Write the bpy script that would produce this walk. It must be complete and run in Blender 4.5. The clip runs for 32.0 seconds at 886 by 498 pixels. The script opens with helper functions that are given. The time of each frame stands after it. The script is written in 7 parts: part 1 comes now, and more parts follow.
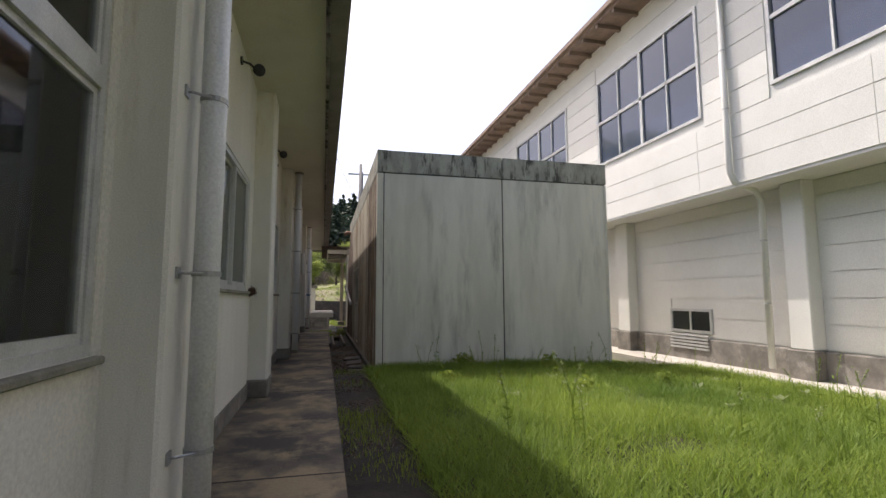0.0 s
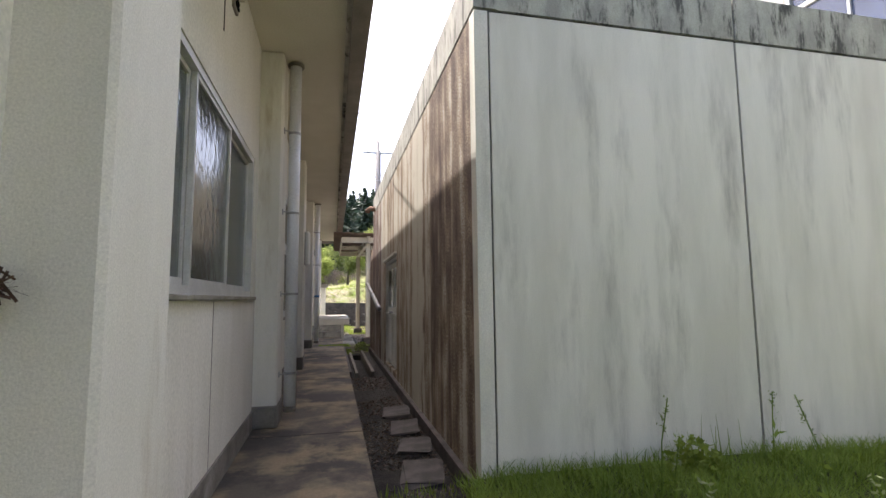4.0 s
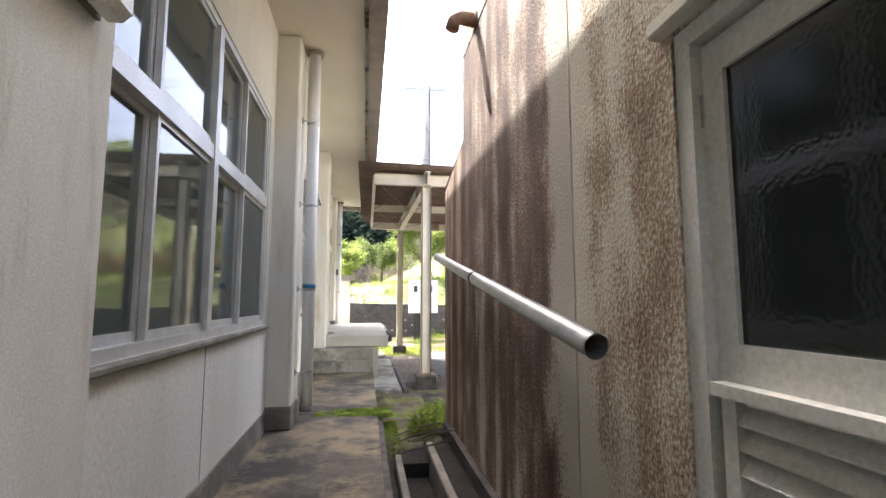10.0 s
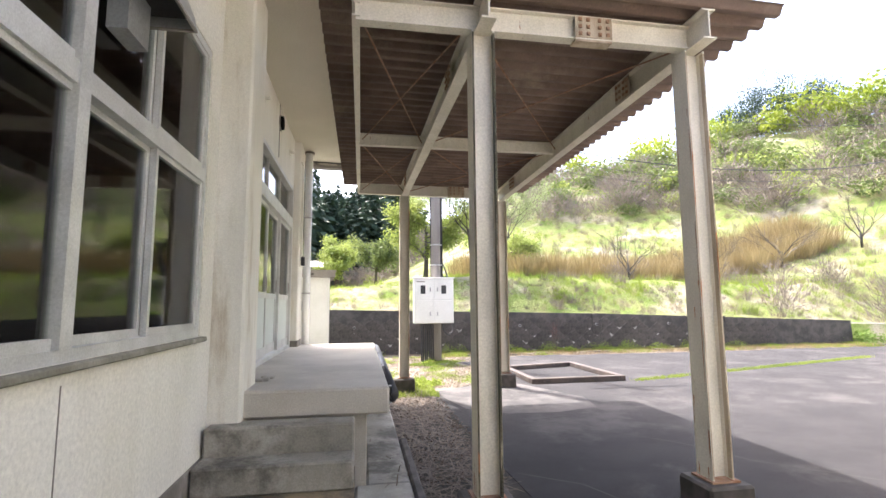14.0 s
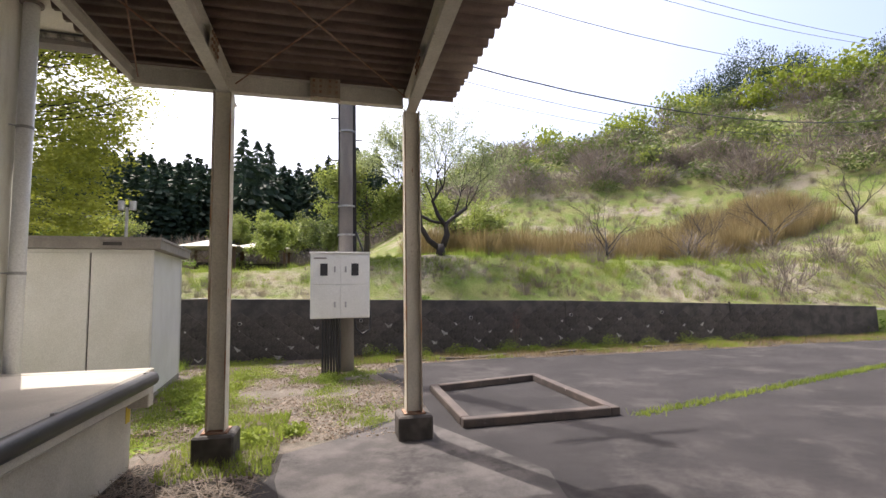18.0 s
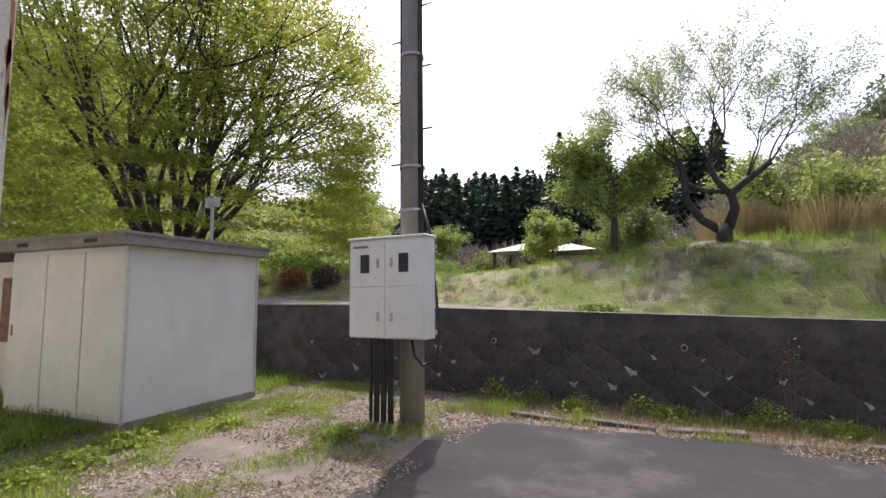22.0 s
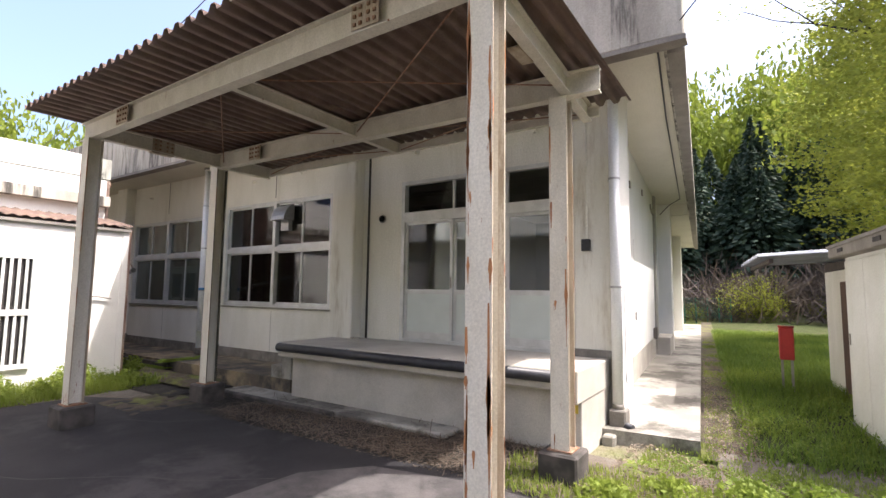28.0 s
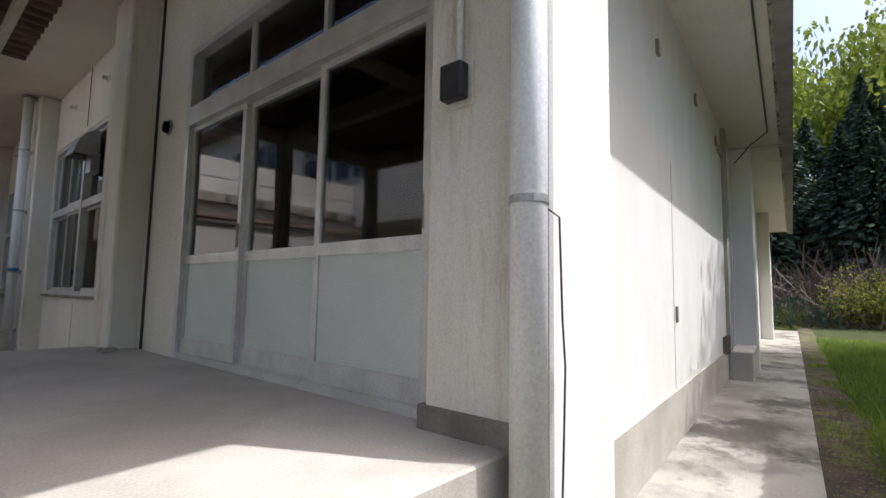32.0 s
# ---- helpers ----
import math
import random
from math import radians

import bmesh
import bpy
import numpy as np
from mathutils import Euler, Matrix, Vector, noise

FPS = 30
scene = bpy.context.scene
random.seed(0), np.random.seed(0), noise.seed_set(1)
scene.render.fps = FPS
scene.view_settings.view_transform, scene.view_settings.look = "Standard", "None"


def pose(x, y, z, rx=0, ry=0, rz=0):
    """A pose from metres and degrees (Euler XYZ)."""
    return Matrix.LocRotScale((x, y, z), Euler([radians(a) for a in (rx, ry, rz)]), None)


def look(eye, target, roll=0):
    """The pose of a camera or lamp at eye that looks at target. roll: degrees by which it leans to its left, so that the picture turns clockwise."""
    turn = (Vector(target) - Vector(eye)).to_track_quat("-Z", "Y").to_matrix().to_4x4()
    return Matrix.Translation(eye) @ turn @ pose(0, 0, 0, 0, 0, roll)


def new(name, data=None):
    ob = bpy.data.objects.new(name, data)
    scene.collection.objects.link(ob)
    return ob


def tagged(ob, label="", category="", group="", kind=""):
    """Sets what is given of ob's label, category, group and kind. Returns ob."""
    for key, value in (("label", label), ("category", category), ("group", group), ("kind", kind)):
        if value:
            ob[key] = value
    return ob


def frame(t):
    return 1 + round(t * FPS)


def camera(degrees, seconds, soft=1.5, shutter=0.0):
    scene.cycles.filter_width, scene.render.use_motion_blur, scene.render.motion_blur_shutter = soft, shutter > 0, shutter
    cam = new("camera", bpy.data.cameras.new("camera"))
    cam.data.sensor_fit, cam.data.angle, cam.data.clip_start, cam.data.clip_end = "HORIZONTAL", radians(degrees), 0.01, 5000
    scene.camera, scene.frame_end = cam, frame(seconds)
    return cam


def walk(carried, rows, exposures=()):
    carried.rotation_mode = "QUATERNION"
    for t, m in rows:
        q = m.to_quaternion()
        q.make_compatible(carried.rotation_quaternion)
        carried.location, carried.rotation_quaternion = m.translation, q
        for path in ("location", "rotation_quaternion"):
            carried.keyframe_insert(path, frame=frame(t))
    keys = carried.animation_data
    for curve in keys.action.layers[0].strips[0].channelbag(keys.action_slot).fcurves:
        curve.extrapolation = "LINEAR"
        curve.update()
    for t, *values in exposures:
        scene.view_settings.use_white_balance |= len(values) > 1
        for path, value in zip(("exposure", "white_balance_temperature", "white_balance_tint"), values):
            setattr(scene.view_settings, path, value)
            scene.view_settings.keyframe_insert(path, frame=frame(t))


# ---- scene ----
cam = camera(84.7, 32.0)
PATH = [
    (0, (-0.015, 1.236, 1.325), (0.458, 3.169, 1.528), -0.2),
    (0.5, (0.018, 2.052, 1.351), (0.519, 3.7858, 1.556), -0.3),
    (1, (0.015, 2.782, 1.353), (0.523, 4.706, 1.558), -0.3),
    (1.5, (0.061, 3.516, 1.338), (0.58, 5.437, 1.538), -0.3),
    (2, (0.038, 4.156, 1.27), (0.524, 6.084, 1.479), -0.0),
    (2.5, (-0.025, 4.867, 1.378), (0.469, 6.795, 1.574), -0.2),
    (3, (-0.129, 5.659, 1.425), (0.372, 7.586, 1.616), -0.1),
    (3.5, (-0.152, 6.235, 1.414), (0.32, 8.168, 1.613), -0.4),
    (5.5, (-0.102, 9.363, 1.313), (0.284, 11.316, 1.516), -0.3),
    (6, (-0.01, 10.098, 1.304), (0.364, 12.053, 1.503), -0.2),
    (6.5, (-0.056, 10.989, 1.326), (0.309, 12.945, 1.527), -0.1),
    (7, (0.004, 11.701, 1.346), (0.365, 13.658, 1.551), 0.1),
    (7.5, (0.036, 12.425, 1.391), (0.403, 14.38, 1.595), 0.1),
    (8, (0.12, 13.134, 1.384), (0.498, 15.087, 1.592), 0.1),
    (8.5, (0.09, 14.03, 1.339), (0.487, 15.979, 1.546), 0.3),
    (9, (0.029, 14.768, 1.373), (0.371, 16.728, 1.581), 0.5),
    (9.5, (0.044, 15.52, 1.333), (0.38, 17.481, 1.542), 0.1),
    (10, (0.017, 16.223, 1.339), (0.326, 18.188, 1.548), -0.0),
    (10.5, (0.054, 16.915, 1.309), (0.361, 18.879, 1.525), -0.2),
    (11, (0.03, 17.623, 1.306), (0.34, 19.587, 1.52), -0.4),
    (11.5, (0.074, 18.274, 1.294), (0.395, 20.236, 1.516), -0.4),
    (12, (0.033, 19.041, 1.326), (0.372, 21, 1.548), -0.5),
    (12.5, (0.075, 19.752, 1.358), (0.406, 21.712, 1.576), -0.6),
    (13, (0.058, 20.531, 1.357), (0.4, 22.489, 1.581), -0.7),
    (13.5, (0.114, 21.097, 1.366), (0.432, 23.059, 1.592), -0.2),
    (15.5, (0.391, 23.319, 1.32), (0.859, 25.251, 1.542), -0.9),
    (16, (0.489, 23.625, 1.348), (1.073, 25.526, 1.556), -0.7),
    (16.5, (1.055, 24.121, 1.425), (1.883, 25.933, 1.603), -1.2),
    (17, (1.442, 24.559, 1.468), (2.305, 26.358, 1.614), 0.0),
    (17.5, (1.754, 25.018, 1.455), (2.597, 26.826, 1.601), 0.3),
    (18, (2.16, 25.673, 1.383), (2.594, 27.619, 1.544), -0.8),
    (18.5, (2.549, 26.416, 1.44), (2.67, 28.407, 1.598), -0.8),
    (19, (2.907, 26.924, 1.433), (2.769, 28.913, 1.595), -0.9),
    (19.5, (3.386, 27.525, 1.489), (2.916, 29.462, 1.647), -0.4),
    (20, (3.96, 28.033, 1.402), (3.338, 29.924, 1.588), -1.6),
    (20.5, (4.34, 28.7, 1.365), (3.635, 30.56, 1.555), -0.7),
    (21, (4.914, 29.256, 1.35), (4.143, 31.091, 1.541), -0.8),
    (21.5, (5.345, 29.787, 1.321), (4.442, 31.561, 1.515), -0.4),
    (22, (5.87, 30.352, 1.346), (4.932, 32.108, 1.541), -0.5),
    (22.5, (6.301, 30.833, 1.372), (5.344, 32.58, 1.557), -0.1),
    (23, (6.755, 31.332, 1.413), (5.742, 33.047, 1.593), -0.0),
    (23.5, (7.227, 31.741, 1.422), (6.131, 33.404, 1.601), 0.1),
    (24, (7.838, 32.262, 1.431), (6.69, 33.89, 1.609), 0.2),
    (24.5, (8.429, 32.55, 1.455), (7.296, 34.188, 1.638), 0.4),
    (25, (8.487, 32.603, 1.466), (7.359, 34.244, 1.648), 0.9),
    (25.5, (8.09, 32.523, 1.425), (6.71, 33.961, 1.593), 0.9),
    (26, (8.135, 32.57, 1.466), (6.361, 33.484, 1.594), 0.0),
    (26.5, (7.68, 32.702, 1.449), (5.702, 32.958, 1.592), -0.6),
    (28.5, (5.175, 32.611, 1.482), (3.62, 31.366, 1.657), 1.1),
    (29, (4.717, 32.575, 1.37), (3.197, 31.286, 1.542), 1.1),
    (29.5, (4.092, 32.534, 1.306), (2.591, 31.224, 1.48), 1.1),
    (30, (3.468, 32.529, 1.355), (1.957, 31.23, 1.524), 1.1),
    (30.6, (2.673, 32.361, 1.343), (1.157, 31.067, 1.517), 1.1),
    (31, (2.114, 32.232, 1.359), (0.611, 30.923, 1.531), 1.1),
    (31.5, (1.406, 32.151, 1.321), (-0.099, 30.845, 1.496), 0.9),
    (32, (0.721, 31.987, 1.237), (-0.785, 30.684, 1.42), 1.0),
]
walk(cam, [(t, look(eye, aim, lean)) for t, eye, aim, lean in PATH],
     exposures=[(0, 1.05, 6450, 14), (1, 1.05, 6450, 14), (2, 1.22, 6400, 15), (3.5, 1.9, 6350, 15), (5.5, 2.8, 6350, 14), (7, 3.0, 6350, 14), (9, 3.2, 6350, 12), (10, 3.3, 6350, 11), (12, 3.3, 6300, 11), (13.5, 3.0, 6250, 12), (15.5, 2.2, 6400, 14),
                (17, 1.66, 6500, 14), (18, 1.4, 6550, 14), (20, 1.1, 6350, 15), (24.5, 1.45, 6200, 16), (26.5, 1.6, 6150, 16), (28.5, 1.95, 6300, 15), (29, 1.9, 6250, 15), (30, 1.68, 6150, 14), (31, 1.75, 6050, 14), (32, 1.15, 5900, 13)])

# ---- light ----
SUN_EL, SUN_AZ = radians(59.8), radians(-28.5)   # azimuth from +y towards +x
world = bpy.data.worlds.new("sky")
scene.world = world
world.use_nodes = True
wn = world.node_tree
sky = wn.nodes.new("ShaderNodeTexSky")
sky.sky_type, sky.sun_disc, sky.sun_elevation, sky.sun_rotation = "NISHITA", False, SUN_EL, SUN_AZ
sky.air_density, sky.dust_density, sky.ozone_density = 0.8, 6.0, 1.0
wn.nodes["Background"].inputs["Strength"].default_value = 0.15
wn.links.new(sky.outputs["Color"], wn.nodes["Background"].inputs["Color"])
sun_to = Vector((math.sin(SUN_AZ) * math.cos(SUN_EL), math.cos(SUN_AZ) * math.cos(SUN_EL), math.sin(SUN_EL)))
sun_data = bpy.data.lights.new("sun", "SUN")
sun_data.energy, sun_data.angle, sun_data.color = 2.45, radians(0.55), (1.0, 0.95, 0.87)
sun = new("sun", sun_data)
sun.matrix_world = look(sun_to * 100, (0, 0, 0))


# ---- materials ----
def mat(name, a, b=None, rough=0.8, scale=3.0, stretch=(1, 1, 1), mix=(0.35, 0.65), fine=60.0, bump=0.15, metal=0.0, c=None, cscale=0.6, cstretch=None,
        cmix=(0.52, 0.7), spec=0.4, vary=0.0, bump_dist=0.01, detail=6.0):
    """Two tones mixed by coarse noise, a third as stains, fine grain in colour and relief."""
    m = bpy.data.materials.new(name)
    m.use_nodes = True
    nt = m.node_tree
    n, l = nt.nodes, nt.links
    p = n["Principled BSDF"]
    p.inputs["Roughness"].default_value = rough
    p.inputs["Metallic"].default_value = metal
    p.inputs["Specular IOR Level"].default_value = spec
    co = n.new("ShaderNodeTexCoord")

    def noise_tex(s, st, det=6.0, rg=0.6):
        mp = n.new("ShaderNodeMapping")
        mp.inputs["Scale"].default_value = st
        l.new(co.outputs["Object"], mp.inputs["Vector"])
        t = n.new("ShaderNodeTexNoise")
        t.inputs["Scale"].default_value, t.inputs["Detail"].default_value, t.inputs["Roughness"].default_value = s, det, rg
        l.new(mp.outputs["Vector"], t.inputs["Vector"])
        return t.outputs["Fac"]

    def ramp(fac, lo, hi):
        r = n.new("ShaderNodeMapRange")
        r.inputs["From Min"].default_value, r.inputs["From Max"].default_value = lo, hi
        r.interpolation_type = "SMOOTHSTEP"
        l.new(fac, r.inputs["Value"])
        return r.outputs["Result"]

    def blend(fac, x, y, mode="MIX"):
        k = n.new("ShaderNodeMix")
        k.data_type, k.blend_type = "RGBA", mode
        if isinstance(fac, float):
            k.inputs["Factor"].default_value = fac
        else:
            l.new(fac, k.inputs["Factor"])
        for s, v in ((k.inputs["A"], x), (k.inputs["B"], y)):
            if isinstance(v, tuple):
                s.default_value = (*v, 1)
            else:
                l.new(v, s)
        return k.outputs["Result"]

    col = blend(ramp(noise_tex(scale, stretch, detail), *mix), a, b or tuple(v * 0.8 for v in a))
    if c:
        col = blend(ramp(noise_tex(cscale, cstretch or stretch, 8.0, 0.7), *cmix), col, c)
    grain = noise_tex(fine, (1, 1, 1), 4.0, 0.7)
    g = n.new("ShaderNodeMapRange")
    g.inputs["From Min"].default_value, g.inputs["From Max"].default_value, g.inputs["To Min"].default_value, g.inputs["To Max"].default_value = 0.3, 0.7, 0.82, 1.12
    l.new(grain, g.inputs["Value"])
    cg = n.new("ShaderNodeCombineColor")
    for k in range(3):
        l.new(g.outputs["Result"], cg.inputs[k])
    col = blend(1.0, col, cg.outputs["Color"], "MULTIPLY")
    if vary:
        oi = n.new("ShaderNodeObjectInfo")
        r = n.new("ShaderNodeMapRange")
        r.inputs["To Min"].default_value, r.inputs["To Max"].default_value = 1 - vary, 1 + vary
        l.new(oi.outputs["Random"], r.inputs["Value"])
        cc = n.new("ShaderNodeCombineColor")
        for k in range(3):
            l.new(r.outputs["Result"], cc.inputs[k])
        col = blend(1.0, col, cc.outputs["Color"], "MULTIPLY")
    l.new(col, p.inputs["Base Color"])
    if bump:
        bp = n.new("ShaderNodeBump")
        bp.inputs["Strength"].default_value, bp.inputs["Distance"].default_value = bump, bump_dist
        l.new(grain, bp.inputs["Height"])
        l.new(bp.outputs["Normal"], p.inputs["Normal"])
    return m


def leaf_mat(name, a, b, trans=0.35):
    m = bpy.data.materials.new(name)
    m.use_nodes = True
    n, l = m.node_tree.nodes, m.node_tree.links
    p = n["Principled BSDF"]
    p.inputs["Roughness"].default_value, p.inputs["Specular IOR Level"].default_value = 0.6, 0.25
    geo = n.new("ShaderNodeNewGeometry")
    co = n.new("ShaderNodeTexCoord")
    t = n.new("ShaderNodeTexNoise")
    t.inputs["Scale"].default_value = 0.5
    l.new(co.outputs["Object"], t.inputs["Vector"])
    ad = n.new("ShaderNodeMath")
    ad.operation = "MULTIPLY_ADD"
    ad.inputs[1].default_value = 0.38
    l.new(geo.outputs["Random Per Island"], ad.inputs[0])
    sb = n.new("ShaderNodeMath")
    sb.operation = "MULTIPLY_ADD"
    sb.inputs[1].default_value, sb.inputs[2].default_value = 1.6, -0.55
    l.new(t.outputs["Fac"], sb.inputs[0])
    l.new(sb.outputs[0], ad.inputs[2])
    k = n.new("ShaderNodeMix")
    k.data_type = "RGBA"
    k.inputs["A"].default_value, k.inputs["B"].default_value = (*a, 1), (*b, 1)
    l.new(ad.outputs[0], k.inputs["Factor"])
    l.new(k.outputs["Result"], p.inputs["Base Color"])
    if trans:
        tr = n.new("ShaderNodeBsdfTranslucent")
        l.new(k.outputs["Result"], tr.inputs["Color"])
        mx = n.new("ShaderNodeMixShader")
        mx.inputs[0].default_value = trans
        l.new(p.outputs[0], mx.inputs[1])
        l.new(tr.outputs[0], mx.inputs[2])
        l.new(mx.outputs[0], n["Material Output"].inputs["Surface"])
    return m


def glass_mat(name, tint, gloss=0.04, ripple=0.0, haze=0.0, hazecol=(0.3, 0.33, 0.32), rscale=30):
    """Thin window glass: clear with a mirror sheen that grows at grazing angles; haze is a flat colour for frosting,
    dark tint or painted reflection.
    """
    m = bpy.data.materials.new(name)
    m.use_nodes = True
    n, l = m.node_tree.nodes, m.node_tree.links
    n.remove(n["Principled BSDF"])
    tr = n.new("ShaderNodeBsdfTransparent")
    tr.inputs["Color"].default_value = (*tint, 1)
    gl = n.new("ShaderNodeBsdfGlossy")
    gl.inputs["Roughness"].default_value = gloss
    fr = n.new("ShaderNodeFresnel")
    fr.inputs["IOR"].default_value = 1.75
    if ripple:
        co = n.new("ShaderNodeTexCoord")
        nz = n.new("ShaderNodeTexVoronoi" if rscale > 20 else "ShaderNodeTexNoise")
        nz.inputs["Scale"].default_value = rscale
        l.new(co.outputs["Object"], nz.inputs["Vector"])
        bp = n.new("ShaderNodeBump")
        bp.inputs["Strength"].default_value, bp.inputs["Distance"].default_value = ripple, 0.01
        l.new(nz.outputs[0], bp.inputs["Height"])
        l.new(bp.outputs["Normal"], gl.inputs["Normal"])
    body = tr.outputs[0]
    if haze:
        df = n.new("ShaderNodeBsdfDiffuse")
        df.inputs["Color"].default_value = (*hazecol, 1)
        mh = n.new("ShaderNodeMixShader")
        mh.inputs[0].default_value = haze
        l.new(body, mh.inputs[1])
        l.new(df.outputs[0], mh.inputs[2])
        body = mh.outputs[0]
    mx = n.new("ShaderNodeMixShader")
    l.new(fr.outputs[0], mx.inputs[0])
    l.new(body, mx.inputs[1])
    l.new(gl.outputs[0], mx.inputs[2])
    l.new(mx.outputs[0], n["Material Output"].inputs["Surface"])
    return m


def streak_mat(name, pale, brown, dark, bias, clean=()):
    """Pebbly rough-cast with long rain streaks: pale ground, brown runs, dark cores; clean: (y, half width, amount) of washed bands."""
    m = bpy.data.materials.new(name)
    m.use_nodes = True
    n, l = m.node_tree.nodes, m.node_tree.links
    p = n["Principled BSDF"]
    p.inputs["Roughness"].default_value, p.inputs["Specular IOR Level"].default_value = 0.92, 0.25
    co = n.new("ShaderNodeTexCoord")

    def tex(kind, scale, stretch, detail=5.0):
        mp = n.new("ShaderNodeMapping")
        mp.inputs["Scale"].default_value = stretch
        l.new(co.outputs["Object"], mp.inputs["Vector"])
        t = n.new(kind)
        t.inputs["Scale"].default_value = scale
        t.inputs["Detail"].default_value = detail
        l.new(mp.outputs["Vector"], t.inputs["Vector"])
        return t.outputs[0]

    def calc(op, a, b):
        k = n.new("ShaderNodeMath")
        k.operation = op
        for s, v in zip(k.inputs, (a, b)):
            if isinstance(v, (int, float)):
                s.default_value = v
            else:
                l.new(v, s)
        return k.outputs[0]

    runs = tex("ShaderNodeTexNoise", 3.4, (1, 1, 0.035), 4.0)
    blot = tex("ShaderNodeTexNoise", 5.0, (1, 1, 0.45), 7.0)
    broad = tex("ShaderNodeTexNoise", 0.9, (1, 1, 0.3), 3.0)
    peb = tex("ShaderNodeTexNoise", 78.0, (1, 1, 0.7), 4.0)
    f = calc("ADD", calc("MULTIPLY", runs, 0.62), calc("MULTIPLY", blot, 0.34))
    f = calc("ADD", f, calc("MULTIPLY", broad, 0.26))
    f = calc("ADD", f, calc("MULTIPLY", peb, 0.44))
    f = calc("ADD", f, bias - 0.78)
    if clean:
        axes = n.new("ShaderNodeSeparateXYZ")
        l.new(co.outputs["Object"], axes.inputs[0])
    for mid, half, amount in clean:
        off = calc("ABSOLUTE", calc("SUBTRACT", axes.outputs["Y"], mid), 0.0)
        off = calc("ADD", off, calc("MULTIPLY", calc("SUBTRACT", blot, 0.5), half * 0.9))
        g = n.new("ShaderNodeMapRange")
        g.interpolation_type = "SMOOTHSTEP"
        g.inputs["From Min"].default_value, g.inputs["From Max"].default_value = half * 0.45, half
        g.inputs["To Min"].default_value, g.inputs["To Max"].default_value = -amount, 0.0
        l.new(off, g.inputs["Value"])
        f = calc("ADD", f, g.outputs["Result"])
    rp = n.new("ShaderNodeValToRGB")
    e = rp.color_ramp.elements
    e[0].position, e[0].color = 0.0, (*pale, 1)
    e[1].position, e[1].color = 0.20, (*dark, 1)
    k = e.new(0.075)
    k.color = (*brown, 1)
    k = e.new(0.02)
    k.color = (*(0.7 * a + 0.3 * b for a, b in zip(pale, brown)), 1)
    l.new(f, rp.inputs["Fac"])
    l.new(rp.outputs["Color"], p.inputs["Base Color"])
    bp = n.new("ShaderNodeBump")
    bp.inputs["Strength"].default_value, bp.inputs["Distance"].default_value = 0.6, 0.012
    l.new(peb, bp.inputs["Height"])
    l.new(bp.outputs["Normal"], p.inputs["Normal"])
    return m


M = {}
M["stucco"] = mat("cream_stucco", (0.75, 0.73, 0.66), (0.67, 0.65, 0.57), scale=2.2, stretch=(1, 1, 0.25), fine=130, bump=0.25, c=(0.38, 0.31, 0.21), cscale=1.9,
                  cstretch=(1.6, 1.6, 0.24), cmix=(0.52, 0.78), bump_dist=0.006)
M["whitewall"] = mat("white_rendered_wall", (0.76, 0.75, 0.71), (0.71, 0.70, 0.65), scale=1.8, stretch=(1, 1, 0.4), fine=130, bump=0.25, c=(0.60, 0.57, 0.48), cscale=1.3, cstretch=(1.6, 1.6, 0.3), cmix=(0.60, 0.85), bump_dist=0.006)
M["panel"] = mat("cream_wall_panel", (0.74, 0.72, 0.65), (0.66, 0.64, 0.56), scale=1.6, stretch=(1, 1, 0.3), fine=40, bump=0.1, c=(0.42, 0.38, 0.28), cscale=1.2,
                 cstretch=(2, 2, 0.25), cmix=(0.58, 0.85))
M["soffit"] = mat("painted_soffit", (0.68, 0.65, 0.55), (0.62, 0.59, 0.49), scale=0.8, fine=70, bump=0.1, c=(0.42, 0.36, 0.26), cscale=0.7, cmix=(0.6, 0.85))
M["plinth"] = mat("grey_plinth", (0.24, 0.22, 0.19), (0.15, 0.135, 0.115), scale=3, fine=60, bump=0.3, c=(0.35, 0.33, 0.29), cscale=2)
M["parapet"] = mat("stained_concrete_parapet", (0.50, 0.47, 0.40), (0.34, 0.31, 0.26), scale=2.5, stretch=(1, 1, 0.2), fine=50, bump=0.2, c=(0.07, 0.065, 0.055),
                   cscale=2.2, cstretch=(1.5, 1.5, 0.16), cmix=(0.48, 0.62))
M["conc_front"] = mat("grey_green_concrete", (0.74, 0.725, 0.64), (0.60, 0.59, 0.51), scale=1.6, stretch=(1.1, 1.1, 0.22), fine=120, bump=0.2, c=(0.16, 0.155, 0.13),
                      cscale=1.5, cstretch=(1.5, 1.5, 0.26), cmix=(0.49, 0.86), detail=9.0)
M["fascia"] = mat("mouldy_concrete", (0.42, 0.42, 0.36), (0.28, 0.28, 0.24), scale=5, stretch=(1, 1, 0.5), fine=90, bump=0.2, c=(0.07, 0.07, 0.06), cscale=4.5, cstretch=(1.6, 1.6, 0.4), cmix=(0.50, 0.64))
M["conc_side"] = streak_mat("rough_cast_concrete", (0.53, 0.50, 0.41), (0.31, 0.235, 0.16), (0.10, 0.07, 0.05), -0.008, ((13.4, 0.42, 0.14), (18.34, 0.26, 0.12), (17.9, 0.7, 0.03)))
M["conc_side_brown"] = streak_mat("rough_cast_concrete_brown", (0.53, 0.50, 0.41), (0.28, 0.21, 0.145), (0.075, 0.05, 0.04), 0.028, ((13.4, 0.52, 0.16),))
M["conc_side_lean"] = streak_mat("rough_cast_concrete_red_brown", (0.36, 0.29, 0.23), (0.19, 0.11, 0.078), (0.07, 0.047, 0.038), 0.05)
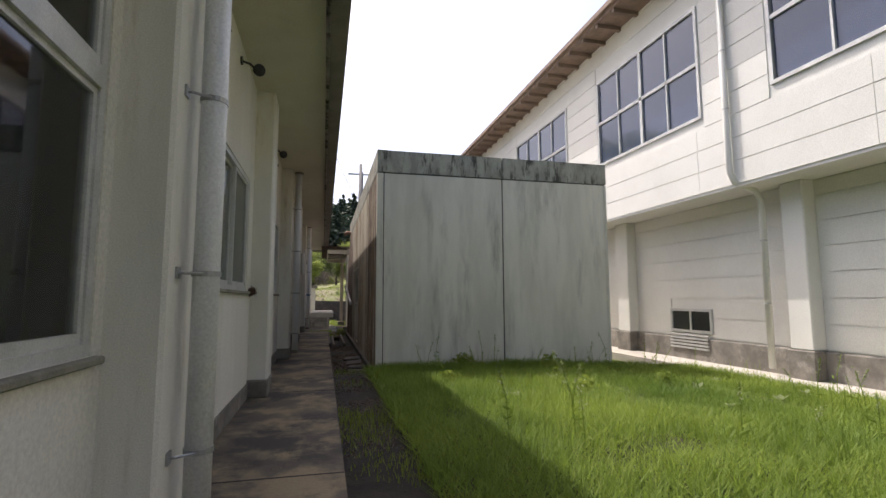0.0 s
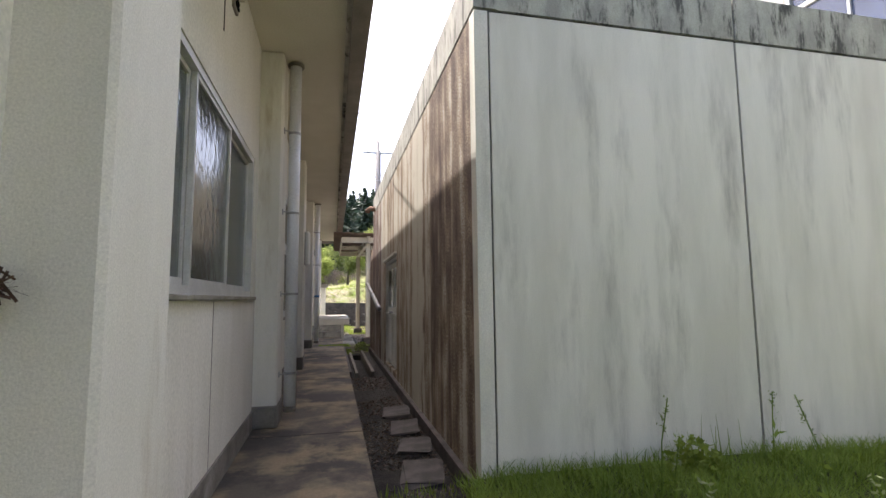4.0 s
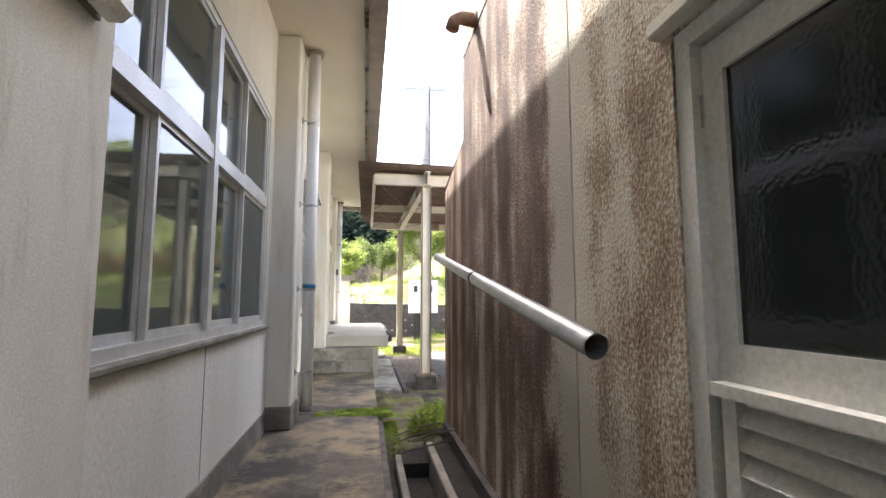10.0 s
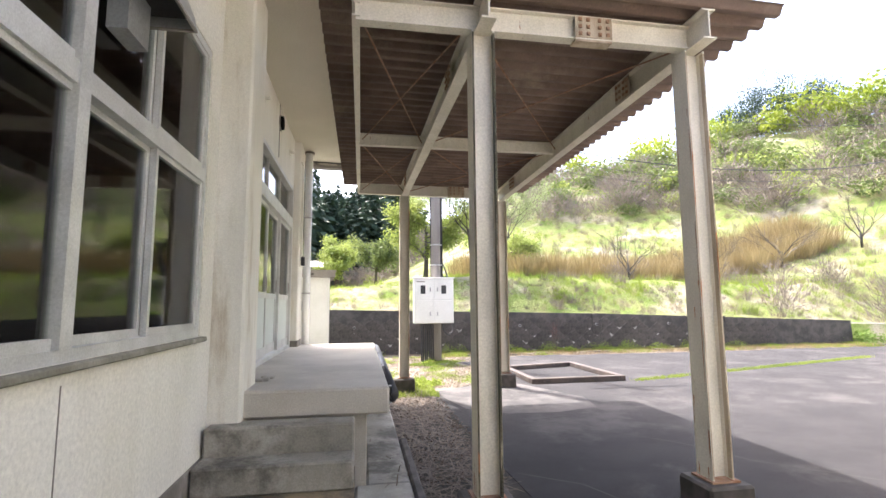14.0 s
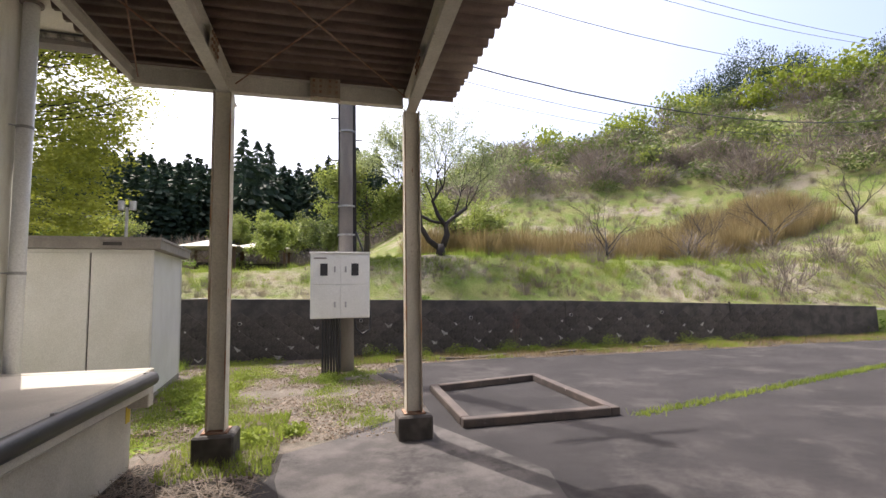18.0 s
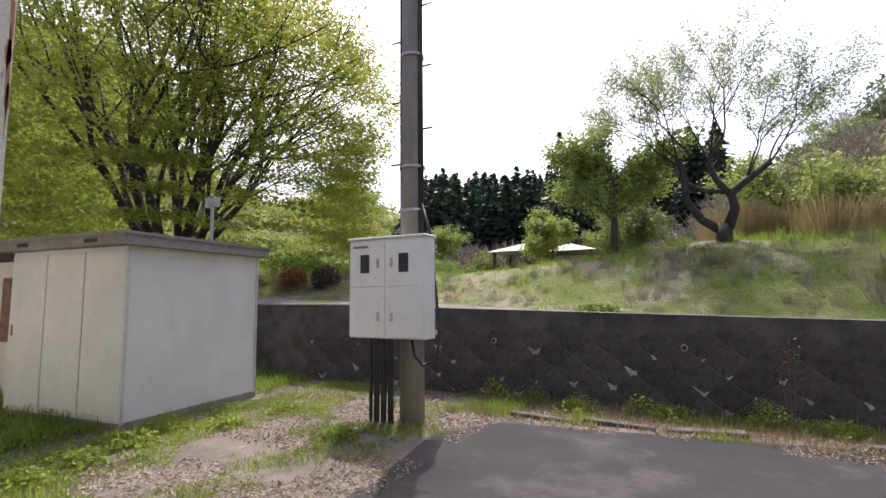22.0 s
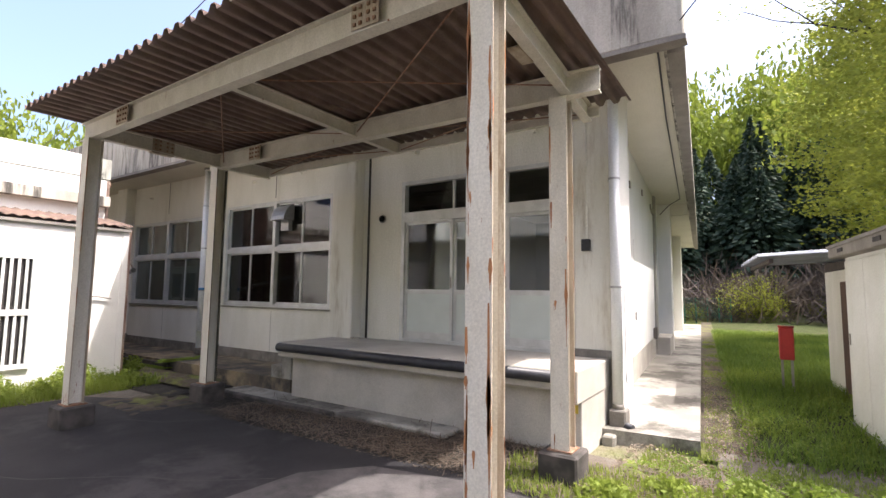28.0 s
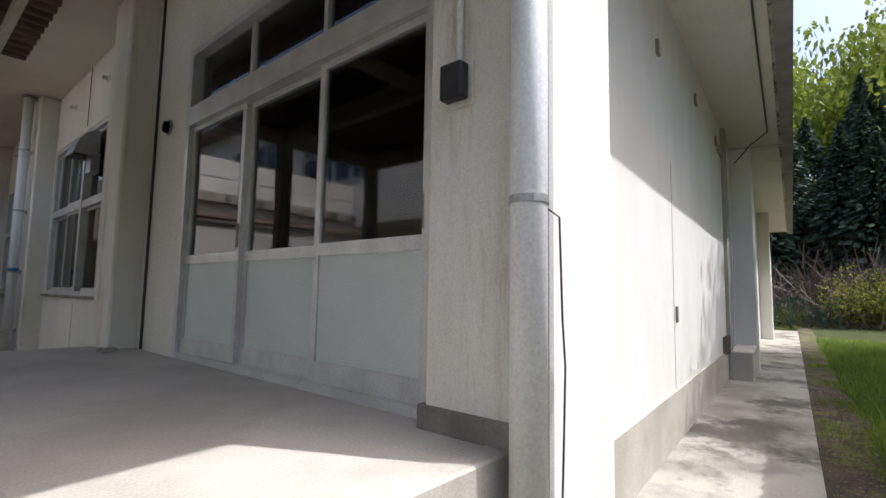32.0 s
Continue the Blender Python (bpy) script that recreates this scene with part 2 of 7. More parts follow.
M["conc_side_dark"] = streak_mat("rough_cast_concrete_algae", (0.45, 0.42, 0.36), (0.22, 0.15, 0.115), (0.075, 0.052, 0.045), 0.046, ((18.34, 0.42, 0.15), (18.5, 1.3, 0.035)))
M["walk"] = mat("mossy_concrete_walk", (0.25, 0.195, 0.12), (0.10, 0.083, 0.063), scale=1.7, fine=45, bump=0.4, c=(0.048, 0.043, 0.038), cscale=1.1, cmix=(0.45, 0.60), mix=(0.4, 0.6), detail=9.0)
M["slab"] = mat("pale_concrete", (0.50, 0.47, 0.41), (0.40, 0.37, 0.32), scale=1.3, fine=80, bump=0.1, c=(0.30, 0.27, 0.23), cscale=1.0, cmix=(0.55, 0.8))
M["soil"] = mat("dark_soil", (0.017, 0.0145, 0.012), (0.035, 0.030, 0.023), scale=5, fine=40, bump=1.0, c=(0.045, 0.039, 0.030), cscale=3, bump_dist=0.03, rough=0.95)
M["litter"] = mat("leaf_litter_soil", (0.155, 0.132, 0.108), (0.085, 0.072, 0.054), scale=5, fine=90, bump=0.9, c=(0.23, 0.205, 0.175), cscale=2.5, bump_dist=0.012, rough=0.95)
M["mosslitter"] = mat("mossy_leaf_mould", (0.10, 0.078, 0.055), (0.055, 0.045, 0.032), scale=4, fine=60, bump=0.9, c=(0.12, 0.13, 0.03), cscale=2.2, cmix=(0.48, 0.62), bump_dist=0.015, rough=1.0)
M["asphaltpale"] = mat("pale_pavement", (0.10, 0.091, 0.087), (0.05, 0.046, 0.045), scale=2.2, fine=60, bump=0.6, c=(0.03, 0.027, 0.027), cscale=1.3, cmix=(0.50, 0.64), rough=0.95, bump_dist=0.006)
M["asphalt"] = mat("worn_asphalt", (0.025, 0.0225, 0.0235), (0.015, 0.0135, 0.0145), scale=1.2, fine=60, bump=0.8, c=(0.052, 0.047, 0.046), cscale=0.7, cmix=(0.50, 0.66), rough=0.95,
                   bump_dist=0.008)
M["lawnground"] = mat("lawn_thatch", (0.07, 0.085, 0.03), (0.05, 0.06, 0.025), scale=1.5, fine=25, bump=1.0, c=(0.10, 0.085, 0.05), cscale=0.9, bump_dist=0.05, rough=1.0, spec=0.1)
M["bank"] = mat("dry_grass_bank", (0.12, 0.165, 0.04), (0.19, 0.195, 0.08), scale=0.8, fine=14, bump=1.0, c=(0.27, 0.24, 0.18), cscale=0.25, cmix=(0.48, 0.62), bump_dist=0.10, rough=1.0, spec=0.1)
M["corrgrey"] = mat("blue_grey_roofing", (0.30, 0.32, 0.35), (0.22, 0.235, 0.26), scale=3, fine=60, bump=0.1, rough=0.6)
M["retain"] = mat("dark_retaining_wall", (0.050, 0.046, 0.044), (0.098, 0.088, 0.080), scale=3.2, fine=40, bump=0.8, c=(0.11, 0.10, 0.09), cscale=5, cmix=(0.60, 0.85), rough=0.9, detail=9.0)
M["stone"] = mat("blackened_stone", (0.053, 0.047, 0.045), (0.105, 0.093, 0.083), scale=5, fine=45, bump=0.9, c=(0.018, 0.017, 0.017), cscale=3, cmix=(0.5, 0.7), rough=0.92, vary=0.18, bump_dist=0.03)
M["lichen"] = mat("white_lichen", (0.46, 0.45, 0.42), (0.24, 0.23, 0.21), scale=12, fine=60, bump=0.3)
M["siding"] = mat("white_siding", (0.78, 0.77, 0.72), (0.72, 0.71, 0.66), scale=0.7, fine=60, bump=0.06, c=(0.60, 0.57, 0.48), cscale=0.9, cstretch=(1, 1, 0.3), cmix=(0.6, 0.85), rough=0.6)
M["roofmetal"] = mat("brown_roof_edge", (0.26, 0.19, 0.15), (0.19, 0.14, 0.11), scale=3, fine=40, bump=0.2)
M["alu"] = mat("aluminium_frame", (0.62, 0.62, 0.60), (0.52, 0.52, 0.50), scale=4, fine=90, bump=0.05, rough=0.45, metal=0.35)
M["alupanel"] = mat("pale_door_panel", (0.60, 0.64, 0.60), (0.56, 0.60, 0.56), scale=2, fine=120, bump=0.03, rough=0.5)
M["pvc"] = mat("grey_white_downpipe", (0.79, 0.80, 0.81), (0.72, 0.73, 0.74), scale=5, stretch=(1, 1, 0.3), fine=60, bump=0.05, rough=0.45, c=(0.50, 0.50, 0.49), cscale=6, cstretch=(1, 1, 0.5), cmix=(0.66, 0.72))
M["steel"] = mat("painted_steel", (0.66, 0.62, 0.53), (0.58, 0.54, 0.45), scale=4, stretch=(1, 1, 0.4), fine=60, bump=0.1, rough=0.55, c=(0.25, 0.10, 0.04), cscale=5, cstretch=(3, 3, 0.5), cmix=(0.64, 0.70))
M["rust"] = mat("rusted_steel", (0.22, 0.10, 0.05), (0.30, 0.20, 0.14), scale=10, fine=80, bump=0.3, rough=0.8)
M["corr"] = mat("corrugated_roofing", (0.18, 0.12, 0.092), (0.12, 0.08, 0.062), scale=2.5, fine=60, bump=0.1, rough=0.7, c=(0.24, 0.18, 0.135), cscale=1)
M["block"] = mat("footing_concrete", (0.22, 0.20, 0.17), (0.12, 0.11, 0.09), scale=5, fine=40, bump=0.4)
M["wood"] = mat("weathered_timber", (0.062, 0.05, 0.046), (0.09, 0.07, 0.06), scale=4, stretch=(1, 1, 1), fine=50, bump=0.4, c=(0.30, 0.27, 0.24), cscale=6, cmix=(0.6, 0.75))
M["whitepaint"] = mat("white_enamel", (0.74, 0.74, 0.71), (0.69, 0.69, 0.66), scale=2, fine=80, bump=0.03, rough=0.4)
M["shedpanel"] = mat("storage_panel", (0.66, 0.66, 0.62), (0.60, 0.60, 0.55), scale=1.5, fine=60, bump=0.05, rough=0.55, c=(0.45, 0.42, 0.33), cscale=1.2, cstretch=(1, 1, 0.3), cmix=(0.6, 0.85))
M["greytrim"] = mat("grey_brown_trim", (0.26, 0.24, 0.21), (0.20, 0.18, 0.16), scale=3, fine=60, bump=0.1)
M["polec"] = mat("concrete_pole", (0.30, 0.28, 0.26), (0.22, 0.20, 0.19), scale=3, stretch=(1, 1, 0.2), fine=60, bump=0.2)
M["wetblock"] = mat("damp_footing_concrete", (0.095, 0.082, 0.074), (0.04, 0.036, 0.031), scale=5, fine=40, bump=0.4)
M["black"] = mat("black_rubber", (0.02, 0.02, 0.024), (0.035, 0.035, 0.04), scale=5, fine=60, bump=0.1, rough=0.45)
# flat dark tone that puts the shade inside hood and gate into colour
M["dark"] = mat("flat_dark", (0.05, 0.045, 0.04), (0.035, 0.03, 0.03), scale=1, fine=30, bump=0)
M["inwall"] = mat("interior_wall", (0.40, 0.38, 0.33), (0.34, 0.32, 0.28), scale=1, fine=30, bump=0)
M["curtain"] = mat("grey_curtain", (0.26, 0.29, 0.26), (0.20, 0.22, 0.20), scale=3, stretch=(3, 3, 0.2), fine=80, bump=0.1)
M["red"] = mat("red_enamel", (0.42, 0.03, 0.025), (0.34, 0.025, 0.02), scale=4, fine=60, bump=0.03, rough=0.4)
M["brown"] = mat("brown_panel", (0.10, 0.055, 0.035), (0.07, 0.04, 0.028), scale=3, fine=60, bump=0.1)
M["blue"] = mat("blue_tape", (0.03, 0.20, 0.42), (0.025, 0.16, 0.36), scale=6, fine=60, bump=0.05, rough=0.4)
M["green_net"] = mat("green_fence", (0.05, 0.22, 0.14), (0.04, 0.18, 0.12), scale=4, fine=60, bump=0)
M["yellow"] = mat("yellow_label", (0.55, 0.42, 0.06), (0.50, 0.38, 0.05), scale=6, fine=60, bump=0)
M["moss"] = mat("green_moss", (0.12, 0.19, 0.02), (0.17, 0.22, 0.03), scale=12, fine=50, bump=1.0, bump_dist=0.02, rough=1.0)
M["bark"] = mat("grey_bark", (0.10, 0.085, 0.07), (0.06, 0.05, 0.042), scale=6, stretch=(1, 1, 0.3), fine=30, bump=0.6)
M["trim"] = mat("dark_joint", (0.05, 0.045, 0.04), (0.035, 0.03, 0.028), scale=5, fine=40, bump=0)
M["steelgrey"] = mat("galvanised_pipe", (0.42, 0.43, 0.43), (0.34, 0.34, 0.34), scale=6, fine=60, bump=0.05, rough=0.35, metal=0.5)
M["glass"] = glass_mat("window_glass", (0.80, 0.84, 0.82))
# pale green haze puts reflected sky, greenery and a pale curtain into colour
M["hallglass"] = glass_mat("hazed_window_glass", (0.72, 0.77, 0.73), haze=0.30, hazecol=(0.20, 0.24, 0.20))
M["frost"] = glass_mat("frosted_window_glass", (0.55, 0.60, 0.56), gloss=0.07, ripple=0.35, haze=0.35, hazecol=(0.20, 0.23, 0.20), rscale=12)
M["wired"] = glass_mat("wired_glass", (0.30, 0.32, 0.31), gloss=0.09, ripple=0.025, haze=0.5, hazecol=(0.03, 0.036, 0.036), rscale=70)
# even blue haze mixed into the gymnasium panes
M["blueglass"] = glass_mat("blue_hazed_glass", (0.5, 0.55, 0.65), gloss=0.03, haze=0.55, hazecol=(0.10, 0.13, 0.22))
M["leafnew"] = leaf_mat("fresh_spring_leaves", (0.19, 0.22, 0.032), (0.36, 0.375, 0.065), 0.55)
M["hillmid"] = leaf_mat("olive_scrub_leaves", (0.075, 0.11, 0.033), (0.19, 0.22, 0.075), 0.35)
M["hillfresh"] = leaf_mat("pale_scrub_leaves", (0.17, 0.225, 0.05), (0.31, 0.35, 0.095), 0.4)
M["woodgreen"] = leaf_mat("woodland_leaves", (0.135, 0.185, 0.024), (0.28, 0.325, 0.048), 0.45)
M["leafmid"] = leaf_mat("green_leaves", (0.10, 0.17, 0.03), (0.20, 0.27, 0.06), 0.4)
M["leafdark"] = leaf_mat("conifer_needles", (0.030, 0.052, 0.034), (0.060, 0.092, 0.056), 0.15)
M["leafplum"] = leaf_mat("pale_young_leaves", (0.21, 0.26, 0.12), (0.35, 0.39, 0.20), 0.5)
M["reed"] = leaf_mat("dry_reeds", (0.22, 0.165, 0.08), (0.35, 0.28, 0.135), 0.25)
M["brush"] = leaf_mat("bare_brushwood", (0.13, 0.105, 0.09), (0.26, 0.22, 0.19), 0.2)
M["grass"] = leaf_mat("grass_blades", (0.13, 0.19, 0.028), (0.30, 0.36, 0.068), 0.5)
M["lawn"] = leaf_mat("lawn_blades", (0.085, 0.15, 0.02), (0.27, 0.35, 0.055), 0.45)
M["oldleaf"] = leaf_mat("rotted_fallen_leaves", (0.075, 0.055, 0.04), (0.20, 0.155, 0.115), 0.1)
M["dryleaf"] = leaf_mat("dry_fallen_leaves", (0.17, 0.125, 0.085), (0.36, 0.29, 0.22), 0.1)
M["azalea"] = leaf_mat("red_blossom", (0.20, 0.09, 0.04), (0.34, 0.12, 0.07), 0.3)
M["maroon"] = leaf_mat("maroon_leaves", (0.075, 0.04, 0.04), (0.13, 0.075, 0.065), 0.25)
M["twigdark"] = leaf_mat("dark_twigs", (0.09, 0.07, 0.058), (0.17, 0.135, 0.11), 0.15)
M["straw"] = leaf_mat("dry_straw", (0.23, 0.19, 0.12), (0.36, 0.31, 0.21), 0.2)
M["barkdark"] = mat("dark_bark", (0.045, 0.036, 0.032), (0.028, 0.023, 0.02), scale=8, stretch=(1, 1, 0.3), fine=40, bump=0.6)
# near-black without sheen: the shade of an opening as plain colour
M["hole"] = mat("opening_shade_black", (0.008, 0.008, 0.008), (0.006, 0.006, 0.006), rough=1.0, spec=0.0, fine=40, bump=0)
M["sill"] = mat("greenish_sill", (0.27, 0.26, 0.21), (0.18, 0.17, 0.13), scale=5, fine=70, bump=0.2, c=(0.38, 0.37, 0.32), cscale=3)
M["roadgrey"] = mat("grey_road", (0.17, 0.165, 0.165), (0.12, 0.115, 0.115), scale=1.2, fine=60, bump=0.3, c=(0.10, 0.105, 0.07), cscale=0.6, spec=0.1, rough=0.95)
M["apron"] = mat("stained_concrete_apron", (0.38, 0.36, 0.31), (0.25, 0.235, 0.20), scale=1.6, fine=60, bump=0.3, c=(0.10, 0.09, 0.075), cscale=0.9, cmix=(0.47, 0.62), mix=(0.38, 0.62))
M["ruststreak"] = mat("orange_rust_run", (0.42, 0.19, 0.075), (0.27, 0.11, 0.045), scale=14, stretch=(1, 1, 0.2), fine=90, bump=0.2, c=(0.42, 0.24, 0.13), cscale=9, cmix=(0.55, 0.7))
M["algae"] = mat("black_green_algae", (0.085, 0.075, 0.045), (0.035, 0.033, 0.022), scale=9, stretch=(1, 1, 0.2), fine=90, bump=0.3, c=(0.30, 0.26, 0.19), cscale=7, cstretch=(1, 1, 0.25), cmix=(0.56, 0.68))
M["grime"] = mat("post_grime", (0.44, 0.37, 0.28), (0.27, 0.21, 0.145), scale=7, stretch=(1, 1, 0.15), fine=80, bump=0.2, c=(0.54, 0.49, 0.40), cscale=4, cstretch=(1, 1, 0.2), cmix=(0.50, 0.64))


# ---- helpers for meshes ----
def link(name, bm, material, parent=None, label="", smooth=False):
    me = bpy.data.meshes.new(name)
    bm.to_mesh(me)
    bm.free()
    if material:
        me.materials.append(M[material] if isinstance(material, str) else material)
    if smooth:
        for p in me.polygons:
            p.use_smooth = True
    ob = new(name, me)
    if parent:
        ob.parent = parent
    if label:
        ob["label"] = label
    return ob


def part(name, bm, material, parent, label="", smooth=False):
    return link(name, bm, material, parent, label, smooth)


def thing(name, label, category, group="", kind=""):
    return tagged(new(name), label, category, group, kind)


def box(bm, x0, x1, y0, y1, z0, z1):
    v = [bm.verts.new((x, y, z)) for x in (x0, x1) for y in (y0, y1) for z in (z0, z1)]
    for q in ((0, 1, 3, 2), (4, 6, 7, 5), (0, 4, 5, 1), (2, 3, 7, 6), (0, 2, 6, 4), (1, 5, 7, 3)):
        bm.faces.new([v[i] for i in q])
    return bm


def boxes(*dims):
    bm = bmesh.new()
    for d in dims:
        box(bm, *d)
    return bm


def bbox(*d, b=0.008):
    """A box with eased edges."""
    bm = boxes(d)
    bmesh.ops.recalc_face_normals(bm, faces=bm.faces)
    bmesh.ops.bevel(bm, geom=list(bm.edges), offset=b, segments=1, affect="EDGES")
    return bm


def tube(bm, pts, r, n=10, cap=True, r2=None):
    pts = [Vector(p) for p in pts]
    rings = []
    side = None
    for i, p in enumerate(pts):
        d = (pts[min(i + 1, len(pts) - 1)] - pts[max(i - 1, 0)]).normalized()
        if side is None or abs(d.dot(side)) > 0.95:
            side = d.orthogonal().normalized()
        side = (side - d * side.dot(d)).normalized()
        up = d.cross(side)
        rr = r if r2 is None else r + (r2 - r) * i / (len(pts) - 1)
        rings.append([bm.verts.new(p + (side * math.cos(k * 2 * math.pi / n) + up * math.sin(k * 2 * math.pi / n)) * rr) for k in range(n)])
    for a, b in zip(rings, rings[1:]):
        for k in range(n):
            bm.faces.new((a[k], a[(k + 1) % n], b[(k + 1) % n], b[k]))
    if cap:
        bm.faces.new(rings[0][::-1])
        bm.faces.new(rings[-1])
    return bm


def tubes(r, *lines, n=10, cap=True):
    bm = bmesh.new()
    for pts in lines:
        tube(bm, pts, r, n, cap)
    return bm


def quadmesh(name, verts, faces, material, parent=None):
    me = bpy.data.meshes.new(name)
    me.from_pydata(verts, [], faces)
    me.materials.append(M[material])
    ob = new(name, me)
    if parent:
        ob.parent = parent
    return ob


def np_mesh(name, verts, quads, material, parent=None):
    """One mesh from arrays of vertices (n,3) and quads (m,4) or triangles (m,3)."""
    me = bpy.data.meshes.new(name)
    k = quads.shape[1]
    me.vertices.add(len(verts))
    me.vertices.foreach_set("co", verts.astype(np.float32).ravel())
    me.loops.add(quads.size)
    me.loops.foreach_set("vertex_index", quads.astype(np.int32).ravel())
    me.polygons.add(len(quads))
    me.polygons.foreach_set("loop_start", np.arange(0, quads.size, k, dtype=np.int32))
    me.update(calc_edges=True)
    me.validate()
    me.materials.append(M[material])
    ob = new(name, me)
    if parent:
        ob.parent = parent
    return ob


# ---- ground ----
def sm(t):
    t = np.clip(t, 0, 1)
    return t * t * (3 - 2 * t)


def road_z(x):
    return np.clip(1.16 - 0.033 * x, 0.0, 1.6)


def ground_h(x, y):
    """Height of the land: level yard, raised road behind the retaining wall, bank, hills."""
    x, y = np.asarray(x, float), np.asarray(y, float)
    az = np.degrees(np.arctan2(x - 4, np.maximum(y - 24, 0.01)))
    r = np.hypot(x - 4, y - 28)
    u = y - 41.2
    land = road_z(x) - 0.04 + (0.9 + 1.0 * sm((x + 2) / 9)) * sm(u / 4.2) + 0.035 * np.maximum(u - 4, 0)
    land = land + 15.5 * sm((az + 4) / 24) * sm((r - 25) / 42)
    land = land + 5.5 * sm((r - 58) / 45) * sm((9 - az) / 10) * sm((az + 40) / 12) + 9 * sm((r - 75) / 70) + 5 * sm((az - 24) / 20) * sm((r - 48) / 22) + 13 * sm((-az - 28) / 9) * (1 - 0.35 * sm((-az - 38) / 8)) * sm((r - 52) / 40)
    z = np.where(y < 38.05, -0.32, land)
    z = z + 13 * sm((-x - 30) / 30) * sm((92 - y) / 28)
    z = np.where((y < 38.05), z + 12 * sm((x - 40) / 40) + 10 * sm((-y - 30) / 40), z)
    return z


def land_patch(name, xs, ys, material, kind="structure", bumps=0.0):
    X, Y = np.meshgrid(xs, ys)
    Z = ground_h(X, Y)
    V = np.stack([X, Y, Z], -1).reshape(-1, 3)
    if bumps:
        V[:, 2] += [bumps * noise.noise(Vector((v[0] * 0.35, v[1] * 0.35, 0))) if v[1] > 43 else 0 for v in V]
    nx, ny = len(xs), len(ys)
    i = (np.arange(ny - 1)[:, None] * nx + np.arange(nx - 1)[None]).ravel()
    Q = np.stack([i, i + 1, i + nx + 1, i + nx], -1)
    ob = np_mesh(name, V, Q, material)
    for p in ob.data.polygons:
        p.use_smooth = True
    return tagged(ob, kind=kind)


far = [60, 75, 95, 120, 160, 220, 320, 500, 900]
gx = sorted([-v for v in far] + list(np.arange(-48, 49, 2.0)) + far)
gy = sorted([-v for v in far] + list(np.arange(-48, 37, 3.0)) + [38.0, 38.1] + list(np.arange(39.2, 50, 1.0)) + list(np.arange(50, 80, 2.5)) + [85, 95, 110, 130, 160, 220, 320, 500, 900])
ground = land_patch("ground", gx, gy, "bank", bumps=0.16)
tagged(ground, "uneven grassy ground rising to a bank and hillside")

bm = bmesh.new()
edge = [(1.7, 24.3), (2.1, 23.5), (5.0, 23.2), (30, 22.8), (30, 37.6), (12, 37.3), (7.6, 37.0), (4.9, 36.55), (3.5, 36.36), (2.95, 35.55), (3.25, 33.9), (3.15, 32.2), (2.3, 31.5), (1.5, 30.2)]
tops = [bm.verts.new((x, y, -0.262)) for x, y in edge]
lows = [bm.verts.new((x, y, -0.5)) for x, y in edge]
bm.faces.new(tops)
for k in range(len(edge)):
    bm.faces.new((tops[k], lows[k], lows[(k + 1) % len(edge)], tops[(k + 1) % len(edge)]))
asphalt = link("asphalt_yard", bm, "asphalt")
tagged(asphalt, "worn dark asphalt yard with cracks", kind="structure")
# paler irregular patch laid just above the asphalt
bm = bmesh.new()
rim = [(1.62, 31.0), (1.62, 30.3), (1.85, 29.3), (2.35, 28.9), (3.1, 28.8), (3.9, 29.0), (4.1, 29.9), (3.7, 30.7), (3.35, 31.5), (3.1, 32.1), (2.5, 31.6)]
bm.faces.new([bm.verts.new((x + 0.06 * math.sin(9 * y), y + 0.06 * math.sin(7 * x), -0.257)) for x, y in rim])
link("old_concrete_patch", bm, "asphaltpale", asphalt, "paler patch on the asphalt")
yard_soil = link("yard_soil", boxes((0.17, 19, 22.3, 38.0, -0.6, -0.272), (-9, 0.17, 32.2, 38.0, -0.6, -0.272)), "litter")
tagged(yard_soil, "soil with dry leaf litter", kind="structure")
walkway = link("concrete_walkway", boxes((-1.0, 0.17, -12, 26.05, -0.4, 0.0)), "walk")
tagged(walkway, "mossy stained concrete walkway beside the building", kind="structure")
trench = link("drain_strip", boxes((0.17, 0.96, -12, 17.0, -0.6, -0.17), (0.17, 0.36, 17.0, 20.9, -0.6, -0.17), (0.64, 0.96, 17.0, 20.9, -0.6, -0.17), (0.36, 0.64, 17.0, 20.9, -0.6, -0.30), (0.17, 0.96, 20.9, 22.3, -0.6, -0.17), (0.17, 0.80, -12, 10.6, -0.3, -0.02)), "soil")
tagged(trench, "dark damp soil strip between walkway and shed", kind="structure")
def lawn_z(x):
    return 0.03 - 0.17 * sm((np.asarray(x, float) - 3.0) / 4.4)


bm = bmesh.new()
rows = [[bm.verts.new((x, y, float(lawn_z(x)) if k else -0.4)) for y in (-14, 10.6) for k in (0, 1)] for x in np.linspace(0.80, 7.60, 18)]
for a, b in zip(rows, rows[1:]):
    for p, q in ((1, 3), (0, 1), (3, 2)):
        bm.faces.new((a[p], b[p], b[q], a[q]))
bmesh.ops.recalc_face_normals(bm, faces=bm.faces)
lawn = link("lawn", bm, "lawnground")
tagged(lawn, "bright green lawn in the courtyard", kind="structure")
north_walk = link("north_walkway", boxes((-26, -0.52, 31.05, 32.40, -0.4, -0.15)), "apron")
tagged(north_walk, "pale concrete apron along the north wall", kind="structure")
def verge_z(x):
    return -0.16 - 0.115 * sm((np.asarray(x, float) + 4.5) / 4.2)


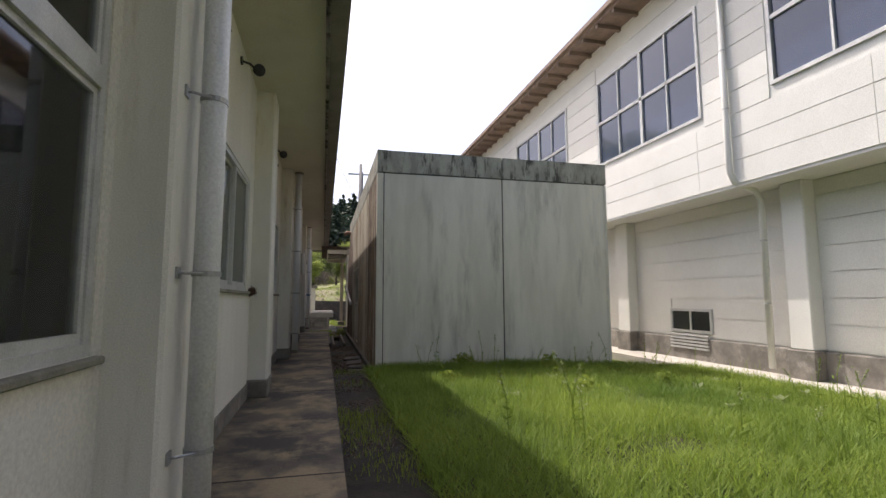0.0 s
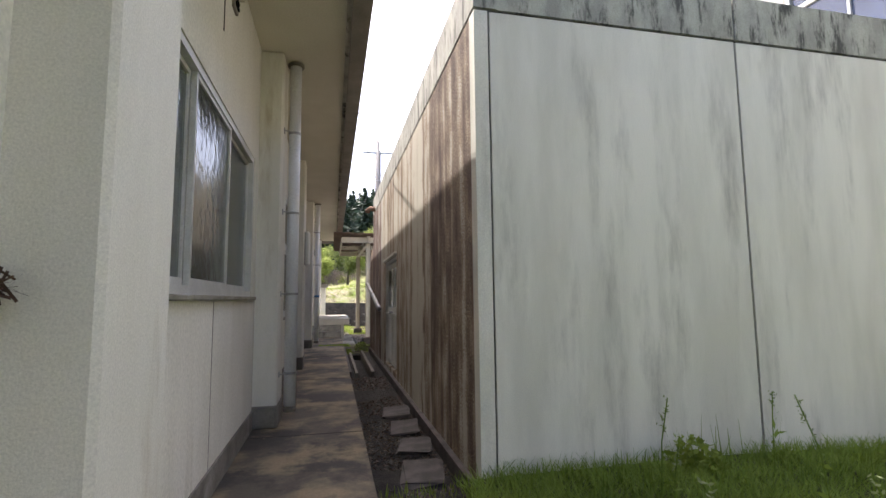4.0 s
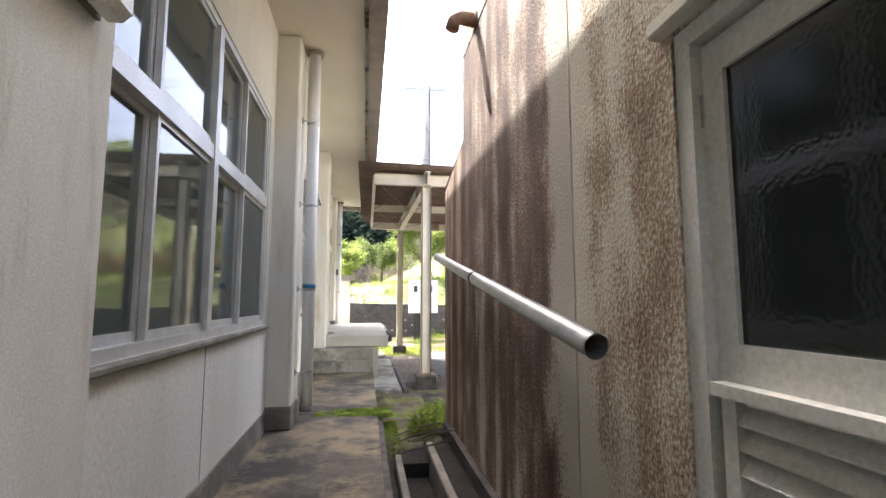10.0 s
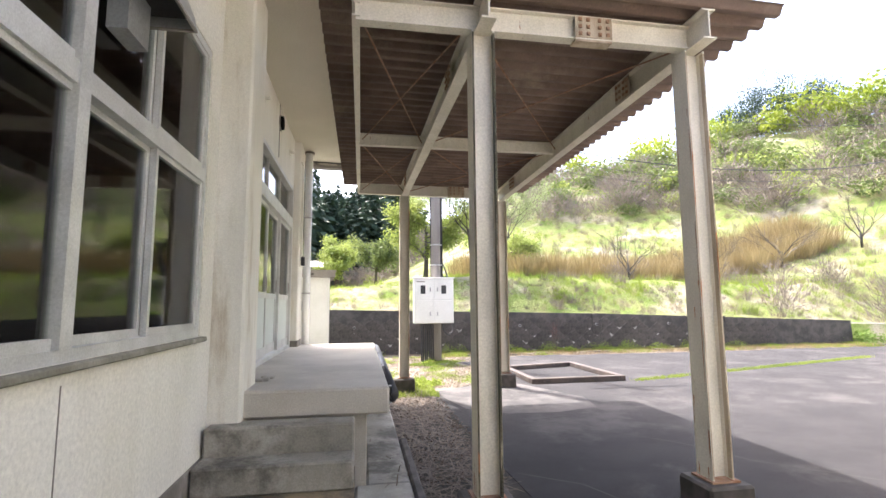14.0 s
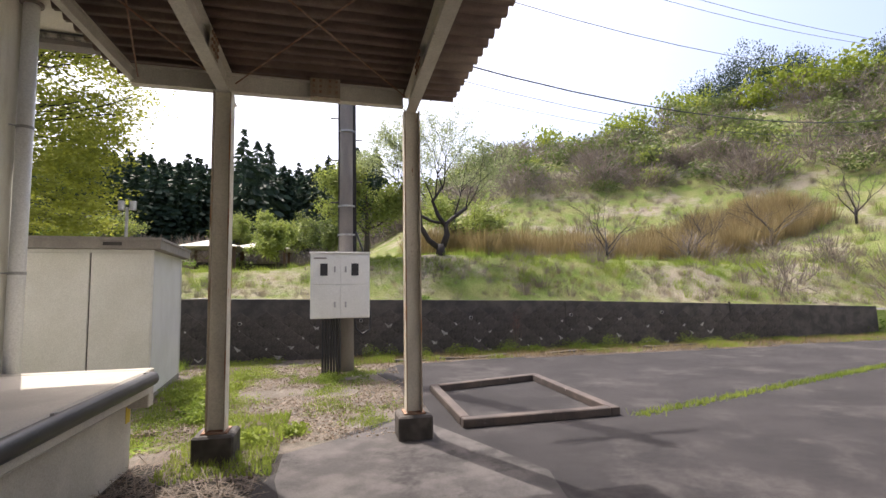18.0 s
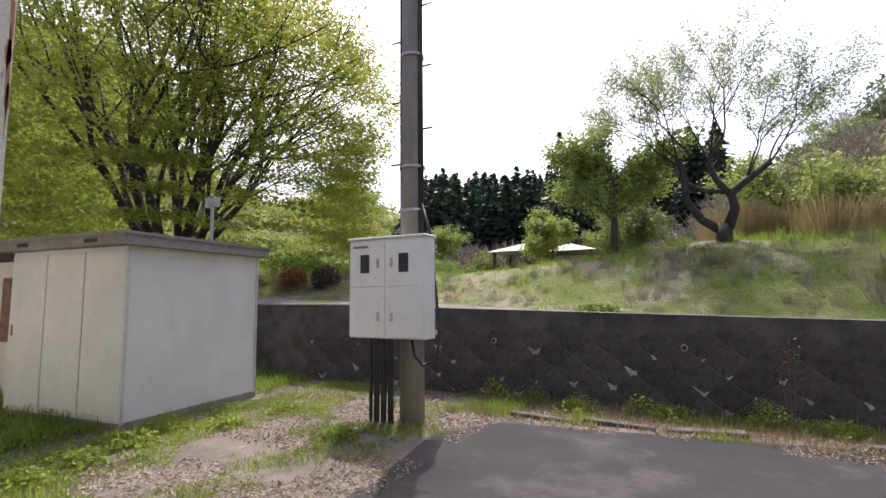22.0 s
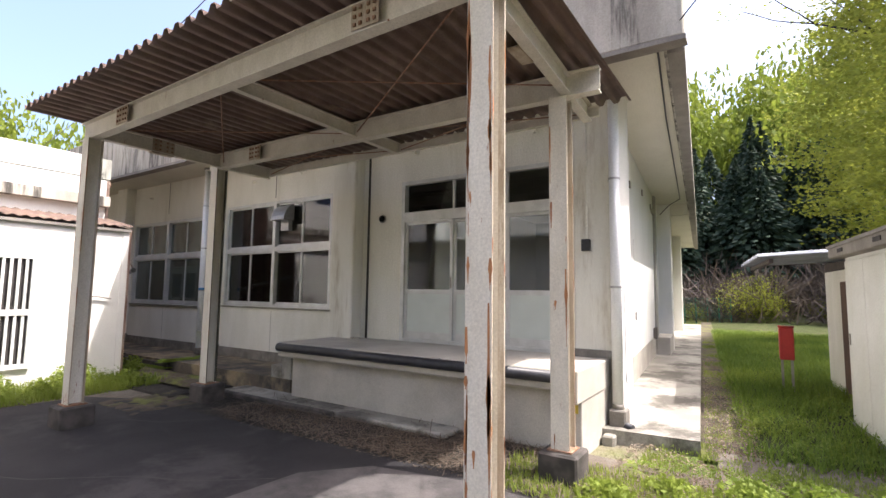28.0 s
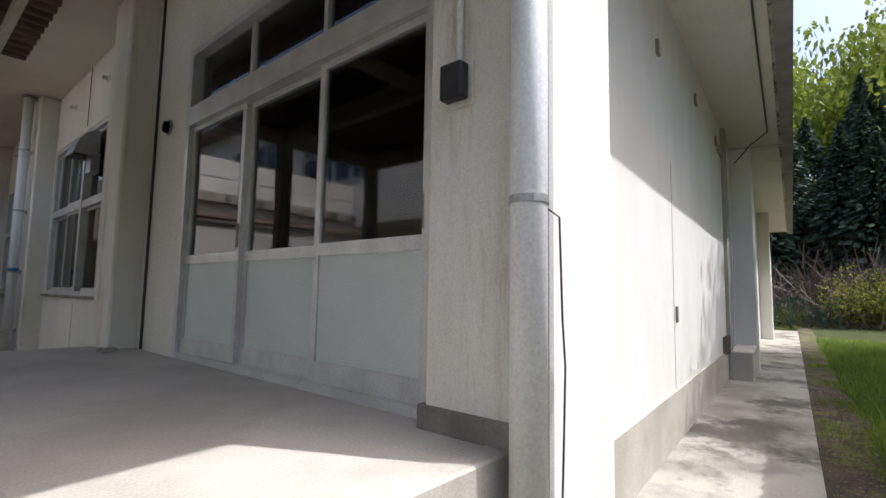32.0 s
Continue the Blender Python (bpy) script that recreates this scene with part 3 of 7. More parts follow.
def verge(x0, y0, y1):
    """A strip of ground that falls to the yard at its east end."""
    bm = bmesh.new()
    rows = [[bm.verts.new((x, y, float(verge_z(x)) if k else -0.5)) for y in (y0, y1) for k in (0, 1)] for x in [x0] + list(np.linspace(-6, -0.3, 13))]
    for a, b in zip(rows, rows[1:]):
        for p, q in ((1, 3), (0, 1), (3, 2)):
            bm.faces.new((a[p], b[p], b[q], a[q]))
    bmesh.ops.recalc_face_normals(bm, faces=bm.faces)
    return bm


north_lawn = link("north_lawn", verge(-46, 32.95, 60), "lawnground")
north_strip = link("litter_strip", verge(-30, 32.405, 32.945), "mosslitter")
tagged(north_strip, "brown strip of dead leaves beside the apron", kind="structure")
tagged(north_lawn, "green grass strip north of the building", kind="structure")
gym_apron = link("gym_apron", boxes((7.60, 8.7, -14, 27, -0.4, -0.13)), "slab")
tagged(gym_apron, "pale concrete apron of the gymnasium", kind="structure")

# ---- retaining wall and upper road ----
bm = bmesh.new()
ys0, ys1 = 37.9, 38.2
prof = [(-14, 1.2), (-0.5, 1.2), (8.5, 1.0), (19.0, 0.62)]
v = []
for x, z in prof:
    v.append([bm.verts.new(p) for p in ((x, ys0 - 0.04, -0.5), (x, ys0, z), (x, ys1, z), (x, ys1, -0.5))])
for a, b in zip(v, v[1:]):
    for k in range(3):
        bm.faces.new((a[k], b[k], b[k + 1], a[k + 1]))
bm.faces.new(v[0][::-1])
bm.faces.new(v[-1])
bmesh.ops.recalc_face_normals(bm, faces=bm.faces)
retaining = link("retaining_wall", bm, "retain")
tagged(retaining, "low blackened concrete retaining wall with white lichen", kind="structure")
V, F = [], []
xs = list(np.arange(-14, 60.1, 2))
for i, x in enumerate(xs):
    V += [(x, 38.35, float(road_z(x)) - 0.02), (x, 41.0, float(road_z(x)) - 0.02)]
    if i:
        F.append((2 * i - 2, 2 * i, 2 * i + 1, 2 * i - 1))
road = quadmesh("upper_road", V, F, "roadgrey")
tagged(road, "narrow grey road above the retaining wall", kind="structure")

# ---- main building shell ----
COLS = [-9.0, -4.6, -0.55, 3.80, 8.37, 12.66, 17.22, 21.60, 25.95]
CW = 0.55
WINS = [  # y0, y1, sill, top, transom, panes, glass
    (-4.0, -0.8, 1.08, 3.27, 2.32, 4, "glass"),
    (0.10, 3.70, 1.08, 3.27, 2.32, 4, "glass"),
    (4.45, 8.03, 1.43, 2.90, None, 4, "frost"),
    (9.05, 12.42, 1.43, 2.92, None, 3, "frost"),
    (13.37, 16.97, 1.09, 3.27, 2.32, 4, "hallglass"),
    (17.85, 21.39, 1.09, 3.27, 2.32, 4, "hallglass"),
    (22.22, 25.68, 1.13, 3.40, 2.36, 4, "glass"),
]
DOOR = (27.40, 30.45, 0.65, 3.41)
XW0, XW1 = -1.22, -1.0
bm = bmesh.new()
prev = -12.0
for y0, y1, s, t, *_ in WINS:
    box(bm, XW0, XW1, prev, y0, 0.0, 4.3)
    box(bm, XW0, XW1, y0, y1, 0.0, s)
    box(bm, XW0, XW1, y0, y1, t, 4.3)
    prev = y1
box(bm, XW0, XW1, prev, DOOR[0], 0.0, 4.3)
box(bm, XW0, XW1, DOOR[0], DOOR[1], DOOR[3], 4.3)
box(bm, XW0, XW1, DOOR[0], DOOR[1], 0.0, DOOR[2])
box(bm, XW0, XW1, DOOR[1], 30.9, 0.0, 4.3)
wall_east = link("wall_east", bm, "panel")
tagged(wall_east, "cream wall panels under and over the windows", kind="structure")
wall_north = link("wall_north", boxes((-9.05, -0.95, 31.1, 31.3, -0.3, 4.3), (-26, -10.45, 31.1, 31.3, -0.3, 4.3), (-10.45, -9.05, 31.1, 31.3, 3.2, 4.3)), "whitewall")
tagged(wall_north, "white stuccoed north end wall in sunlight", kind="structure")
wall_back = link("wall_west", boxes((-9.2, -9.0, -12, 30.2, 0.0, 4.3), (-9, -1.25, -12.2, -12, 0, 4.3)), "inwall")
tagged(wall_back, kind="structure")
for i, y in enumerate(COLS):
    c = link("column", bbox(-1.25, -0.745, y, y + CW, 0.0, 4.3, b=0.02), "stucco", wall_east)
    pl = link("column_plinth", bbox(-1.2, -0.73, y - 0.015, y + CW + 0.015, 0.0, 0.24, b=0.015), "plinth", wall_east)
link("corner_pier", bbox(-1.25, -0.88, 30.5, 31.10, -0.1, 4.3, b=0.02), "stucco", wall_east)
link("corner_return", bbox(-1.46, -0.89, 30.80, 31.125, -0.2, 4.296, b=0.012), "whitewall", wall_east)
link("pier_plinth", bbox(-1.2, -0.865, 30.47, 31.02, 0.0, 0.755, b=0.01), "plinth", wall_east)
link("plinth_course", boxes((-1.1, -0.985, -12, 26.0, 0.0, 0.20)), "plinth", wall_east)
floor_in = link("interior_floor", boxes((-9, -1.22, -12, 30.2, 0.3, 0.6), (-3, -1.22, 30.2, 30.45, 0.3, 0.6)), "wood")
tagged(floor_in, kind="structure")
ceiling = link("ceiling", boxes((-9, -1.22, -12, 30.2, 3.75, 3.9), (-3, -1.22, 30.2, 30.45, 3.75, 3.9)), "inwall")
tagged(ceiling, kind="structure")
link("partition", boxes((-9, -1.25, 26.5, 26.62, 0.6, 3.75), (-9, -1.25, 12.9, 13.0, 0.6, 3.75)), "inwall", wall_back)
roof = link("roof", boxes((-9.5, 0.12, -12, 29.9, 4.3, 4.42), (-2.2, 0.12, 29.9, 30.7, 4.3, 4.42)), "soffit")
tagged(roof, "cream painted roof overhang", kind="structure")
link("parapet", bbox(-0.05, 0.17, -12, 32.06, 4.26, 5.42, b=0.015), "parapet", roof)

link("roof_deck", boxes((-9.5, -0.05, -12, 30.2, 4.9, 5.0)), "parapet", roof)
link("eave_trim", boxes((0.0, 0.19, -12, 32.08, 4.20, 4.255)), "greytrim", roof)


def window(name, y0, y1, z0, z1, transom, n, glass, label, x=-1.06):
    w = tagged(new(name), label, "window", kind="structure")
    f = 0.055
    fb = boxes((x - 0.06, x + 0.05, y0, y0 + f, z0, z1), (x - 0.06, x + 0.05, y1 - f, y1, z0, z1), (x - 0.06, x + 0.05, y0 + f, y1 - f, z0, z0 + f), (x - 0.06, x + 0.05, y0 + f, y1 - f, z1 - f, z1))
    part("window_frame", fb, "alu", w)
    part("window_sill", bbox(x - 0.02, x + 0.105, y0 - 0.04, y1 + 0.04, z0 - 0.038, z0 - 0.002, b=0.008), "sill", w)
    rows = [(z0 + f, z1 - f)] if transom is None else [(z0 + f, transom - 0.05), (transom + 0.05, z1 - f)]
    if transom is not None:
        part("transom", boxes((x - 0.06, x + 0.06, y0 + f, y1 - f, transom - 0.05, transom + 0.05)), "alu", w)
    step = (y1 - y0 - 2 * f) / n
    if n == 4 and transom is not None:
        ym = (y0 + y1) / 2
        part("middle_mullion", boxes((x - 0.06, x + 0.068, ym - 0.045, ym + 0.045, z0 + f, z1 - f)), "alu", w)
    for ri, (a, b) in enumerate(rows):
        for k in range(n):
            ya, yb = y0 + f + k * step, y0 + f + (k + 1) * step
            dx = 0.02 if k % 2 else -0.02
            s = 0.032
            part("sash", boxes((x + dx - 0.018, x + dx + 0.018, ya, ya + s, a, b), (x + dx - 0.018, x + dx + 0.018, yb - s, yb, a, b),
                               (x + dx - 0.018, x + dx + 0.018, ya + s, yb - s, a, a + s * 1.5), (x + dx - 0.018, x + dx + 0.018, ya + s, yb - s, b - s, b)), "alu", w)
            g = part("pane", boxes((x + dx - 0.003, x + dx + 0.003, ya + s, yb - s, a + s * 1.5, b - s)), glass, w)
            g.visible_shadow = False
    return w


for i, (y0, y1, s, t, tr, n, g) in enumerate(WINS):
    window("window_%d" % (i + 1), y0, y1, s, t, tr, n, g, "aluminium sliding window in the cream wall" if g != "frost" else "frosted aluminium sliding window in the cream wall")

north_roof = link("north_eave", boxes((-26, 0.02, 31.0, 32.34, 4.304, 4.418)), "soffit")
tagged(north_roof, "cream north eave soffit", kind="structure")
link("parapet", bbox(-26, -0.10, 32.16, 32.36, 4.26, 5.42, b=0.015), "parapet", north_roof)
link("eave_trim", boxes((-26, 0.0, 32.2, 32.38, 4.20, 4.255)), "greytrim", north_roof)
SKEW = Matrix.Translation((-0.9, 30.88, 0)) @ Matrix.Rotation(radians(5.2), 4, "Z") @ Matrix.Translation((0.9, -31.3, 0))
for ob in (wall_north, north_walk, north_lawn, north_strip):
    ob.matrix_world = SKEW
north_roof.matrix_world = SKEW

# ---- entrance door ----
door = tagged(new("door_1"), "wide aluminium sliding entrance door, pale lower panels, closed", "door", kind="structure")
y0, y1, z0, z1 = DOOR
X = -1.08
part("door_frame", boxes((X - 0.07, X + 0.09, y0, y0 + 0.07, z0, z1), (X - 0.07, X + 0.09, y1 - 0.07, y1, z0, z1), (X - 0.07, X + 0.09, y0 + 0.07, y1 - 0.07, z1 - 0.06, z1),
                         (X - 0.07, X + 0.10, y0 + 0.07, y1 - 0.07, 2.69, 2.86), (X - 0.07, X + 0.10, y0 + 0.07, y1 - 0.07, z0, z0 + 0.05)), "alu", door)
w = (y1 - y0 - 0.14) / 3
for k in range(3):
    a, b = y0 + 0.07 + k * w, y0 + 0.07 + (k + 1) * w
    dx = 0.03 if k != 1 else -0.01
    leaf = part("door_leaf", boxes((X + dx - 0.02, X + dx + 0.02, a, a + 0.05, z0 + 0.05, 2.69), (X + dx - 0.02, X + dx + 0.02, b - 0.05, b, z0 + 0.05, 2.69),
                                   (X + dx - 0.02, X + dx + 0.02, a + 0.05, b - 0.05, z0 + 0.05, z0 + 0.17), (X + dx - 0.02, X + dx + 0.02, a + 0.05, b - 0.05, 1.455, 1.53),
                                   (X + dx - 0.02, X + dx + 0.02, a + 0.05, b - 0.05, 2.645, 2.69)), "alu", door)
    part("lower_panel", boxes((X + dx - 0.008, X + dx + 0.008, a + 0.05, b - 0.05, z0 + 0.17, 1.455)), "alupanel", leaf)
    g = part("pane", boxes((X + dx - 0.003, X + dx + 0.003, a + 0.05, b - 0.05, 1.53, 2.645)), "glass", leaf)
    g.visible_shadow = False
    part("pull", boxes((X + dx + 0.02, X + dx + 0.03, b - 0.04, b - 0.015, 1.56, 1.74)), "greytrim", leaf)
    g = part("transom_pane", boxes((X - 0.003, X + 0.003, a + 0.02, b - 0.02, 2.86, z1 - 0.06)), "glass", door)
    g.visible_shadow = False
    part("transom_bar", boxes((X - 0.03, X + 0.03, b - 0.02, b + 0.02, 2.86, z1 - 0.06)), "alu", door)

# ---- concrete shed ----
SX0, SX1, SY0, SY1, SZ = 0.96, 5.97, 10.6, 21.85, 4.25
SYT = 20.92   # the tall part ends here; a lower lean-to follows
SD = (15.68, 17.56, 0.06, 2.17)
shed_side = link("shed_wall_west", boxes((SX0 + 0.03, SX0 + 0.2, SY0 + 0.2, SD[0], -0.4, 3.9), (SX0 + 0.03, SX0 + 0.2, SD[1], SYT - 0.01, -0.4, 3.9), (SX0 + 0.03, SX0 + 0.2, SYT - 0.01, SY1, -0.4, 2.6), (SX0 + 0.03, SX0 + 0.2, SD[0], SD[1], SD[3] + 0.02, 3.9)), "trim")
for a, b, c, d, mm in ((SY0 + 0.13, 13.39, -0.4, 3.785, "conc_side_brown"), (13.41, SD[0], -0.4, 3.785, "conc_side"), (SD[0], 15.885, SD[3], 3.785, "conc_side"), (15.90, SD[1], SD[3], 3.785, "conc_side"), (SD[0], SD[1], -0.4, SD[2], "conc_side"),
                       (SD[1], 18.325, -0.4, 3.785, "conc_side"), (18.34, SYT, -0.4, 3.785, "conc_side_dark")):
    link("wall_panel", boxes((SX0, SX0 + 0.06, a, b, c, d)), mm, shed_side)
bm = bmesh.new()
prof = [(SYT + 0.012, -0.4), (SY1 + 0.2, -0.4), (SY1 + 0.2, 2.66), (SYT + 0.012, 2.92)]
va, vb = ([bm.verts.new((x, y, z)) for y, z in prof] for x in (SX0, SX0 + 0.06))
bm.faces.new(va)
bm.faces.new(vb[::-1])
for k in range(4):
    bm.faces.new((va[k], vb[k], vb[(k + 1) % 4], va[(k + 1) % 4]))
bmesh.ops.recalc_face_normals(bm, faces=bm.faces)
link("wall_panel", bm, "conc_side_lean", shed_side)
tagged(shed_side, "rough-cast concrete shed wall with brown rain streaks", kind="structure")
bm = boxes((SX0, SX0 + 0.12, SY0 - 0.012, SY0 + 0.13, -0.4, 3.785), (SX0 + 0.14, 3.535, SY0, SY0 + 0.2, -0.4, 3.785), (3.56, 5.9, SY0, SY0 + 0.2, -0.4, 3.785), (5.91, SX1, SY0, SY0 + 0.25, -0.4, 3.785))
shed_front = link("shed_wall_south", bm, "conc_front")
tagged(shed_front, "grey-green concrete shed wall with faint streaks", kind="structure")
link("fascia", boxes((SX0 - 0.004, SX0 + 0.2, SY0 - 0.016, SYT, 3.81, SZ), (SX0 + 0.2, 3.54, SY0 - 0.004, SY0 + 0.2, 3.81, SZ), (3.56, SX1 + 0.004, SY0 - 0.004, SY0 + 0.2, 3.81, SZ)), "fascia", shed_front)
link("joint_filler", boxes((SX0 + 0.03, SX1 - 0.02, SY0 + 0.02, SY0 + 0.16, -0.3, 4.2), (SX0 + 0.02, SX0 + 0.16, SY0 + 0.05, SYT - 0.05, 3.7, 4.1)), "trim", shed_front)
shed_back = link("shed_wall_north", boxes((SX0 + 0.06, SX1, SY1, SY1 + 0.2, -0.4, 2.62), (SX0 + 0.062, SX1, SYT - 0.2, SYT - 0.002, 2.5, 3.785), (SX0 + 0.2, SX1, SYT - 0.2, SYT - 0.002, 3.81, SZ), (SX1 - 0.2, SX1, SY0 + 0.25, SYT - 0.2, -0.4, 3.95), (SX1 - 0.2, SX1, SYT, SY1, -0.4, 2.6)), "siding")
tagged(shed_back, "white sunlit end walls of the shed and its lean-to", kind="structure")
shed_roof = link("shed_roof", boxes((SX0 + 0.2, SX1, SY0 + 0.2, SYT - 0.2, 3.98, 4.1)), "parapet")
tagged(shed_roof, kind="structure")
link("shed_plinth", boxes((SX0 - 0.06, SX0 - 0.002, SY0, SY1, -0.3, -0.03)), "wetblock", shed_side)

# ---- gymnasium ----
gym = link("gym_wall_lower", boxes((8.6, 9.0, -14, 27, -0.3, 3.6)), "siding")
tagged(gym, "cream sided lower wall of the gymnasium", kind="structure")
bm = bmesh.new()
GW = [(3.6, 7.95), (9.6, 13.55), (15.4, 19.7)]
prev = -14
for a, b in GW:
    box(bm, 7.7, 8.0, prev, a, 3.45, 9.2)
    box(bm, 7.7, 8.0, a, b, 3.45, 5.1)
    box(bm, 7.7, 8.0, a, b, 7.62, 9.2)
    prev = b
box(bm, 7.7, 8.0, prev, 27, 3.45, 9.2)
box(bm, 8.0, 9.0, -14, 27, 3.45, 3.6)
gym_up = link("gym_wall_upper", bm, "siding")
tagged(gym_up, "white sunlit upper wall of the gymnasium", kind="structure")
gym_end = link("gym_end_walls", boxes((8.0, 22, 26.8, 27, 0, 9.2), (8.0, 22, -14, -13.8, 0, 9.2), (21.8, 22, -13.8, 26.8, 0, 9.2), (9.0, 21.8, -13.8, 26.8, 0.0, 0.1)), "siding")
tagged(gym_end, kind="structure")
bm = bmesh.new()
vv = [bm.verts.new(p) for p in ((6.95, -14.6, 8.90), (6.95, 27.6, 8.90), (15, 27.6, 12.9), (15, -14.6, 12.9), (23, 27.6, 8.90), (23, -14.6, 8.90),
                                (6.95, -14.6, 8.65), (6.95, 27.6, 8.65), (23, 27.6, 8.65), (23, -14.6, 8.65))]
for q in ((0, 1, 2, 3), (3, 2, 4, 5), (6, 7, 1, 0), (5, 4, 8, 9), (0, 3, 5, 9, 6), (1, 7, 8, 4, 2), (6, 9, 8, 7)):
    bm.faces.new([vv[i] for i in q])
gym_roof = link("gym_roof", bm, "roofmetal")
tagged(gym_roof, "brown metal gymnasium roof with deep eaves", kind="structure")

# ---- loading platform, steps ----
plat = thing("loading_platform", "raised concrete loading platform with black rubber edge", "platform")
part("slab", bbox(-1.0, 0.46, 26.05, 30.93, 0.42, 0.65, b=0.02), "slab", plat)
part("base", bbox(-1.0, 0.27, 26.2, 30.95, -0.4, 0.42, b=0.01), "slab", plat)
part("edge_bumper", tubes(0.065, [(0.48, 26.1, 0.575), (0.48, 30.82, 0.575)], n=14), "black", plat, "black rubber edge bumper", True)
steps = thing("concrete_steps", "two worn concrete steps up to the platform", "steps")
for a, b, z in ((25.52, 25.80, 0.21), (25.80, 26.045, 0.42)):
    part("step", bbox(-0.98, 0.165, a, b, 0.0, z, b=0.015), "apron", steps)

# ---- canopy ----
canopy = thing("steel_canopy", "rusting steel canopy with corrugated roof beside the entrance", "canopy")


def ibeam(p, q, h, w, t=0.012):
    p, q = Vector(p), Vector(q)
    d = (q - p)
    ln = d.length
    a, c, k = w / 2, h / 2, t / 2
    sec = [(-a, -c), (a, -c), (a, -c + t), (k, -c + t), (k, c - t), (a, c - t), (a, c), (-a, c), (-a, c - t), (-k, c - t), (-k, -c + t), (-a, -c + t)]
    bm = bmesh.new()
    e0 = [bm.verts.new((0, y, z)) for y, z in sec]
    e1 = [bm.verts.new((ln, y, z)) for y, z in sec]
    for i in range(12):
        bm.faces.new((e0[i], e0[(i + 1) % 12], e1[(i + 1) % 12], e1[i]))
    bm.faces.new(e0[::-1])
    bm.faces.new(e1)
    x = d.normalized()
    y = Vector((0, 0, 1)).cross(x)
    if y.length < 0.01:
        y = Vector((0, 1, 0))
    y.normalize()
    z = x.cross(y)
    m = Matrix((x, y, z)).transposed().to_4x4()
    m.translation = p
    bmesh.ops.transform(bm, matrix=m, verts=bm.verts)
    return bm


POSTS = [(1.11, 25.21), (1.02, 31.0), (2.94, 25.24), (3.03, 31.22)]
PX, PY = (1.09, 2.955), (25.22, 31.02)
for x, y in POSTS:
    post = part("post", ibeam((x, y, 0.0), (x, y, 3.46), 0.18, 0.18, 0.013), "steel", canopy)
    part("base_plate", boxes((x - 0.12, x + 0.12, y - 0.12, y + 0.12, 0.0, 0.014)), "rust", post)
    part("footing", bbox(x - 0.19, x + 0.19, y - 0.19, y + 0.19, -0.4, -0.002, b=0.02), "wetblock", canopy)
for (xa, ya), (xb, yb) in (POSTS[:2], POSTS[2:]):
    k = (xb - xa) / (yb - ya)
    part("beam", ibeam((xa + k * (24.95 - ya), 24.95, 3.585), (xa + k * (31.4 - ya), 31.4, 3.585), 0.25, 0.12), "steel", canopy)
for y, y2 in zip(PY, (25.22, 31.16)):
    part("cross_beam", ibeam((0.14, y, 3.59), (2.93, y2, 3.59), 0.2, 0.1), "steel", canopy)
for y in (28.2,):
    part("cross_beam", ibeam((0.14, y, 3.60), (2.93, y, 3.60), 0.16, 0.08), "steel", canopy)
part("edge_beam", ibeam((0.14, 25.2, 3.60), (0.14, 31.15, 3.60), 0.12, 0.06), "steel", canopy)
for a, b in ((25.35, 28.1), (28.3, 31.0)):
    for x0, x1 in ((0.2, 1.0), (1.13, 2.93)):
        part("brace_rod", tubes(0.008, [(x0, a, 3.56), (x1, b, 3.56)], n=6), "rust", canopy)
        part("brace_rod", tubes(0.008, [(x1, a, 3.57), (x0, b, 3.57)], n=6), "rust", canopy)
V, F = [], []
n = 600
for i in range(n + 1):
    y = 24.9 + 6.55 * i / n
    o = 0.040 * math.sin(2 * math.pi * y / 0.18) + 0.008 * math.sin(6 * math.pi * y / 0.18)
    V += [(-0.16, y, 3.80 + o), (3.60, y, 3.745 + o), (-0.16, y, 3.806 + o), (3.60, y, 3.751 + o)]
    if i:
        k = 4 * i
        F += [(k - 4, k - 3, k + 1, k), (k - 2, k + 2, k + 3, k - 1), (k - 4, k, k + 2, k - 2), (k - 3, k - 1, k + 3, k + 1)]
rs = quadmesh("roof_sheet", V, F, "corr", canopy)
for p in rs.data.polygons:
    p.use_smooth = True

# ---- timber frame on the asphalt ----
tf = thing("timber_frame", "weathered square timber frame lying on the asphalt", "frame")
FA, FB, FC, FD = (3.70, 31.40), (5.66, 31.44), (5.63, 33.92), (3.72, 33.44)
for a, b in ((FA, FB), (FB, FC), (FC, FD), (FD, FA)):
    a, b = Vector((*a, 0)), Vector((*b, 0))
    d = (b - a).normalized()
    bm = bbox(-0.06, (b - a).length - 0.07, -0.065, 0.065, -0.265, -0.155, b=0.012)
    bmesh.ops.transform(bm, matrix=Matrix.Translation(a) @ Matrix.Rotation(math.atan2(d.y, d.x), 4, "Z"), verts=bm.verts)
    part("timber", bm, "wood", tf)

# ---- utility pole and meter box ----
pole = thing("utility_pole", "grey concrete utility pole with black conduits", "pole")
part("shaft", tube(bmesh.new(), [(2.38, 35.98, -0.4), (2.40, 35.98, 11.0)], 0.17, 16, True, 0.115), "polec", pole, smooth=True)
mb = thing("meter_cabinet", "white metal meter cabinet with four doors on the pole", "cabinet")
part("body", bbox(1.69, 2.84, 35.52, 35.80, 0.82, 2.10, b=0.01), "whitepaint", mb)

# ---- storage shed ----
store = thing("storage_shed", "white prefabricated storage shed with grey roof edge", "shed")
store.matrix_world = pose(-0.56, 33.9, 0, 0, 0, 6)
part("body", boxes((-2.45, 0, 0, 2.25, -0.3, 2.03)), "shedpanel", store)
part("roof", bbox(-2.58, 0.13, -0.16, 2.38, 2.03, 2.20, b=0.01), "greytrim", store)


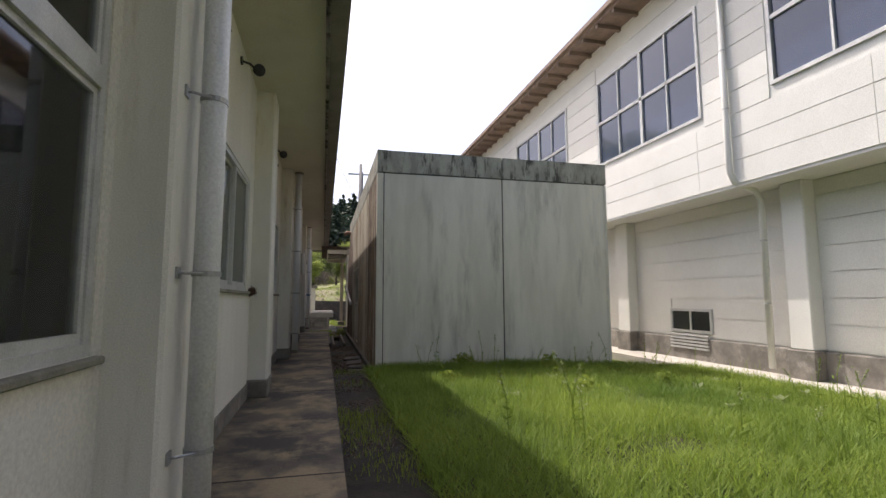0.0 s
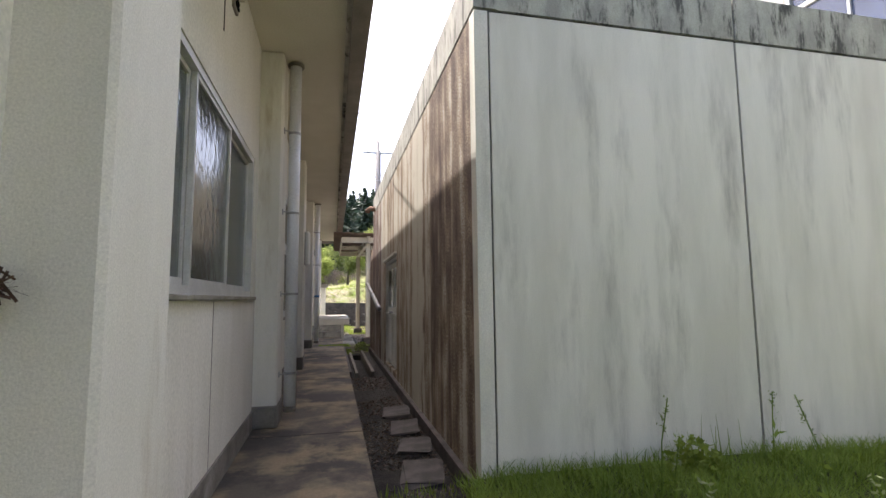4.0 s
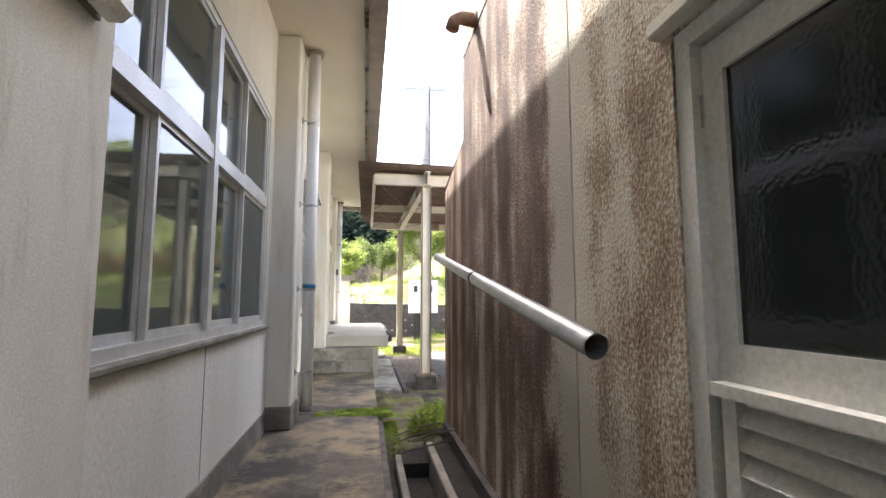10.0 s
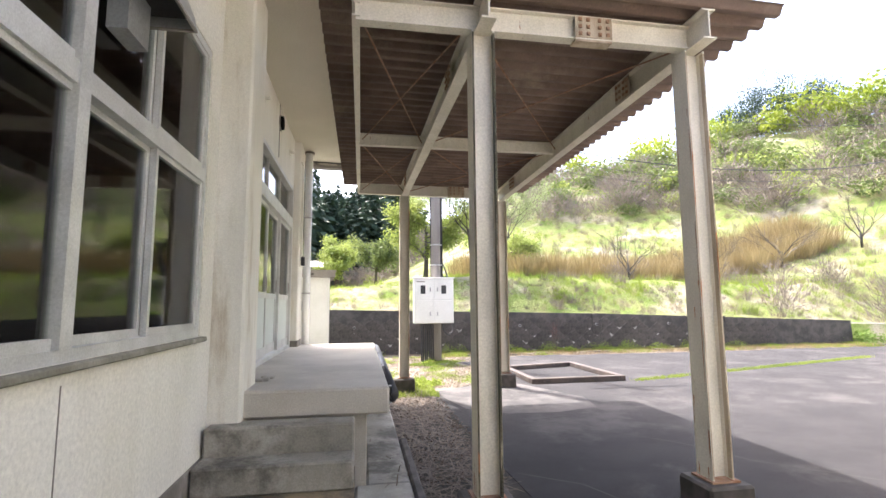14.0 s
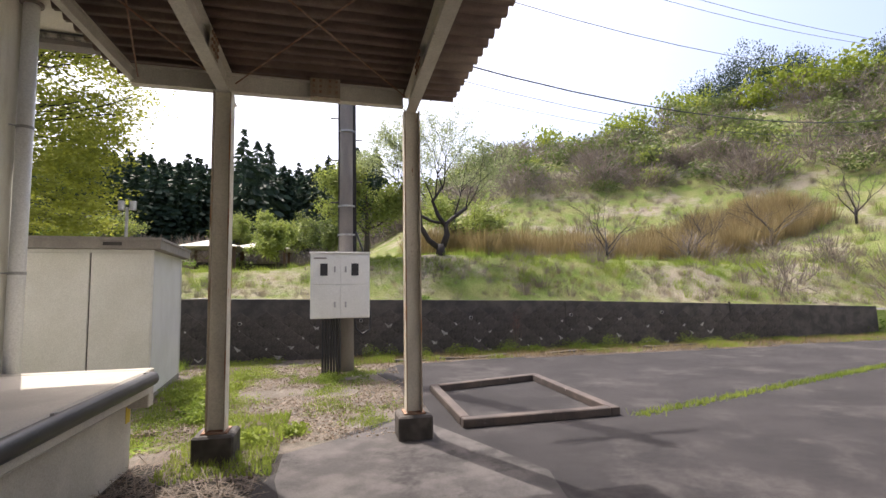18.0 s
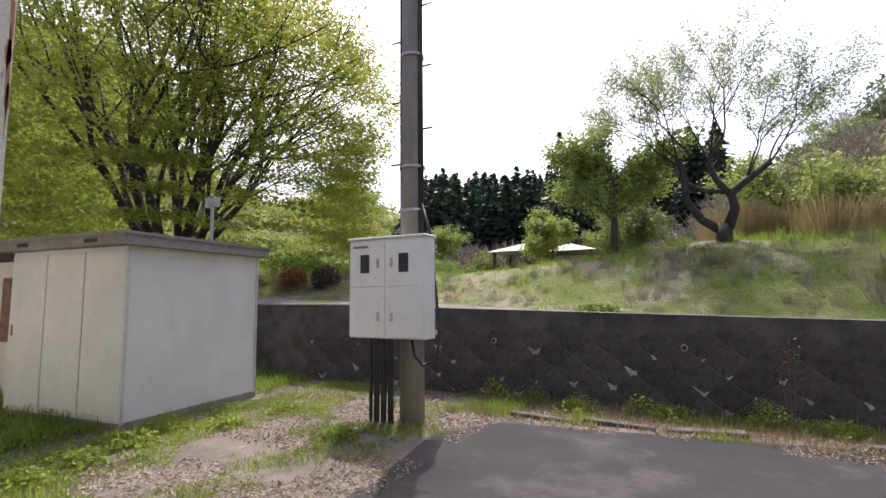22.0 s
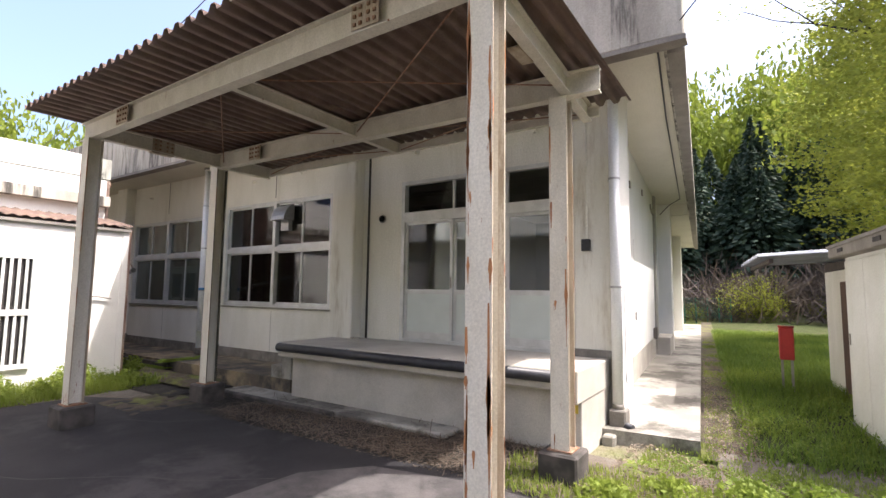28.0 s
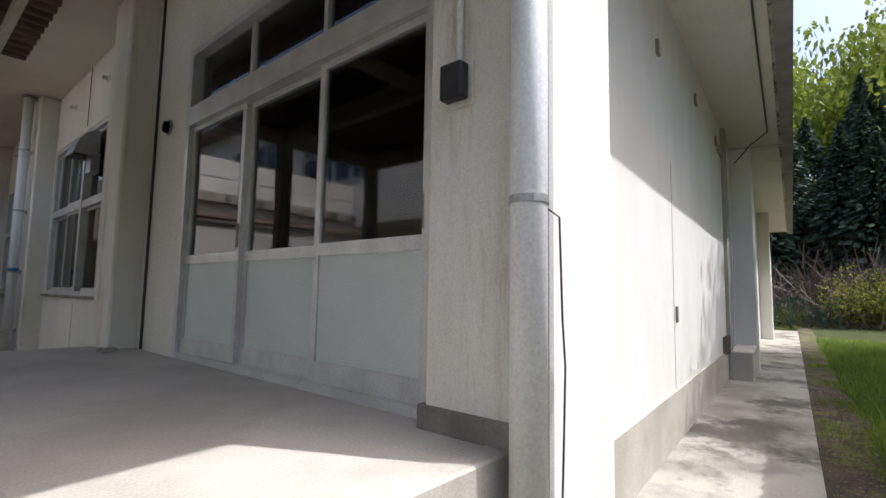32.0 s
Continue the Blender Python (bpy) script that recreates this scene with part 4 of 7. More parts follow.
# ---- fittings on the main building ----
def downpipe(y, x=-0.63, z0=0.12, z1=4.28, tape=None, r=0.068, wall_x=-0.745, clips=(0.55, 1.46, 2.42, 3.4)):
    d = thing("downpipe", "grey-white plastic rainwater downpipe on wall brackets", "downpipe", "rain downpipes on the wall")
    part("pipe", tubes(r, [(x, y, z0), (x, y, z1)], n=18), "pvc", d, smooth=True)
    part("shoe", tubes(r + 0.006, [(x, y, z0 - 0.005), (x, y, z0 + 0.06)], n=18), "plinth", d, smooth=True)
    part("top_cap", tubes(r + 0.03, [(x, y, z1 - 0.03), (x, y, z1)], n=18), "greytrim", d, smooth=True)
    for z in clips:
        bm = tubes(r + 0.006, [(x, y, z - 0.014), (x, y, z + 0.014)], n=18)
        tube(bm, [(x, y - r, z), (wall_x + 0.03, y - r - 0.05, z), (wall_x - 0.04, y - r - 0.05, z)], 0.008, 6)
        box(bm, wall_x - 0.01, wall_x + 0.012, y - r - 0.08, y - r - 0.02, z - 0.03, z + 0.03)
        part("bracket", bm, "steelgrey", d)
    if tape:
        part("tape", tubes(r + 0.007, [(x, y, tape), (x, y, tape + 0.05)], n=18), "blue", d, "blue tape band", True)
    return d


downpipe(4.08)
downpipe(12.93)
downpipe(21.96, tape=1.47)
downpipe(31.08, x=-0.80, z0=0.05, wall_x=-0.95, clips=(1.58, 3.0))
link("pipe_stub", bbox(-0.95, -0.70, 30.98, 31.19, -0.3, 0.05, b=0.02), "plinth", wall_east)

lw = thing("loose_wire", "thin loose black wire hanging beside the downpipe", "wire")
part("strand", tubes(0.004, [(-0.84, 31.12, 1.56), (-0.87, 31.165, 1.52), (-0.90, 31.16, 1.15), (-0.92, 31.16, 0.98), (-0.90, 31.16, 0.62), (-0.87, 31.17, 0.47), (-0.85, 31.175, 0.42), (-0.87, 31.175, 0.35), (-0.91, 31.17, 0.36), (-0.92, 31.165, 0.43), (-0.89, 31.165, 0.48)], n=6), "black", lw)
lb = thing("wall_light_box", "slim white light box mounted on a column", "light")
part("cover", bbox(-0.733, -0.645, 17.32, 17.66, 2.11, 2.81, b=0.025), "whitepaint", lb)
part("base_plate", boxes((-0.747, -0.733, 17.33, 17.65, 2.12, 2.80)), "greytrim", lb)

scn = thing("wall_buzzer", "small dark square wall box with conduit", "switch box")
part("box", bbox(-0.86, -0.80, 30.63, 30.75, 2.065, 2.225, b=0.008), "black", scn)
part("back_plate", boxes((-0.882, -0.862, 30.615, 30.765, 2.045, 2.235)), "panel", scn)
part("conduit", tubes(0.016, [(-0.868, 30.69, 2.23), (-0.868, 30.69, 3.9), (-0.868, 30.52, 3.92)], n=8), "panel", scn)


def spot(y, z, x=-1.0):
    s = thing("wall_spotlight", "small black spotlight under the eaves", "spotlight", "spotlights under the eaves")
    bm = bmesh.new()
    tube(bm, [(x + 0.16, y + 0.02, z - 0.04), (x + 0.22, y - 0.12, z - 0.10)], 0.035, 12, True, 0.07)
    part("head", bm, "black", s, smooth=True)
    part("arm", tubes(0.014, [(x, y, z + 0.05), (x + 0.10, y, z + 0.02), (x + 0.17, y, z - 0.04)], n=8), "black", s)
    part("base", tubes(0.05, [(x - 0.005, y, z + 0.05), (x + 0.02, y, z + 0.05)], n=12), "black", s)


spot(7.0, 4.02)
spot(10.45, 4.05)


def vent(y, z, r, x=-1.0, deep=0.05):
    s = thing("round_vent", "round dark wall vent cowl", "vent", "round vents on the wall")
    part("flange", tubes(r + 0.02, [(x - 0.005, y, z), (x + 0.015, y, z)], n=18), "greytrim", s, smooth=False)
    # solid plug, blackened to pass for the vent's shaded opening
    part("throat", tubes(r, [(x + 0.012, y, z), (x + deep, y, z)], n=18), "hole", s, smooth=False)


vent(26.97, 2.79, 0.055)
vent(28.92, 4.04, 0.10)
for y, z in ((11.1, 3.95), (14.2, 3.95), (18.7, 3.95), (23.2, 3.9), (24.8, 3.9), (27.7, 3.9), (29.9, 3.9), (6.0, 3.9)):
    s = thing("wall_hook", "small painted bracket high on the wall", "bracket", "brackets high on the wall")
    part("arm", boxes((-1.0, -0.92, y - 0.02, y + 0.02, z - 0.02, z + 0.02)), "panel", s)
    part("plate", boxes((-1.002, -0.985, y - 0.05, y + 0.05, z - 0.04, z + 0.04)), "panel", s)
for y in (1.9, 6.25, 10.75, 15.17, 19.6, 23.95):
    link("panel_joint", boxes((-1.001, -0.997, y - 0.003, y + 0.003, 0.2, 1.385 if 4 < y < 13 else 1.04)), "plinth", wall_east)
    link("panel_joint", boxes((-1.001, -0.994, y - 0.006, y + 0.006, 3.46, 4.3)), "trim", wall_east)
link("panel_joint", boxes((-1.0, -0.985, 26.62, 26.66, 0.65, 4.3)), "trim", wall_east)
link("panel_joint", boxes((-1.001, -0.994, 28.85, 28.862, 3.5, 4.3)), "trim", wall_east)

lv = thing("wall_louvre", "small grey louvred vent high on the wall", "vent")
part("frame", bbox(-1.002, -0.975, 11.0, 11.16, 3.82, 4.10, b=0.006), "greytrim", lv)
# near-black bars paint the shaded gaps of the grey louvre
for k in range(5):
    part("slat", boxes((-0.976, -0.962, 11.02, 11.14, 3.85 + k * 0.048, 3.875 + k * 0.048)), "hole", lv)
hood = thing("exhaust_hood", "stainless steel exhaust hood over the window", "vent hood")
bm = bmesh.new()
pr = [(-1.02, 3.27), (-0.94, 3.26), (-0.865, 3.21), (-0.805, 3.12), (-0.765, 3.02), (-0.75, 2.94)]
rows = [[bm.verts.new((x, y, z)) for x, z in pr + [(-1.02, 2.94)]] for y in (24.14, 24.54)]
for k in range(5):
    bm.faces.new((rows[0][k], rows[0][k + 1], rows[1][k + 1], rows[1][k]))
bm.faces.new(rows[0][::-1])
bm.faces.new(rows[1])
bmesh.ops.recalc_face_normals(bm, faces=bm.faces)
part("hood", bm, "steelgrey", hood)
part("rim", boxes((-0.762, -0.748, 24.135, 24.545, 2.93, 2.945), (-1.02, -0.762, 24.135, 24.147, 2.93, 2.945), (-1.02, -0.762, 24.533, 24.545, 2.93, 2.945)), "greytrim", hood)
# dark sheet painted in for the shaded inside of the open hood
part("fan_mouth", boxes((-1.019, -0.80, 24.155, 24.525, 3.0, 3.03)), "dark", hood)
part("duct", boxes((-1.06, -0.96, 24.2, 24.44, 2.74, 3.0)), "steelgrey", hood)

nest = thing("sill_debris", "clump of dry twigs on a window sill", "debris")
V, Fq = [], []
rg = np.random.RandomState(5)
for k in range(150):
    c = np.array((-0.965, 8.22, 1.425)) + rg.normal(0, 1, 3) * (0.022, 0.05, 0.016)
    d = rg.normal(0, 1, 3)
    d *= 0.05 / np.linalg.norm(d)
    o = np.cross(d, rg.normal(0, 1, 3))
    o *= 0.004 / (np.linalg.norm(o) + 1e-6)
    i = len(V)
    V += [tuple(c - d - o), tuple(c - d + o), tuple(c + d + o), tuple(c + d - o)]
    Fq.append((i, i + 1, i + 2, i + 3))
quadmesh("twigs", V, Fq, "brown", nest)

# ---- north wall details ----
skewed = []
for x, z, w in ((-3.93, 3.59, 0.05), (-6.2, 3.86, 0.07), (-8.3, 3.87, 0.07), (-2.1, 2.91, 0.05)):
    s = thing("wall_vent", "small louvred vent in the white wall", "vent", "vents in the north wall")
    part("frame", bbox(x - w, x + w, 31.29, 31.33, z - 0.07, z + 0.07, b=0.006), "greytrim", s)
    for k in range(4):
        part("slat", boxes((x - w + 0.012, x + w - 0.012, 31.325, 31.342, z - 0.055 + k * 0.03, z - 0.04 + k * 0.03)), "panel", s)
    skewed.append(s)
door_n = tagged(new("door_2"), "dark glazed side door set back in the north wall", "door", kind="structure")
part("door_frame", boxes((-10.45, -10.38, 31.14, 31.22, 0.3, 3.2), (-9.12, -9.05, 31.14, 31.22, 0.3, 3.2), (-10.38, -9.12, 31.14, 31.22, 3.12, 3.2), (-10.38, -9.12, 31.14, 31.22, 2.3, 2.4), (-9.78, -9.72, 31.14, 31.22, 0.3, 2.3)), "alu", door_n)
part("pane", boxes((-10.38, -9.12, 31.16, 31.166, 0.3, 3.12)), "glass", door_n)
skewed.append(door_n)
for x in (-11.1, -20.2):
    link("north_column", bbox(x, x + 0.5, 31.28, 31.68, -0.2, 4.3, b=0.02), "whitewall", wall_north)
link("roof_beam", boxes((-11.05, -10.65, 31.3, 32.16, 3.95, 4.298)), "soffit", north_roof)
nstep = thing("door_step", "concrete door step by the side door", "step")
part("tread", bbox(-11.0, -9.05, 31.31, 31.68, -0.16, 0.33, b=0.015), "slab", nstep)
skewed.append(nstep)
link("north_plinth", boxes((-9.03, -0.95, 31.29, 31.315, -0.15, 0.34)), "slab", wall_north)
link("socket", boxes((-4.58, -4.52, 31.3, 31.32, 0.99, 1.15)), "greytrim", wall_north)
link("wall_joint", boxes((-4.453, -4.447, 31.299, 31.303, 0.34, 2.6)), "parapet", wall_north)
for ob in skewed:
    ob.matrix_world = SKEW
cable = thing("eave_cable", "thin black cable along the eave", "cable")
part("run", tubes(0.012, [(-0.1, 32.1, 4.28), (-2.5, 32.05, 4.28), (-9.6, 32.0, 4.27), (-10.1, 31.7, 4.2), (-10.5, 31.4, 3.98)], n=6), "black", cable)
cable.matrix_world = SKEW
fence = thing("mesh_fence", "green wire mesh fence at the lawn's end", "fence")
for k in range(8):
    part("post", tubes(0.03, [(-30.2, 26.4 + k * 0.66, -0.3), (-30.2, 26.4 + k * 0.66, 1.38)], n=6), "green_net", fence)
for k in range(9):
    part("wire", tubes(0.008, [(-30.2, 26.4, 0.1 + k * 0.155), (-30.2, 31.02, 0.1 + k * 0.155)], n=4), "green_net", fence)
for k in range(44):
    part("wire", tubes(0.006, [(-30.2, 26.42 + k * 0.105, 0.05), (-30.2, 26.42 + k * 0.105, 1.36)], n=4), "green_net", fence)

# ---- concrete shed fittings ----
sd = tagged(new("door_3"), "grey double door with dark wired glass and louvred lower panels", "door", kind="structure")
x = 1.03
part("door_frame", boxes((x - 0.06, x + 0.06, SD[0], SD[0] + 0.07, SD[2], SD[3]), (x - 0.06, x + 0.06, SD[1] - 0.07, SD[1], SD[2], SD[3]), (x - 0.06, x + 0.06, SD[0] + 0.07, SD[1] - 0.07, SD[3] - 0.06, SD[3])), "shedpanel", sd)
for a, b in ((15.75, 16.52), (16.53, 17.49)):
    leaf = part("door_leaf", boxes((x - 0.02, x + 0.02, a, a + 0.08, 0.08, 2.10), (x - 0.02, x + 0.02, b - 0.08, b, 0.08, 2.10), (x - 0.02, x + 0.02, a + 0.08, b - 0.08, 2.0, 2.10),
                                   (x - 0.02, x + 0.02, a + 0.08, b - 0.08, 1.06, 1.22), (x - 0.02, x + 0.02, a + 0.08, b - 0.08, 0.08, 0.16)), "shedpanel", sd)
    part("pane", boxes((x - 0.006, x + 0.006, a + 0.08, b - 0.08, 1.22, 2.0)), "wired", leaf)
    part("louvre_frame", boxes((x - 0.05, x - 0.005, a + 0.04, a + 0.09, 0.14, 1.08), (x - 0.05, x - 0.005, b - 0.09, b - 0.04, 0.14, 1.08), (x - 0.07, x - 0.005, a + 0.02, b - 0.02, 1.08, 1.115)), "shedpanel", leaf)
    for k in range(14):
        z = 0.18 + k * 0.064
        bm = bmesh.new()
        q = [bm.verts.new(p) for p in ((x - 0.045, a + 0.09, z), (x - 0.045, b - 0.09, z), (x + 0.0, b - 0.09, z + 0.062), (x + 0.0, a + 0.09, z + 0.062),
                                       (x - 0.045, a + 0.09, z + 0.006), (x - 0.045, b - 0.09, z + 0.006), (x, b - 0.09, z + 0.068), (x, a + 0.09, z + 0.068))]
        for f4 in ((0, 1, 2, 3), (7, 6, 5, 4), (0, 4, 5, 1)):
            bm.faces.new([q[i] for i in f4])
        part("slat", bm, "shedpanel", leaf)
knob = bmesh.new()
tube(knob, [(x - 0.02, 16.58, 1.13), (x - 0.05, 16.58, 1.13)], 0.02, 12)
tube(knob, [(x - 0.05, 16.58, 1.13), (x - 0.062, 16.58, 1.13), (x - 0.09, 16.58, 1.13), (x - 0.098, 16.58, 1.13)], 0.032, 14)
part("door_knob", knob, "steelgrey", sd, "chrome door knob", True)
for z in (0.5, 1.9):
    part("hinge", tubes(0.012, [(x - 0.03, 17.50, z - 0.05), (x - 0.03, 17.50, z + 0.05)], n=8), "steelgrey", sd)
link("lintel", bbox(SX0 - 0.05, SX0 + 0.02, SD[0] - 0.06, SD[1] + 0.06, 2.18, 2.24, b=0.01), "conc_front", shed_side)

rail = thing("loose_pipe", "grey plastic pipe strapped along the shed wall", "pipe")
bm = bmesh.new()
A, B = Vector((0.87, 17.96, 1.165)), Vector((0.87, 22.02, 1.85))
tube(bm, [A, B], 0.05, 20, False)
tube(bm, [B, A], 0.044, 20, False)
part("tube", bm, "steelgrey", rail, smooth=True)
part("coupling", tubes(0.055, [A + (B - A) * 0.50, A + (B - A) * 0.515], n=18), "black", rail, smooth=True)
part("end_sleeve", tubes(0.056, [A + (B - A) * 0.985, B], n=18, cap=False), "pvc", rail, smooth=True)
for k in (0.505, 0.99):
    p = A + (B - A) * k
    part("strap", tubes(0.008, [p + Vector((0, 0.0, 0.05)), p + Vector((0.06, 0.06, 0.11)), p + Vector((0.09, 0.1, 0.13))], n=6), "rust", rail)
cowl = thing("wall_cowl", "rusty metal vent cowl on the shed wall", "vent")
bm = bmesh.new()
tube(bm, [(0.98, 20.3, 3.86), (0.82, 20.3, 3.88), (0.76, 20.3, 3.84), (0.74, 20.3, 3.76)], 0.065, 14)
part("elbow", bm, "rust", cowl, smooth=True)
part("flange", tubes(0.09, [(0.955, 20.3, 3.86), (0.94, 20.3, 3.86)], n=14), "rust", cowl)

gate = thing("barred_gate", "white barred gate in the shed's end wall", "gate")
yN = SY1 + 0.21
part("gate_frame", boxes((2.45, 2.53, yN, yN + 0.05, 0.1, 2.05), (4.35, 4.43, yN, yN + 0.05, 0.1, 2.05), (2.53, 4.35, yN, yN + 0.05, 1.97, 2.05), (2.53, 4.35, yN, yN + 0.05, 0.1, 0.18), (2.53, 4.35, yN, yN + 0.05, 1.0, 1.1),
                         (3.4, 3.48, yN, yN + 0.05, 0.18, 1.97)), "whitepaint", gate)
for k in range(17):
    part("bar", boxes((2.58 + k * 0.105, 2.62 + k * 0.105, yN + 0.01, yN + 0.04, 0.18, 1.97)), "whitepaint", gate)
# no recess is cut: this dark sheet paints the shade behind the bars
link("gate_recess", boxes((2.45, 4.43, yN - 0.008, yN - 0.003, 0.1, 2.05)), "dark", shed_back)
V, Fq = [], []
for i in range(121):
    xx = 0.97 + 5.15 * i / 120
    o = 0.018 * math.cos(2 * math.pi * i / 4)
    V += [(xx, SYT + 0.02, 2.95 + o), (xx, yN + 0.06, 2.70 + o), (xx, SYT + 0.02, 2.96 + o), (xx, yN + 0.06, 2.71 + o)]
    if i:
        k = 4 * i
        Fq += [(k - 4, k, k + 1, k - 3), (k - 2, k - 1, k + 3, k + 2), (k - 3, k + 1, k + 3, k - 1)]
link("wall_joint", boxes((SX0 - 0.003, SX0 + 0.01, 21.86, 21.875, -0.3, 2.64)), "trim", shed_side)
awn = thing("lean_to_roof", "corrugated metal roof of the lean-to at the shed's end", "roof")
quadmesh("sheet", V, Fq, "corr", awn)
part("rail", boxes((1.0, 6.1, yN + 0.005, yN + 0.05, 2.60, 2.65)), "greytrim", awn)
link("ledge", bbox(SX0 + 0.03, SX1, SYT + 0.001, SYT + 0.16, 3.20, 3.42, b=0.01), "parapet", shed_back)
for x in (1.2, 3.4):
    link("corner_strip", boxes((x - 0.006, x + 0.006, SYT - 0.001, SYT + 0.004, 3.42, SZ)), "trim", shed_back)
link("corner_strip", boxes((SX0 + 0.05, SX0 + 0.16, SY1 + 0.201, SY1 + 0.215, -0.3, 2.62)), "siding", shed_back)
tap = thing("water_pipe", "grey water pipe with tap on the white wall", "pipe")
part("line", tubes(0.016, [(1.9, yN + 0.04, 1.05), (1.9, yN + 0.04, 1.32), (1.5, yN + 0.04, 1.32), (1.28, yN + 0.04, 1.28)], n=8), "greytrim", tap)
part("valve", tubes(0.03, [(1.72, yN + 0.04, 1.30), (1.72, yN + 0.04, 1.42)], n=8), "greytrim", tap)

# ---- drain covers, rubble in the strip ----
rg = np.random.RandomState(11)
for k in range(4):
    y = 11.4 + k * 0.75 + rg.uniform(-0.15, 0.15)
    s = thing("broken_cover", "broken concrete drain cover slab", "slab", "broken drain cover slabs")
    bm = bbox(-0.17, 0.17, -0.28, 0.28, -0.03, 0.03, b=0.012)
    for vv in bm.verts:
        vv.co.x += rg.uniform(-0.03, 0.03)
        vv.co.y += rg.uniform(-0.05, 0.05)
    part("slab", bm, "wetblock", s)
    s.matrix_world = pose(rg.uniform(0.5, 0.74), y, -0.15, rg.uniform(-5, 5), rg.uniform(-6, 6), rg.uniform(-14, 14))
link("kerb", bbox(0.17, 0.23, 17.0, 22.3, -0.3, -0.05, b=0.01), "wetblock", trench)
link("channel_kerb", bbox(0.62, 0.69, 17.0, 21.2, -0.3, -0.06, b=0.01), "block", trench)
link("channel_kerb", bbox(0.30, 0.36, 17.0, 20.9, -0.3, -0.08, b=0.01), "block", trench)
link("soil_patch", boxes((0.29, 1.68, 24.62, 31.0, -0.4, -0.267)), "soil", yard_soil)
link("wall_foot", boxes((-1.0, -0.77, 26.0, 26.66, -0.2, 0.64)), "plinth", wall_east)
link("soil_patch", bbox(0.22, 1.4, 21.4, 24.6, -0.4, -0.245, b=0.02), "soil", yard_soil)
for y in (-2.0, 1.6, 5.2, 8.7, 12.3, 15.9, 19.4, 22.3):
    link("walk_joint", boxes((-0.98, 0.168, y - 0.009, y + 0.009, -0.01, 0.0025)), "trim", walkway)
kerb = thing("path_kerb", "mossy concrete kerb slabs by the steps", "kerb")
part("slab", bbox(0.175, 0.66, 24.9, 26.19, -0.4, -0.20, b=0.02), "apron", kerb)
part("slab", bbox(0.275, 0.66, 26.2, 29.4, -0.4, -0.205, b=0.02), "apron", kerb)
part("edging", bbox(0.665, 0.75, 24.9, 27.6, -0.4, -0.19, b=0.02), "wetblock", kerb)

# ---- gymnasium details ----
def boards(parent, x, z0, z1, y0, y1, h, holes, ln=3.6, proud=0.02):
    z, r = z0, 0
    while z < z1 - 0.05:
        zt = min(z + h, z1)
        cuts = [(y0, y1)]
        for a, b, c, d in holes:
            if z < d and zt > c:
                cuts = [(p, q) for s, e in cuts for p, q in ((s, min(e, a)), (max(s, b), e)) if q - p > 0.05]
        for s, e in cuts:
            n = max(1, round((e - s) / ln))
            for k in range(n):
                p, q = s + (e - s) * k / n, s + (e - s) * (k + 1) / n
                link("board", boxes((x - proud, x + 0.002, p + 0.004, q - 0.004, z + 0.009, zt - 0.009)), "siding", parent)
        z, r = zt, r + 1


boards(gym_up, 7.7, 3.5, 8.64, -4.0, 27, 0.46, [(a - 0.05, b + 0.05, 5.05, 7.67) for a, b in GW])
boards(gym, 8.6, 0.39, 3.44, -2.0, 24, 0.46, [(10.6, 11.95, 0.2, 1.08), (8.05, 8.5, 0, 4), (13.3, 13.85, 0, 4)])
link("base_course", bbox(8.5, 8.6, -14, 27, -0.3, 0.38, b=0.02), "plinth", gym)
for a, b in ((8.05, 8.5), (13.3, 13.85)):
    link("pilaster", bbox(8.3, 8.6, a, b, 0.39, 3.45, b=0.02), "siding", gym)
    link("pilaster_base", bbox(8.26, 8.6, a - 0.04, b + 0.04, -0.2, 0.39, b=0.02), "plinth", gym)
for i, (a, b) in enumerate(GW):
    w = tagged(new("window_%d" % (20 + i)), "tall gymnasium window with aluminium mullions, reflecting sky", "window", kind="structure")
    part("window_frame", boxes((7.66, 7.78, a, a + 0.07, 5.1, 7.62), (7.66, 7.78, b - 0.07, b, 5.1, 7.62), (7.66, 7.78, a + 0.07, b - 0.07, 5.1, 5.17), (7.66, 7.78, a + 0.07, b - 0.07, 7.55, 7.62),
                               (7.67, 7.77, a + 0.07, b - 0.07, 6.30, 6.38)), "alu", w)
    n = 4
    st = (b - a - 0.14) / n
    for k in range(n):
        p, q = a + 0.07 + k * st, a + 0.07 + (k + 1) * st
        if k:
            part("mullion", boxes((7.67, 7.77, p - (0.05 if k == 2 else 0.02), p + (0.05 if k == 2 else 0.02), 5.17, 7.55)), "alu", w)
        for c, d in ((5.17, 6.30), (6.38, 7.55)):
            part("pane", boxes((7.715, 7.721, p + 0.02, q - 0.02, c, d)), "blueglass", w)
link("gym_inner", boxes((8.6, 8.7, 0, 26, 3.7, 9.0)), "curtain", gym_end)
gv = tagged(new("window_30"), "small low window with louvre beneath", "window", kind="structure")
part("window_frame", boxes((8.54, 8.62, 10.6, 10.66, 0.5, 1.06), (8.54, 8.62, 11.89, 11.95, 0.5, 1.06), (8.54, 8.62, 10.66, 11.89, 1.0, 1.06), (8.54, 8.62, 10.66, 11.89, 0.5, 0.56), (8.55, 8.61, 11.25, 11.30, 0.56, 1.0)), "alu", gv)
for a, b in ((10.66, 11.25), (11.30, 11.89)):
    part("pane", boxes((8.575, 8.581, a, b, 0.56, 1.0)), "wired", gv)
for k in range(5):
    part("slat", boxes((8.46, 8.54, 10.66, 11.89, 0.12 + k * 0.075, 0.16 + k * 0.075)), "alu", gv)
